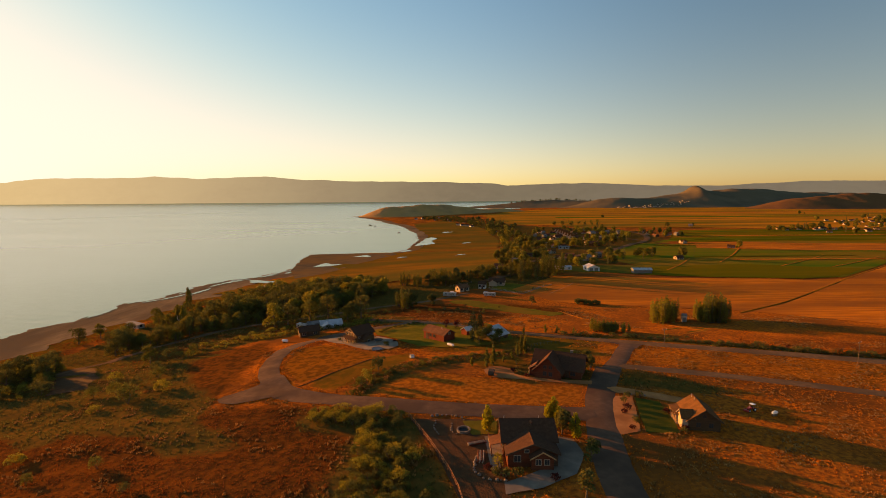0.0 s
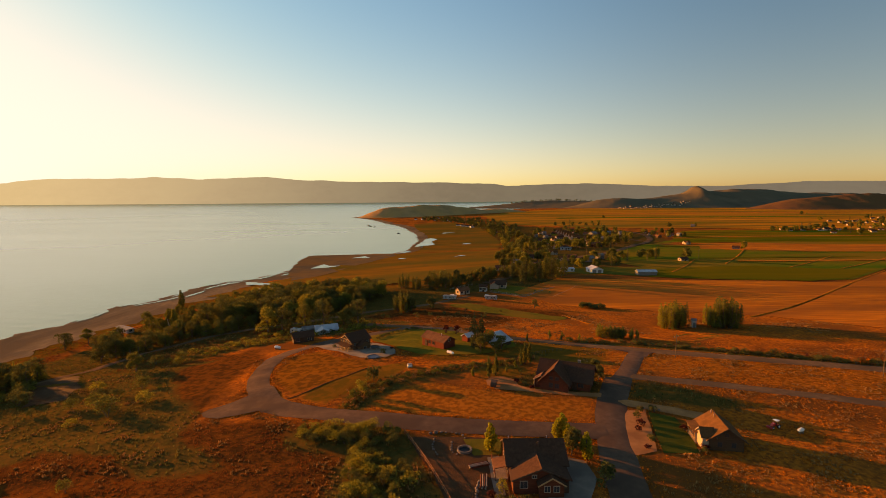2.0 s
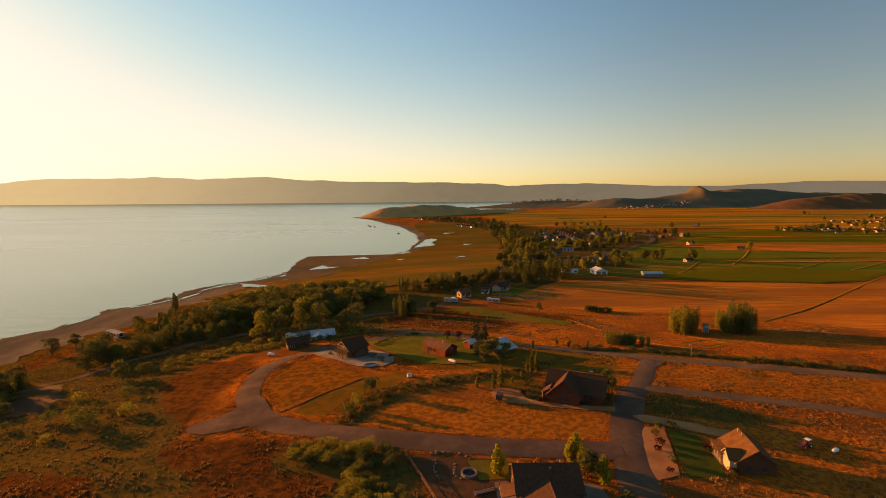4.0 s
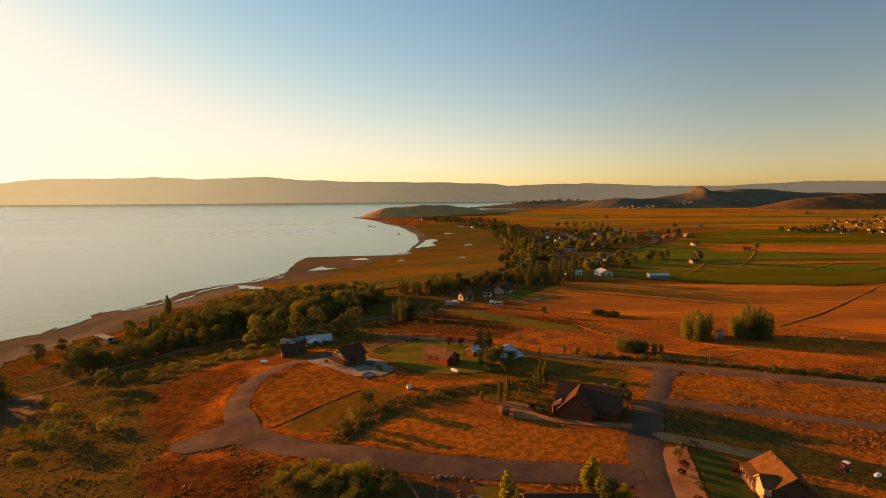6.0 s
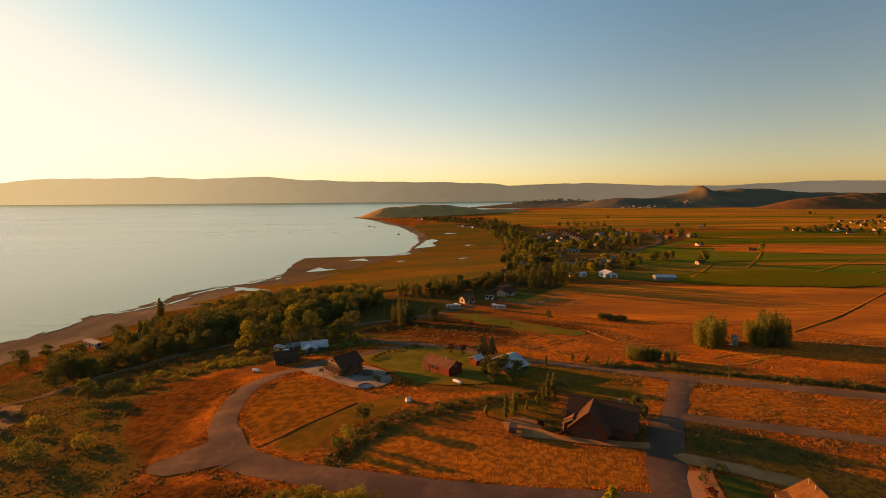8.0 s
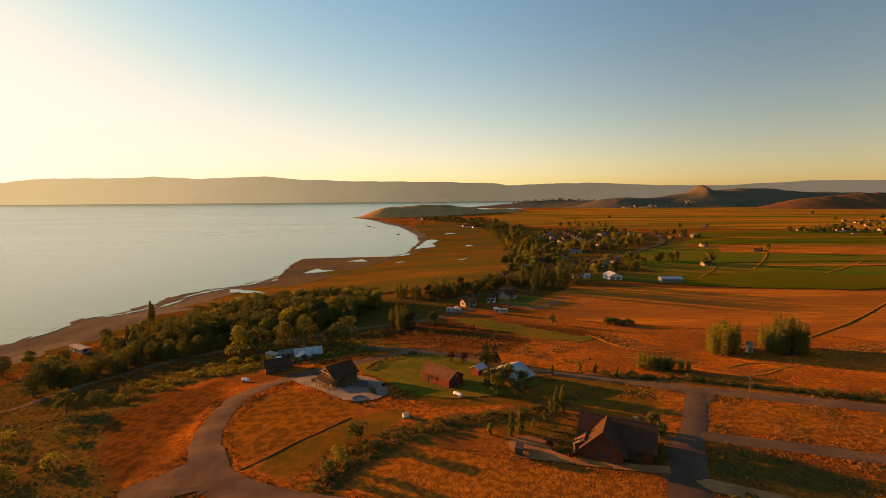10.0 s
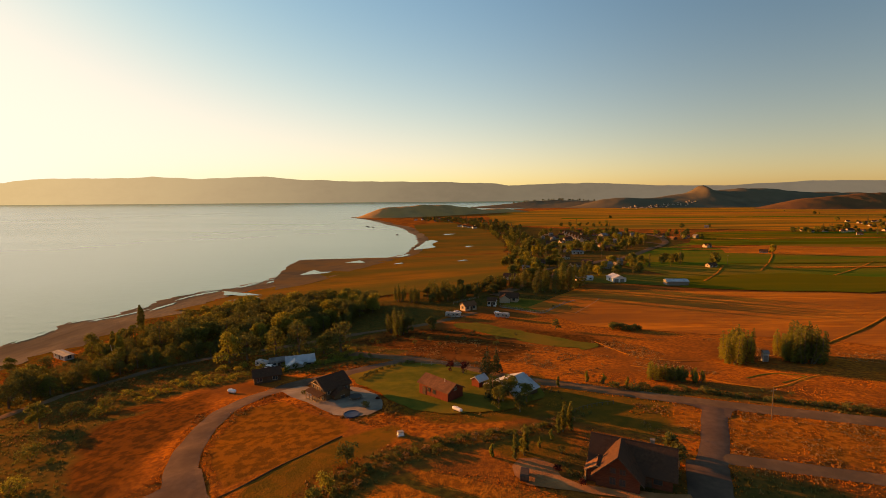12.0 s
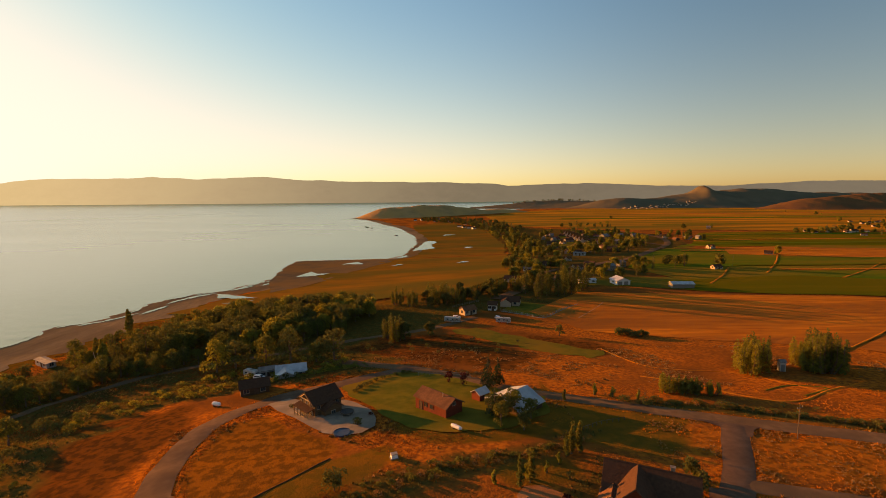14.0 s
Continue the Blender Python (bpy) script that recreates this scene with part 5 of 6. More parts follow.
def spruce(name, h, r, seed, label, group, x=0, y=0):
    q = random.Random(seed)
    t = thing(name, x, y, 0, label, "tree", group)
    part("trunk", Shape().tube([(0, 0, -0.5), (0, 0, h * 0.95)], [0.02 * h, 0.02], 6), BARK, t)
    lobes = []
    for j in range(9):
        f = j / 8
        rr = r * (1 - 0.92 * f)
        for k in range(6 if f < 0.7 else 3):
            a = k * 1.047 + j * 0.5 + q.uniform(-0.2, 0.2)
            lobes.append((math.cos(a) * rr * 0.55, math.sin(a) * rr * 0.55, h * (0.1 + 0.86 * f), max(0.16, rr * 0.45), h * 0.05))
    crown(t, lobes, 1000, 0.26, NEEDLE, seed)
    return t


def shrub(name, h, r, mat, seed, label, group, count=260, size=0.2, x=0, y=0):
    q = random.Random(seed)
    t = thing(name, x, y, 0, label, "shrub", group)
    s = Shape()
    for k in range(5):
        a = q.uniform(0, 6.28)
        s.tube([(0, 0, -0.2), (math.cos(a) * r * 0.3, math.sin(a) * r * 0.3, h * 0.4), (math.cos(a) * r * 0.6, math.sin(a) * r * 0.6, h * 0.75)], [0.05, 0.035, 0.01], 4)
    part("stem", s, BARK, t)
    lobes = [(0, 0, h * 0.5, r * 0.7, h * 0.45)]
    for k in range(6):
        a = q.uniform(0, 6.28)
        lobes.append((math.cos(a) * r * 0.6, math.sin(a) * r * 0.6, h * q.uniform(0.25, 0.6), r * q.uniform(0.3, 0.5), h * q.uniform(0.25, 0.4)))
    crown(t, lobes, count, size, mat, seed, "foliage")
    return t


def plant(kinds, places, seed, lo=0.8, hi=1.2, ground=None):
    """Copies of the kinds at the places, turned and sized at random. The first of each kind takes a place itself."""
    q = random.Random(seed)
    for i, (x, y) in enumerate(places):
        s = q.uniform(lo, hi)
        z = ground(x, y) if ground else gz(x, y)
        m = pose(x, y, z, 0, 0, q.uniform(0, 360)) @ Matrix.Diagonal((s * q.uniform(0.92, 1.08), s * q.uniform(0.92, 1.08), s, 1))
        if i < len(kinds):
            kinds[i].matrix_basis = m
        else:
            copy_thing(kinds[i % len(kinds)], m)


def line(pts, gap, jitter, seed):
    """Places along a line."""
    q = random.Random(seed)
    return [(p.x + q.uniform(-jitter, jitter), p.y + q.uniform(-jitter, jitter)) for p in curve_points(pts, gap)]


# the track behind the shore trees and the ground round the beach trailer stay open
CLEARING = [(-136, 190), (-131, 207), (-120, 221), (-107, 230), (-95, 236), (-88, 226), (-96, 206), (-108, 190), (-118, 182)]
TRAILER_YARD = [(-180, 262), (-172, 268), (-152, 248), (-140, 228), (-148, 222), (-168, 238), (-184, 252)]


def open_ground(p):
    return not any(inside(np.array([p[0]]), np.array([p[1]]), poly)[0] for poly in (CLEARING, TRAILER_YARD))


# wood along the shore
WOOD = [(-128, 200), (-112, 204), (-104, 219), (-92, 245), (-66, 256), (-56, 268), (-46, 284), (-38, 302), (-40, 318), (-52, 326), (-66, 330), (-92, 325), (-137, 328), (-156, 292), (-166, 262), (-160, 243), (-160, 220)]
g_ = "trees of the shore wood"
kinds = [broadleaf("shore_tree", 11, 4.6, LEAF, 21, "dense green broadleaf tree of the shore wood", g_),
         broadleaf("shore_tree", 12.5, 4.8, LEAFD, 22, "dense dark green tree of the shore wood", g_),
         broadleaf("shore_tree", 9.5, 4.4, LEAF, 23, "dense green broadleaf tree of the shore wood", g_),
         broadleaf("shore_tree", 9, 4.0, LEAFY, 24, "yellow-green tree catching the sun in the shore wood", g_),
         broadleaf("shore_tree", 10.5, 5.0, LEAFD, 25, "dense dark green tree of the shore wood", g_)]
WOODED = spots(WOOD, 210, 4.7, 31)
plant(kinds, [p for p in WOODED if p[1] >= 248 and p[0] > -125] + [(-76, 228), (-66, 231), (-57, 231), (-47, 230), (-82, 226), (-40, 228)], 41, 0.75, 1.2)
plant([copy_thing(k, pose(0, 0, 0)) for k in kinds[:3]], [p for p in WOODED + spots([(-118, 206), (-106, 216), (-94, 240), (-120, 246), (-156, 244), (-154, 232)], 30, 4.6, 37) if not (p[1] >= 248 and p[0] > -125) and open_ground(p)], 62, 0.55, 0.95)
# shrubs and low trees nearer the camera on the lake side
g_ = "lakeside shrubs"
kinds = [shrub("lakeside_shrub", 4.6, 3.4, LEAFD, 26, "dark green rounded lakeside shrub", g_, 800, 0.23),
         shrub("lakeside_shrub", 5.6, 3.2, LEAF, 27, "tall green lakeside shrub", g_, 800, 0.23),
         shrub("lakeside_shrub", 4.0, 3.2, LEAFY, 28, "olive lakeside shrub with sunlit top", g_, 800, 0.23)]
LOWS = spots([(-180, 176), (-170, 190), (-154, 186), (-140, 166), (-132, 152), (-150, 150), (-168, 160)], 34, 4.4, 32)
LOWS += spots([(-160, 226), (-128, 206), (-108, 182), (-96, 178), (-104, 196), (-120, 216), (-150, 240)], 30, 5.0, 36)
LOWS += spots([(-112, 172), (-90, 160), (-78, 140), (-100, 128), (-122, 140)], 12, 8, 33) + [(-74, 96), (-98, 103), (-61, 85), (-87, 93)]
plant(kinds, [p for p in LOWS if open_ground(p)], 42, 0.4, 1.2)
kinds = [shrub("lane_shrub", 1.8, 1.6, LEAF, 97, "low green shrub beside the lane", "lane shrubs", 320, 0.17), shrub("lane_shrub", 1.4, 1.4, LEAFY, 98, "low yellow-green shrub beside the lane", "lane shrubs", 280, 0.15)]
plant(kinds, spots([(-100, 181), (-80, 197), (-66, 201), (-52, 207), (-44, 214), (-24, 218), (-40, 236), (-60, 232), (-84, 218), (-104, 196)], 110, 2.4, 38, [(-52.5, 218), (-60.5, 217.5), (-57.5, 199), (-65.5, 216.5), (-61.5, 213.2), (-56.5, 208.5)]), 67, 0.6, 1.25)
kinds = [broadleaf("lakeside_tree", 10, 4.2, LEAFD, 91, "dark spreading lakeside tree", "lakeside trees", 2200, 0.28), broadleaf("lakeside_tree", 9, 3.8, LEAF, 92, "green spreading lakeside tree", "lakeside trees", 2000, 0.28)]
plant(kinds, [(-140, 197), (-134, 206), (-131, 212), (-126, 217), (-138, 203), (-173, 234), (-178, 226), (-112, 176), (-142, 205), (-150, 222), (-156, 230)] + spots([(-176, 172), (-170, 186), (-156, 184), (-146, 172), (-150, 160), (-166, 164)], 12, 5.0, 39), 63, 0.75, 1.15)
kinds = [poplar("lakeside_willow", 8.5, 3.2, LEAFY, 110, "yellow-green clump of slender lakeside willows", "lakeside willows", 1500, stems=9)]
plant(kinds, [(-167, 179), (-160, 176), (-154, 181), (-150, 172), (-163, 184), (-172, 186)], 72, 0.8, 1.1)
g_ = "poplars by the shore"
kinds = [poplar("lombardy_poplar", 13.5, 2.6, LEAF, 29, "tall narrow poplar at the edge of the shore wood", g_, 1900),
         poplar("pale_poplar", 12.5, 2.6, LEAFY, 30, "pale yellow-green poplar with bare white branches", g_, 1300)]
PALE = material("bare_pale_wood", (0.5, 0.42, 0.3), (0.62, 0.53, 0.4), 1.5, rough=0.9, coord="Object", spec=0.05)
for bx, by, bh in ((-2.2, -1.6, 8.6), (-1.2, -2.2, 7.0), (0.6, -2.6, 7.8)):
    part("bare_limb", Shape().tube([(bx * 0.3, by * 0.3, 0.2), (bx * 0.8, by * 0.8, bh * 0.4), (bx, by, bh * 0.7), (bx * 1.25, by * 1.1, bh)], [0.3, 0.24, 0.17, 0.05], 6).tube([(bx * 0.8, by * 0.8, bh * 0.45), (bx * 1.6, by * 0.7, bh * 0.75)], [0.14, 0.05], 5), PALE, kinds[1], "pale bare limb")
plant(kinds, [(-166, 305), (-136, 244), (-140, 246)], 43, 0.97, 1.04)

# willow thicket beside the street
g_ = "shrubs of the willow thicket"
kinds = [shrub("willow_shrub", 2.7, 2.2, LEAFY, 34, "yellow-green willow shrub in a dense thicket", g_, 720, 0.15),
         shrub("willow_shrub", 2.4, 2.0, LEAF, 35, "green willow shrub in a dense thicket", g_, 720, 0.15),
         shrub("willow_shrub", 3.2, 2.0, LEAFD, 36, "dark green willow shrub in a dense thicket", g_, 720, 0.15)]
THICK = spots([(-33, 113), (-24, 111.5), (-9, 108), (-10, 103), (-20, 104), (-30, 106)], 70, 1.6, 34)
THICK += spots([(-19, 103), (-11, 103), (-6, 92), (-2.5, 78), (-5, 66), (-19, 66), (-17, 84)], 110, 1.7, 35)
DITCH_BUSH = (-19.5, 139.5)
STREAM = curve_points([(-14, 109), (-10.5, 99), (-7.2, 89), (-4.8, 78), (-4, 66)], 1.5)
plant(kinds, [p for p in THICK if min((p[0] - c.x) ** 2 + (p[1] - c.y) ** 2 for c in STREAM) > 2.0], 44, 0.7, 1.2)
plant([broadleaf("ditch_tree", 4.2, 2.4, LEAFD, 104, "dark round bush standing alone above the ditch", "", 700, 0.24), shrub("willow_bush", 4.4, 1.7, LEAFY, 105, "tall yellow-green willow bush by the ditch", "", 520, 0.2), shrub("willow_bush", 3.6, 1.5, LEAF, 106, "green willow bush by the ditch", "", 460, 0.2)],
      [DITCH_BUSH, (-21.4, 129.8), (-22.6, 127)], 70, 1.0, 1.0)
# sage and shrubs along the ditch
g_ = "shrubs along the ditch"
kinds = [shrub("ditch_shrub", 1.5, 1.4, LEAF, 37, "grey-green bush along the ditch", g_, 240, 0.16),
         shrub("ditch_shrub", 1.9, 1.3, LEAFD, 38, "dark shrub along the ditch", g_, 260, 0.18)]
DITCH = line([(-24, 122), (-22, 131), (-12.6, 140), (-4, 145), (10, 149), (21, 151.6), (30, 159)], 1.6, 1.3, 36) + line([(-22, 128), (-12, 137), (0, 142.5)], 1.7, 1.5, 37)
plant(kinds + [shrub("ditch_shrub", 1.2, 1.3, SAGE, 109, "pale grey-brown sage bush along the ditch", g_, 240, 0.13)], DITCH + line([(-21, 126), (-15, 137), (-4, 143), (10, 147.5), (20, 150), (28, 156)], 1.5, 0.9, 47), 45, 0.55, 1.25)
g_ = "hedge below the fields"
kinds = [shrub("hedge_shrub", 2.0, 1.9, LEAFD, 39, "dark hedge shrub above the gravel road", g_, 300, 0.2),
         shrub("hedge_shrub", 1.5, 1.7, SAGE, 40, "brown-green weedy shrub above the gravel road", g_, 260, 0.18)]
plant(kinds, line([(46, 177), (56, 175.5), (66, 174), (77, 169.3), (87, 165), (98, 160.2), (120, 151), (160, 137)], 1.3, 1.1, 38), 46, 0.5, 1.05)
g_ = "bushes below the big field"
kinds = [poplar("bush_tree", 6.4, 2.6, LEAFY, 51, "yellow-green bushy young tree beside the hedge", g_, 1100, stems=8), poplar("bush_tree", 5.0, 2.4, LEAF, 52, "green bushy young tree beside the hedge", g_, 900, stems=7)]
plant(kinds, [(61.5, 184.2), (64.5, 183), (71.5, 181.8), (67.6, 182.6)], 47, 0.7, 1.15)
g_ = "field trees"
kinds = [poplar("field_willow", 12.5, 4.2, LEAFY, 53, "clump of slender willows in the dry field", g_, 3400, stems=13),
         poplar("field_willow", 13.5, 4.2, LEAF, 54, "dark clump of slender willows in the dry field", g_, 3800, stems=14)]
plant(kinds, [(94.5, 203.5), (118.5, 202), (99.5, 206), (122.5, 205.5), (115.5, 205), (103, 211), (117, 211), (124, 212)], 48, 0.8, 1.0)
kinds = [broadleaf("field_bush", 3.4, 4.2, LEAFD, 55, "low dark bush alone in the stubble field", "field bushes", 1500, 0.3)]
plant(kinds, [(75.5, 258.5), (79.5, 256.5), (83, 255)], 49, 0.85, 1.0)
kinds = [broadleaf("lone_tree", 5.4, 2.1, LEAFD, 56, "small round tree alone in the pasture", "", 600, 0.26)]
plant(kinds, [(49.3, 257)], 50, 1.0, 1.0)
kinds = [shrub("russet_bush", 3.2, 2.4, RUST, 93, "thin russet bush above the dry grass", "russet bushes", 420, 0.15), shrub("russet_bush", 2.4, 1.6, LEAFR, 94, "small dark red bush above the dry grass", "russet bushes", 300, 0.14)]
plant(kinds, [(125.6, 147.6), (128.4, 149), (131.2, 151.2), (137.8, 147.3), (138.4, 145), (98.1, 162.2), (103.6, 158.9), (116.2, 155.6), (142, 146), (123, 150), (134, 149.5)], 64, 0.75, 1.3)
kinds = [poplar("sapling", 3.4, 0.6, LEAFY, 95, "thin young tree in the dry grass", "saplings", 160)]
plant(kinds, [(44.6, 180.8), (50.6, 178.5), (40.5, 183), (31.5, 179), (15, 141.5), (19, 143), (22, 146), (9, 139.6)], 65, 0.7, 1.1)
kinds = [shrub("field_shrub", 2.2, 1.5, LEAFD, 96, "small dark shrub in the dry grass", "field shrubs", 260, 0.16)]
plant(kinds, [(21.6, 240.4), (30, 247.2), (-6.1, 240.5), (-13.6, 243.9), (-21.5, 247.8), (7.7, 240.5), (1.1, 244.1), (-9, 252), (4, 256), (-12, 236), (14, 246), (-27, 239), (-34, 233), (20, 231), (-52, 211), (-49, 212.5), (-55.5, 212), (-43, 213), (-58, 206), (-47, 209), (-41, 218.5), (-36, 219.5), (12, 250), (-2, 232), (46, 184), (84, 172.6), (90, 170), (108, 158), (-30, 243), (66, 296), (58, 300)], 66, 0.7, 1.4)
# garden trees
kinds = [poplar("garden_aspen", 5.6, 1.5, ASPEN, 57, "bright yellow-green aspen beside the log house", "garden aspens", 500)]
plant(kinds, [(24.2, 102.5), (26.0, 101), (25.4, 103.4), (28.4, 96.4), (9.9, 99.5)], 51, 0.85, 1.15)
plant([shrub("deck_shrub", 2.6, 1.3, LEAFY, 99, "olive shrub beside the log house deck", "", 320, 0.15)], [(10.6, 85.6)], 68, 1, 1)
kinds = [broadleaf("garden_tree", 4.6, 1.7, LEAFD, 58, "dark round garden tree beside the house", "garden trees", 500, 0.24)]
plant(kinds, [(25.8, 97.5), (26.4, 99.0), (43.2, 138.6), (43.6, 135.6), (44.6, 137.4), (29, 87), (24.6, 76)], 52, 0.7, 1.1)
kinds = [poplar("slim_poplar", 8.0, 1.1, LEAF, 59, "slim green poplar beside the brown house", "slim poplars", 520)]
plant(kinds, [(25.4, 149.8), (27.2, 150.4), (15.4, 140), (13.4, 138.6), (24.2, 148.8)], 53, 0.55, 1.0)
kinds = [spruce("spruce", 10.0, 2.6, 60, "dark green spruce beside the barn", "spruces by the barn"), spruce("spruce", 8.2, 2.4, 61, "dark green spruce beside the barn", "spruces by the barn")]
plant(kinds, [(12.5, 190), (15.5, 192.5), (12.0, 168.0)], 54, 0.75, 1.0)
kinds = [broadleaf("barn_tree", 6.8, 2.5, LEAFD, 107, "dark leafy tree in front of the barn", "trees by the barn", 1100, 0.26), broadleaf("barn_tree", 6.2, 2.3, LEAF, 108, "green leafy tree in front of the barn", "trees by the barn", 1000, 0.26)]
plant(kinds, [(14.6, 167.4), (17.0, 169.2), (11.6, 171.2), (12.9, 162.8), (17.8, 160.4), (20.4, 166.4)], 71, 0.75, 1.1)
kinds = [broadleaf("plum_tree", 4.6, 1.8, LEAFR, 62, "dark red plum tree beside the lawn", "plum trees", 460, 0.24)]
plant(kinds, [(5.6, 192.5), (1.5, 195.0)], 55, 0.85, 1.0)
kinds = [shrub("garden_shrub", 1.2, 0.9, LEAFD, 63, "small dark garden shrub", "garden shrubs", 200, 0.14), shrub("garden_shrub", 0.9, 0.8, LEAFR, 64, "small russet garden shrub", "garden shrubs", 180, 0.13)]
plant(kinds, [(45.2, 113), (43, 107.5), (44, 103), (42, 100), (46.6, 115.6), (44.6, 109.6), (50.4, 116.2), (47.6, 117), (22.8, 140.6), (20.8, 134.5), (22.5, 132.6), (24, 130.4),
              (10, 83), (8.8, 84.4), (11.5, 82), (53.2, 99.4), (52.6, 97.8), (53, 107), (13.6, 82.4), (20.5, 81.2), (-20.5, 167), (-17.8, 171.5), (-40.5, 181), (-38, 183)], 56, 0.8, 1.3)
kinds = [shrub("lawn_hedge", 1.6, 1.5, LEAFD, 65, "dark low hedge along the lawn", "lawn hedge", 260, 0.18)]
plant(kinds, line([(-25, 191), (-22, 198), (-15, 205), (-11, 207)], 2.2, 0.4, 39) + line([(-45, 200), (-38, 206), (-28, 212)], 2.6, 0.8, 40), 57, 0.7, 1.2)
# trees round the near cottages and up the bay
g_ = "trees by the bay cottages"
kinds = [poplar("cottage_tree", 11, 3.2, LEAF, 66, "clump of tall green trees beside the cottages", g_, 1600, stems=6), broadleaf("cottage_tree", 10.5, 4.0, LEAFD, 67, "broad dark tree beside the cottages", g_, 1900, 0.5)]
plant(kinds, [(-19, 254.5), (11, 334), (-22.5, 258), (-16.5, 256.8), (22, 346), (5, 342), (-4, 322), (-10, 330), (16, 340), (28, 338), (-48.6, 275), (-6, 260), (34, 352), (2, 318), (26, 352), (10, 350), (40, 360), (30, 334), (46, 352), (-2, 336), (56, 358), (19, 327), (10, 326)] + spots([(-22, 312), (0, 316), (20, 338), (60, 352), (40, 372), (0, 350), (-30, 326)], 18, 7, 57, [(12.5, 298), (27, 308), (37, 317)]), 58, 0.7, 1.1)
g_ = "tall poplars by the field"
kinds = [poplar("field_poplar", 17, 3.2, LEAFD, 68, "tall dark poplar in a row at the field edge", g_, 1500), poplar("field_poplar", 15, 3.2, LEAF, 69, "tall green poplar in a row at the field edge", g_, 1400)]
plant(kinds, [(55, 332), (62, 340), (68, 337), (73, 342), (78, 345), (83, 349), (60, 346), (88, 356), (66, 350), (76, 354), (50, 345), (92, 362), (84, 362)], 59, 0.8, 1.1)
g_ = "village trees"
kinds = [broadleaf("village_tree", 8.5, 3.8, LEAF, 70, "broad green village tree", g_, 560, 0.66), broadleaf("village_tree", 10.5, 4.2, LEAF, 71, "large green village tree", g_, 680, 0.72),
         broadleaf("village_tree", 7, 3.4, LEAFY, 72, "yellow-green tree among village houses", g_, 500, 0.6), poplar("village_poplar", 13, 2.0, LEAFD, 73, "tall narrow village poplar", g_, 330)]
VT = spots([(48, 365), (95, 380), (112, 520), (128, 640), (135, 800), (118, 1040), (58, 1130), (82, 930), (90, 740), (78, 600), (52, 470)], 175, 6.5, 45, HOMES)
VT += spots(VILLAGE, 150, 7, 46, HOMES) + spots([(98, 384), (170, 420), (215, 462), (190, 480), (120, 440)], 20, 9, 47, HOMES)
VT += spots([(230, 980), (330, 960), (345, 1060), (240, 1060)], 14, 14, 48) + spots([(320, 690), (372, 700), (360, 800), (325, 810)], 12, 11, 49, HOMES)
VT += spots([(555, 775), (720, 765), (730, 800), (570, 815)], 8, 8, 51, HOMES) + spots([(820, 960), (1000, 930), (1040, 1080), (830, 1090)], 14, 18, 52, HOMES)
VT += spots(FAR_ROW, 26, 9, 53) + spots(FAR_TOWN, 34, 17, 54, HOMES)
VT += [(209, 465), (200, 462), (226, 446), (330, 525), (470, 905), (480, 910), (1034, 1380), (1060, 1395), (1100, 1590), (420, 1250), (425, 900)]
GREEN_GAP = [(146, 650), (140, 720), (180, 880), (214, 880), (222, 735), (190, 655)]
VT = [p for p in VT if not inside(np.array([p[0]]), np.array([p[1]]), GREEN_GAP)[0]]
plant(kinds, VT, 60, 0.65, 1.3)
g_ = "trees along the far bay"
kinds = [broadleaf("bay_tree", 9, 4.4, LEAFD, 101, "dark tree in the belt along the far bay", g_, 420, 0.8), broadleaf("bay_tree", 7.5, 4.0, LEAF, 102, "green tree in the belt along the far bay", g_, 400, 0.8),
         poplar("bay_tree", 12, 2.4, LEAFD, 103, "tall narrow tree in the belt along the far bay", g_, 260)]
plant(kinds, spots([(-60, 1330), (30, 1200), (70, 1080), (96, 940), (150, 960), (140, 1120), (110, 1240), (20, 1420), (-60, 1440)], 170, 8, 50, HOMES), 69, 0.7, 1.25)
g_ = "ridge trees"
kinds = [broadleaf("ridge_tree", 13, 7, LEAFD, 74, "dark tree on the far ridge", g_, 200, 1.4)]
RT = [(380 + 17 * k + 6 * math.sin(k * 2.3), 2630 + 14 * math.sin(k * 1.7)) for k in range(27)]
plant(kinds, RT, 61, 0.5, 1.1, lambda x, y: treed_ridge(x, y) - 0.5)


# ---------------------------------------------------------------- fences, poles, vehicles, yard things
def rail_fence(name, pts, gap, h, mat, label, rails=2, z=None):
    t = thing(name, pts[0][0], pts[0][1], 0, label, "fence", z=0)
    t.matrix_basis = Matrix()
    line_ = curve_points(pts, gap)
    prev = None
    for p in line_:
        zz = gz(p.x, p.y)
        part("post", Shape().tube([(p.x, p.y, zz - 0.3), (p.x, p.y, zz + h * 1.1)], [0.1, 0.08], 6), mat, t)
        if prev:
            q, zq = prev
            for k in range(rails):
                f = (k + 1) / rails * 0.92
                part("rail", Shape().tube([(q.x, q.y, zq + h * f), (p.x, p.y, zz + h * f)], [0.05, 0.05], 5), mat, t)
        prev = (p, zz)
    return t


# the orange of the low sun is painted into the fence wood
FENCEW = material("sun_orange_fence_rails", (0.3, 0.13, 0.05), (0.2, 0.09, 0.038), 2.0, rough=0.8, coord="Object")
rail_fence("rail_fence", [(-8.1, 107.3), (-4.1, 98.5), (0.2, 87.2), (2.9, 78.2), (3.6, 73)], 2.2, 1.2, FENCEW, "log rail fence round the dirt lot, low sun in its colour", 2)
rail_fence("paddock_fence", [(30, 303), (39.5, 295.5), (49, 288.6), (58, 299), (67, 310.5)], 5.0, 1.0, OLDWOOD, "pale weathered rail fence round the paddock", 2)
rail_fence("lawn_fence", [(-8, 203.5), (2, 203), (8, 199)], 2.6, 1.2, OLDWOOD, "weathered fence behind the green lawn", 2)
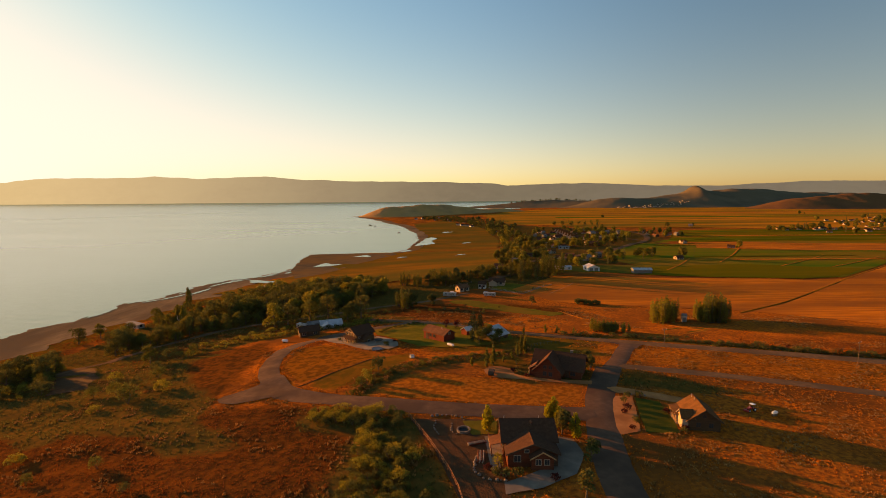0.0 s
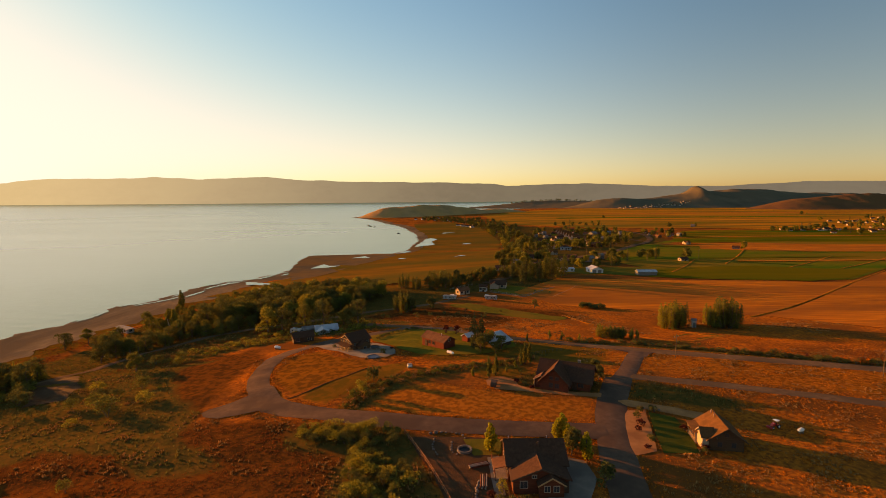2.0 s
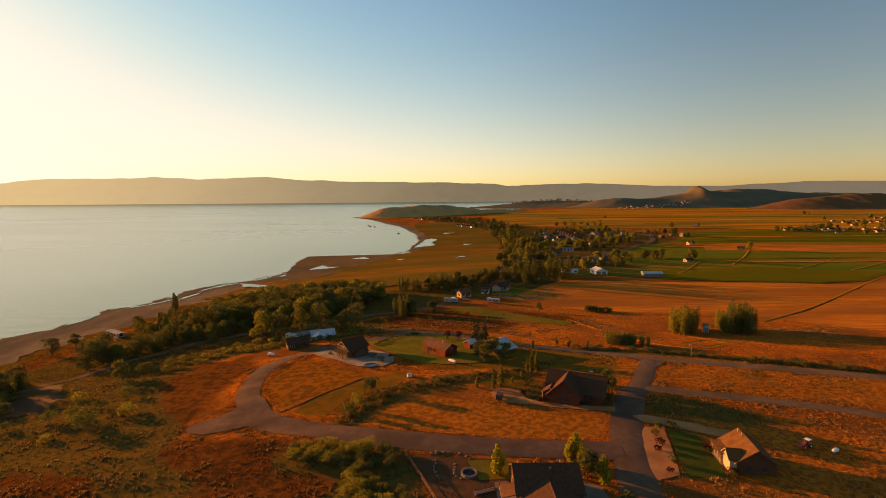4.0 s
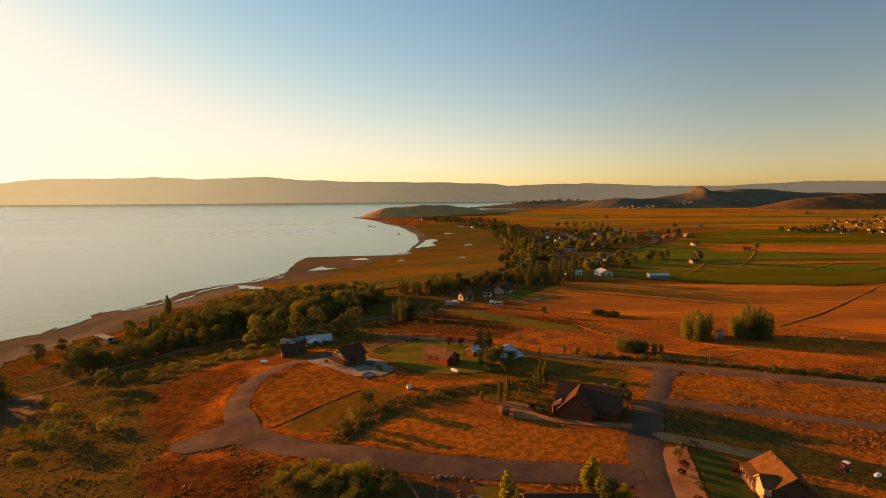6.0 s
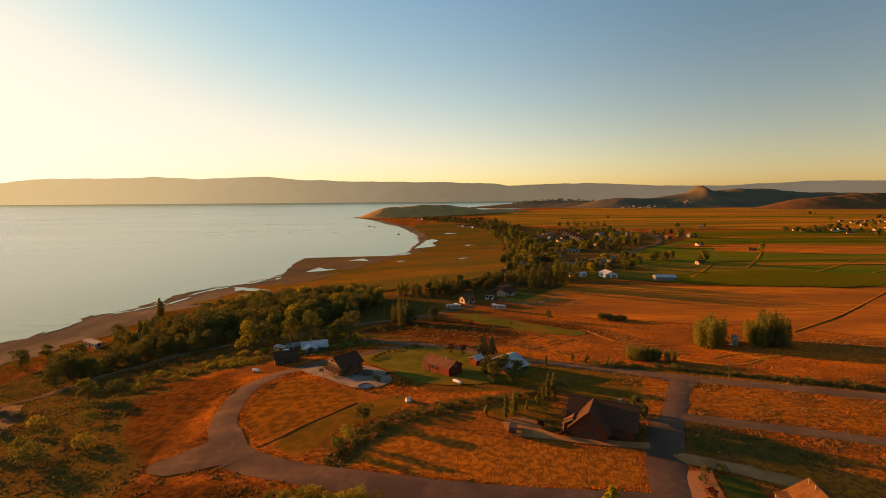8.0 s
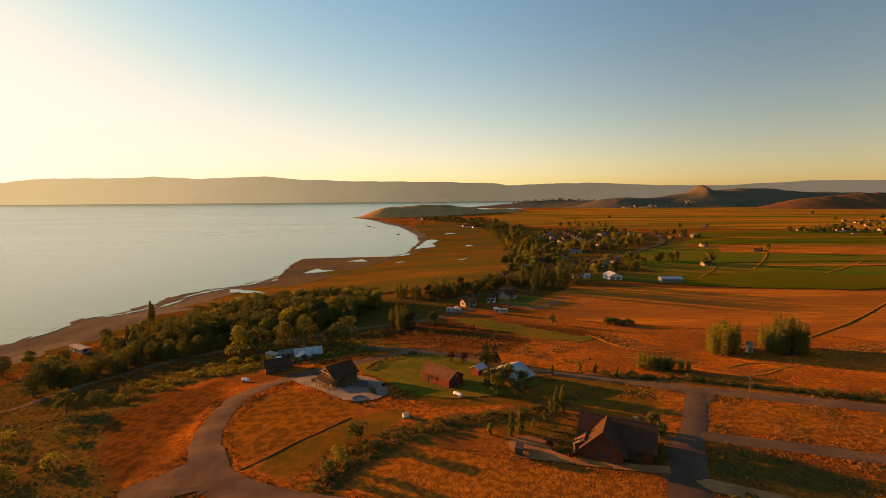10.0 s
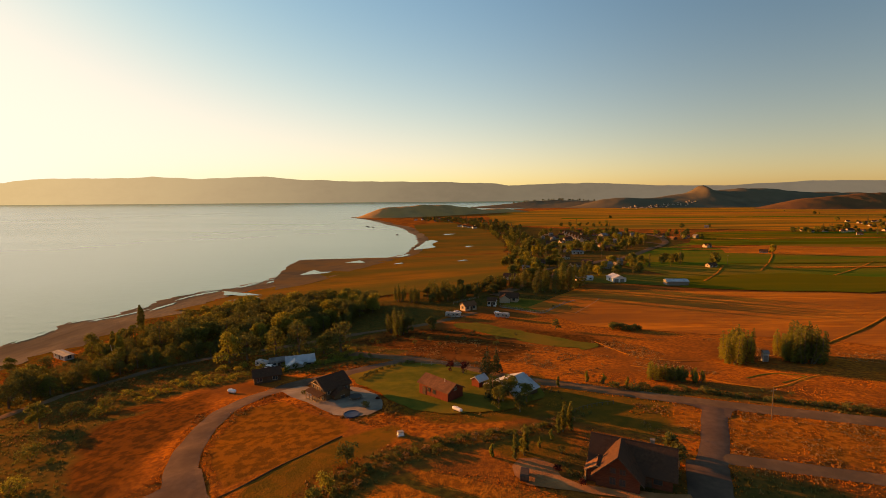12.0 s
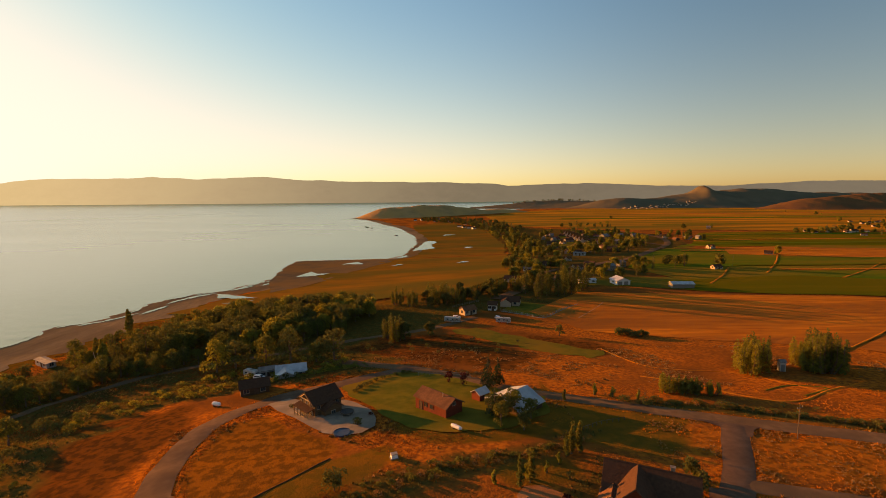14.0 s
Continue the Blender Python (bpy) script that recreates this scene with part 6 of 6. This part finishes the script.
rail_fence("ditch_fence", [(31, 160.5), (36, 163.5), (42, 165.5)], 1.4, 0.7, BARK, "old weathered picket fence beside the ditch", 1)
rail_fence("beach_fence", [(5, 312), (12, 318), (20, 324)], 3.0, 1.2, OLDWOOD, "weathered fence by the cottages", 2)
for a, b in (((245, 415), (333, 529)), ((282, 391), (373, 461)), ((178, 372), (233, 444)), ((319, 384), (412, 445))):
    mid = ((a[0] + b[0]) / 2 + 1.5, (a[1] + b[1]) / 2 - 1)
    ribbon("field_bank", [a, mid, b], 1.6, GOLD, 0.42, "pale grassy bank between fields", "bank", 0.8, bare=False)


def utility_pole(x, y, h):
    t = thing("utility_pole", x, y, 25, "weathered wooden utility pole with crossarm", "pole", "utility poles")
    part("pole", Shape().tube([(0, 0, -0.8), (0, 0, h)], [0.11, 0.08], 8), BARK, t)
    part("crossarm", Shape().box(-0.9, 0.9, -0.06, 0.06, h - 0.9, h - 0.75), BARK, t)
    for k in (-0.95, 0, 0.95):
        part("insulator", Shape().tube([(k, 0, h - 0.75), (k, 0, h - 0.5)], [0.06, 0.04], 6), STEEL, t)


for x, y, h in ((74.7, 155.5, 7.5), (124, 137, 8), (150, 500, 9), (240, 450, 9)):
    utility_pole(x, y, h)


def wheels(t, xs, half, r):
    for x in xs:
        for s in (-1, 1):
            w = part("wheel", Shape().tube([(x, s * half - 0.1, r), (x, s * half + 0.1, r)], [r, r], 14), BLACKR, t)
            part("rim", Shape().tube([(x, s * half - 0.115, r), (x, s * half + 0.115, r)], [r * 0.55, r * 0.55], 10), STEEL, w)


def van(x, y, rot, label, mat, kind="van"):
    t = thing("parked_" + kind, x, y, rot, label, kind, z=gz(x, y) + 0.1)
    side = [(-2.3, 0.45), (-2.35, 1.0), (-2.2, 1.75), (-1.9, 1.95), (0.5, 1.95), (1.2, 1.25), (2.2, 1.05), (2.35, 0.75), (2.3, 0.45)]
    part("body", Shape().prism([(a, -0.9, b) for a, b in side], (0, 1.8, 0)), mat, t)
    for s in (-1, 1):
        part("side_window", Shape().prism([(-2.0, s * 0.91, 1.25), (-2.0, s * 0.91, 1.75), (0.4, s * 0.91, 1.75), (0.85, s * 0.91, 1.25)], (0, 0.01 * s, 0)), GLASS, t)
    part("windscreen", Shape().prism([(0.55, -0.75, 1.93), (1.2, -0.75, 1.28), (1.24, -0.75, 1.31), (0.6, -0.75, 1.96)], (0, 1.5, 0)), GLASS, t)
    for s in (-0.65, 0.65):
        part("headlight", Shape().box(2.27, 2.37, s - 0.15, s + 0.15, 0.75, 0.92), WHITEP, t)
    part("bumper", Shape().box(2.3, 2.42, -0.85, 0.85, 0.45, 0.65).box(-2.45, -2.3, -0.85, 0.85, 0.45, 0.65), DARKTRIM, t)
    wheels(t, (-1.45, 1.4), 0.82, 0.36)
    t.matrix_basis = t.matrix_basis @ Matrix.Diagonal((0.82, 0.85, 0.7, 1))


def camper(x, y, rot, label, L=7.5, motor=False):
    t = thing("motor_home" if motor else "camper_trailer", x, y, rot, label, "camper", "", z=gz(x, y) + 0.1)
    a = L / 2
    side = [(-a, 0.6), (-a, 2.9), (-a + 0.3, 3.15), (a - 0.5, 3.15), (a, 2.7 if motor else 2.5), (a + 0.05, 1.4), (a - 0.1, 0.6)]
    part("body", Shape().prism([(p, -1.2, q) for p, q in side], (0, 2.4, 0)), DULLW, t)
    part("stripe", Shape().box(-a + 0.1, a - 0.2, -1.225, 1.225, 1.15, 1.35), BROWNW, t)
    for s in (-1, 1):
        for k in (-0.55, 0.1, 0.6):
            part("side_window", Shape().box(k * a - 0.5, k * a + 0.5, s * 1.22 - 0.02, s * 1.22 + 0.02, 1.7, 2.35), GLASS, t)
    part("side_door", Shape().box(0.3 * a, 0.3 * a + 0.7, -1.24, -1.2, 0.7, 2.5), TRIM, t)
    part("roof_vent", Shape().box(-0.4, 0.4, -0.4, 0.4, 3.15, 3.4), TRIM, t)
    if motor:
        part("windscreen", Shape().box(a - 0.2, a + 0.03, -1.0, 1.0, 1.6, 2.4), GLASS, t)
    else:
        part("hitch", Shape().tube([(a, 0, 0.6), (a + 1.2, 0, 0.5)], [0.07, 0.07], 6), STEEL, t)
    wheels(t, (-0.5, 0.3) if not motor else (-a * 0.55, a * 0.6), 1.05, 0.38)
    t.matrix_basis = t.matrix_basis @ Matrix.Diagonal((0.85, 0.85, 0.78, 1))


van(14.2, 132.6, 78, "dark parked car on the pinkish forecourt", DARKTRIM, "car")
van(27.0, 286.5, -20, "pale parked car beside the cottage", WHITEP, "car")
van(6.6, 290.0, 15, "white parked car beside the cottages", WHITEP, "car")
van(-146, 204, 20, "dark parked car at the edge of the bare yard", DARKTRIM, "car")
camper(-65.5, 216.5, -25, "white motor home parked among the trees", 6.4, True)
van(-61.5, 213.2, -10, "white parked car beside the motor home", WHITEP, "car")
van(-56.5, 208.5, 30, "dark parked car beside the garage", DARKTRIM, "car")
camper(4.2, 283, -10, "long white camper trailer beside the cottages", 9.0)
camper(28.3, 279.5, -15, "white motor home parked on the grass", 8.0, True)


def tank(x, y, rot, label, L=2.6, r=0.55):
    t = thing("propane_tank", x, y, rot, label, "tank")
    a = L / 2
    part("shell", Shape().tube([(-a - 0.2, 0, r + 0.25), (-a - 0.1, 0, r + 0.25), (-a + 0.2, 0, r + 0.25), (a - 0.2, 0, r + 0.25), (a + 0.1, 0, r + 0.25), (a + 0.2, 0, r + 0.25)], [r * 0.3, r * 0.7, r, r, r * 0.7, r * 0.3], 16), WHITEP, t)
    part("valve_cap", Shape().tube([(0, 0, 2 * r + 0.2), (0, 0, 2 * r + 0.45)], [0.16, 0.14], 10), WHITEP, t)
    for k in (-a * 0.6, a * 0.6):
        part("saddle", Shape().box(k - 0.1, k + 0.1, -r * 0.8, r * 0.8, -0.2, 0.5), CONCRETE, t)


tank(-64.6, 189.4, -20, "white propane tank at the edge of the street", 2.5)
tank(2.8, 161.2, -42, "white propane tank on the lawn", 2.6, 0.45)
tank(77.6, 105.9, 20, "white propane tank in the dry grass", 1.3, 0.36)


def tractor(x, y, rot):
    t = thing("tractor", x, y, rot, "red tractor with white canopy parked in dry grass", "tractor")
    part("hood", Shape().prism([(0.1, -0.35, 0.8), (0.1, -0.35, 1.45), (1.5, -0.35, 1.3), (1.6, -0.35, 0.8)], (0, 0.7, 0)), REDP, t)
    part("chassis", Shape().box(-1.0, 1.4, -0.25, 0.25, 0.55, 0.85), BLACKR, t)
    part("seat", Shape().box(-0.75, -0.3, -0.25, 0.25, 0.95, 1.08).box(-0.8, -0.7, -0.25, 0.25, 1.05, 1.5), BLACKR, t)
    for s in (-1, 1):
        part("fender", Shape().prism([(-1.2, s * 0.55, 1.15), (-0.3, s * 0.55, 1.4), (0.05, s * 0.55, 1.1), (-0.3, s * 0.55, 1.3)], (0, 0.35 * s, 0)), REDP, t)
        part("canopy_post", Shape().tube([(-1.0, s * 0.5, 1.0), (-0.9, s * 0.5, 2.25)], [0.04, 0.04], 6), BLACKR, t)
        w = part("wheel", Shape().tube([(-0.7, s * 0.62, 0.65), (-0.7, s * 0.98, 0.65)], [0.66, 0.66], 16), BLACKR, t)
        part("rim", Shape().tube([(-0.7, s * 0.6, 0.65), (-0.7, s * 1.0, 0.65)], [0.32, 0.32], 12), WHITEP, w)
        w = part("wheel", Shape().tube([(1.3, s * 0.5, 0.38), (1.3, s * 0.72, 0.38)], [0.38, 0.38], 14), BLACKR, t)
        part("rim", Shape().tube([(1.3, s * 0.48, 0.38), (1.3, s * 0.74, 0.38)], [0.2, 0.2], 10), WHITEP, w)
    part("canopy", Shape().box(-1.3, 0.1, -0.7, 0.7, 2.25, 2.33, 0.1), WHITEP, t)
    part("loader", Shape().box(1.9, 2.5, -0.8, 0.8, 0.2, 0.75).tube([(0.4, -0.45, 1.1), (2.0, -0.45, 0.5)], [0.06, 0.06]).tube([(0.4, 0.45, 1.1), (2.0, 0.45, 0.5)], [0.06, 0.06]), REDP, t)
    part("exhaust", Shape().tube([(0.9, 0.2, 1.35), (0.9, 0.2, 2.1)], [0.04, 0.04], 6), STEEL, t)
    t.matrix_basis = t.matrix_basis @ Matrix.Diagonal((0.72, 0.72, 0.72, 1))


tractor(73.5, 108.2, 200)
u = thing("utility_box", -9.9, 149.6, 20, "white utility cabinet on the mown grass", "utility box")
part("cabinet", Shape().box(-0.65, 0.65, -0.5, 0.5, 0, 0.8, 0.05), WHITEP, u)
part("lid", Shape().box(-0.71, 0.71, -0.56, 0.56, 0.8, 0.9, 0.1), TRIM, u)
part("plinth", Shape().box(-0.85, 0.85, -0.75, 0.75, -0.2, 0.06), CONCRETE, u)

u = thing("trampoline", -24.0, 172.8, 0, "round black trampoline with pale rim", "trampoline", z=gz(-24, 172.8) + 0.15)
part("mat", Shape().disc(1.5, 0.7, 0.73), BLACKR, u)
part("rim", Shape().ring(1.72, 0.24, 0.68, 0.78), DARKTRIM, u)
for k in range(6):
    c, s = 1.6 * math.cos(k * 1.047), 1.6 * math.sin(k * 1.047)
    part("leg", Shape().tube([(c, s, -0.1), (c, s, 0.7)], [0.04, 0.04], 6), STEEL, u)
u = thing("paddling_pool", -23.0, 162.2, 0, "round blue above-ground pool beside the apron", "pool", z=gz(-23, 162.2) + 0.1)
part("pool_wall", Shape().ring(1.9, 0.12, -0.1, 0.35), BLUEP, u)
part("pool_surface", Shape().disc(1.78, 0.22, 0.24), BLUEP, u)
part("pool_ladder", Shape().tube([(-2.1, -0.2, -0.1), (-1.95, -0.2, 1.0)], [0.04, 0.04]).tube([(-2.1, 0.2, -0.1), (-1.95, 0.2, 1.0)], [0.04, 0.04]).tube([(-2.02, -0.2, 0.5), (-2.02, 0.2, 0.5)], [0.03, 0.03]), TRIM, u)
u = thing("fire_pit", 4.7, 99.9, 0, "round stone fire pit ring with dark ash", "fire pit")
part("ash_bed", Shape().disc(1.15, 0.05, 0.12), BLACKR, u)
for k in range(16):
    a = 6.2832 * k / 16
    b = part("stone", Shape().box(-0.3, 0.3, -0.19, 0.19, 0, 0.45, 0.2), STONE, u)
    b.matrix_basis = pose(1.38 * math.cos(a), 1.38 * math.sin(a), 0.02, 0, 0, math.degrees(a) + 90)


def boulder(x, y, r, seed, mat, label, group):
    q = random.Random(seed)
    bm = bmesh.new()
    bmesh.ops.create_icosphere(bm, subdivisions=2, radius=r)
    for v in bm.verts:
        v.co *= 1 + 0.3 * noise.noise(v.co * 1.7 / r + Vector((seed, 0, 0)))
        v.co.z = v.co.z * 0.7 + r * 0.35
    me = bpy.data.meshes.new("boulder")
    bm.to_mesh(me)
    bm.free()
    me.materials.append(mat)
    ob = new("boulder", me)
    ob.matrix_basis = pose(x, y, gz(x, y), 0, 0, q.uniform(0, 360))
    return tagged(ob, label, "boulder", group)


rocks = [boulder(-2.4, 106.9, 0.42, 3, STONE, "pale rounded boulder edging the yard", "landscape boulders"), boulder(-1.3, 107.2, 0.5, 4, STONE, "pale rounded boulder edging the yard", "landscape boulders")]
q = random.Random(77)
edge = line([(0, 107.2), (4, 106.4), (5, 104.6)], 0.95, 0.15, 71) + line([(-1.5, 104.5), (-1.9, 101.5), (-0.8, 98.6)], 0.8, 0.1, 72) + line([(2.2, 103), (2.0, 100.2), (3, 98.6)], 0.8, 0.15, 73)
edge += line([(7.4, 90), (6.2, 87), (6.4, 83.5), (8.4, 81.3), (11.4, 81)], 0.75, 0.2, 74) + line([(47.5, 118), (52, 116.8)], 1.5, 0.4, 75)
for i, (x, y) in enumerate(edge):
    s = q.uniform(0.4, 0.8)
    copy_thing(rocks[i % 2], pose(x, y, gz(x, y) + 0.05, 0, 0, q.uniform(0, 360)) @ Matrix.Diagonal((s, s, s, 1)))


def wood_stack(x, y, rot, n, label):
    t = thing("wood_pile", x, y, rot, label, "wood pile")
    qq = random.Random(int(x * 10))
    for k in range(n):
        row, col = divmod(k, 5)
        yy = -0.7 + 0.32 * col + (0.16 if row % 2 else 0)
        zz = 0.14 + 0.26 * row
        d = qq.uniform(-0.3, 0.3)
        part("log", Shape().tube([(-1.9 + d, yy, zz), (1.9 + d, yy + qq.uniform(-0.08, 0.08), zz)], [0.15, 0.13], 7), OLDWOOD if k % 2 else LOGS, t)


wood_stack(7.0, 94.4, 20, 6, "stack of rough logs beside the path")
wood_stack(7.6, 88.8, 85, 9, "stack of rough logs beside the path")
u = thing("field_shed", 106.6, 205.0, -10, "small white shed leaning among willows", "shed")
gable_block(u, 1.7, 1.6, 2.9, 0.5, DULLW, ROOFG, over=0.2)
door(u, "S", 0, 0.8, 1.9, 1.7, 1.6, GREYW)


def boat(x, y, rot):
    t = thing("moored_boat", x, y, rot, "small dark boat moored in the bay", "boat", "moored boats", z=LAKE_Z)
    hull = Shape()
    ring = [(-3.2, -1.0), (-3.2, 1.0), (0.5, 1.2), (2.4, 0.7), (3.6, 0.0), (2.4, -0.7), (0.5, -1.2)]
    n = len(ring)
    hull.add([(a * 0.8, b * 0.7, -0.3) for a, b in ring] + [(a, b, 0.8) for a, b in ring], [tuple(range(n)), tuple(range(n, 2 * n))] + [(i, (i + 1) % n, n + (i + 1) % n, n + i) for i in range(n)])
    part("hull", hull, DARKTRIM, t)
    part("cabin", Shape().box(-1.2, 1.0, -0.7, 0.7, 0.8, 1.7, 0.2), GREYW, t)


for x, y, r in ((-180, 1163, 20), (-159, 1121, 50), (-172, 1140, 0), (-85, 918, 30)):
    boat(x, y, r)


# ---------------------------------------------------------------- grass and sage
SMOOTH = [[(-104, 176), (-84, 202), (-64, 208), (-44, 202), (-58, 182), (-66, 172)], [(33, 113), (38, 123), (25, 125.6), (15, 128), (-5, 136), (-14, 133), (-20, 126), (-14, 119.5), (5, 114.5), (20, 112.6)],
          [(-31, 125), (-25, 137), (-16, 142), (-8, 149), (-24, 160), (-37, 167), (-44, 176), (-51, 172), (-53, 155), (-48, 143), (-40, 132)],
          [(-63, 130), (-57, 142), (-63, 156), (-66, 172), (-74, 190), (-98, 178), (-92, 150), (-78, 132)], [(31, 183), (64, 167), (57, 149), (44, 146), (30, 153)], [(-16, 136), (-6, 150), (22, 164), (34, 160), (26, 140), (12, 133), (-2, 135)]]


def tufts(name, count, region, mat, blades, h0, h1, spread, seed, label, density=0.0, width=0.16, scale=0.07, skip=(), only=None, along=None):
    """Small clumps of blades over a region, in patches, off the roads and yards."""
    r = np.random.RandomState(seed)
    x0, x1, y0, y1 = region
    px, py = r.uniform(x0, x1, count), r.uniform(y0, y1, count)
    if along:
        pick = np.array(along)[r.randint(0, len(along), count)]
        px, py = pick[:, 0] + r.normal(0, 0.8, count), pick[:, 1] + r.normal(0, 0.8, count)
        near = (px > x0) & (px < x1) & (py > y0) & (py < y1)
        px, py = px[near], py[near]
    keep = np.abs(px) < 1.05 * (py + 8)
    if only:
        keep &= cover(px, py, only, 4.0) > 0.5
    for poly in NOGRASS + list(skip):
        xs, ys = [p[0] for p in poly], [p[1] for p in poly]
        if max(ys) < y0 or min(ys) > y1:
            continue
        keep &= ~inside(px, py, poly)
    val = np.array([noise.noise((a * scale, b * scale, seed)) + 0.5 * noise.noise((a * scale * 4, b * scale * 4, seed)) for a, b in zip(px, py)])
    keep &= val > density
    keep &= land(px, py) > LAKE_Z + 1.2
    px, py, val = px[keep], py[keep], val[keep]
    n = len(px)
    pz = land(px, py) - 0.12
    size = r.uniform(0.65, 1.25, n) * (1 + 0.35 * np.clip(val, 0, 1))
    V = np.zeros((n, blades, 3, 3))
    for k in range(blades):
        a = r.uniform(0, 6.283, n)
        lean = r.uniform(0.15, 1.0, n) * spread * size
        h = r.uniform(h0, h1, n) * size
        ox, oy = r.normal(0, spread * 0.45, n), r.normal(0, spread * 0.45, n)
        wx, wy = -np.sin(a) * width * size, np.cos(a) * width * size
        V[:, k, 0] = np.stack([px + ox - wx, py + oy - wy, pz], 1)
        V[:, k, 1] = np.stack([px + ox + wx, py + oy + wy, pz], 1)
        V[:, k, 2] = np.stack([px + ox + np.cos(a) * lean, py + oy + np.sin(a) * lean, pz + h + 0.12], 1)
    me = bpy.data.meshes.new(name)
    me.from_pydata(V.reshape(-1, 3).tolist(), [], np.arange(n * blades * 3).reshape(-1, 3).tolist())
    me.materials.append(mat)
    return tagged(new(name, me), label, "grass", kind="stuff")


tufts("russet_grass_tufts", 70000, (-125, 4, 62, 235), RUST, 5, 0.1, 0.24, 0.2, 89, "tufts of dull russet grass", -0.9, 0.05, skip=WEEDS_AND_SHADE[3:] + SMOOTH)
tufts("dry_grass_tufts", 45000, (-12, 165, 62, 192), STRAW, 5, 0.05, 0.15, 0.2, 81, "tufts of tall dry orange grass", -0.9, 0.05, skip=WEEDS_AND_SHADE + RUSSET + SMOOTH)
tufts("verge_grass", 16000, (-125, 165, 62, 235), STRAW, 5, 0.1, 0.24, 0.15, 86, "bright dry grass along the road edges", -0.9, 0.05, along=VERGES)
tufts("dark_weeds", 60000, (-175, 165, 60, 330), WEED, 6, 0.15, 0.5, 0.3, 87, "low dark green weeds, some standing in for shade", -0.5, 0.09, only=WEEDS_AND_SHADE)
tufts("rabbitbrush_clumps", 26000, (44, 190, 70, 165), SAGE, 8, 0.1, 0.24, 0.26, 85, "pale rabbitbrush clumps in the dry grass", 0.05, 0.08, 0.13, WEEDS_AND_SHADE)
tufts("straw_clumps", 12000, (44, 190, 70, 165), STRAW, 8, 0.08, 0.2, 0.26, 88, "clumps of taller straw in the dry grass", 0.1, 0.07, 0.16, WEEDS_AND_SHADE)
tufts("sagebrush_clumps", 24000, (-125, 60, 60, 230), SAGE, 9, 0.2, 0.45, 0.3, 82, "low grey-brown sagebrush clumps", 0.25, 0.12, 0.11, SMOOTH)
tufts("shore_grass", 22000, (-215, -20, 170, 380), RUST, 5, 0.2, 0.45, 0.4, 83, "rough golden grass behind the beach", -0.2, 0.12, skip=WEEDS_AND_SHADE + SMOOTH + [CLEARING])
tufts("field_weeds", 12000, (-20, 230, 190, 240), SAGE, 7, 0.08, 0.22, 0.4, 84, "scattered weeds in the dry fields", 0.2, 0.2, 0.05)
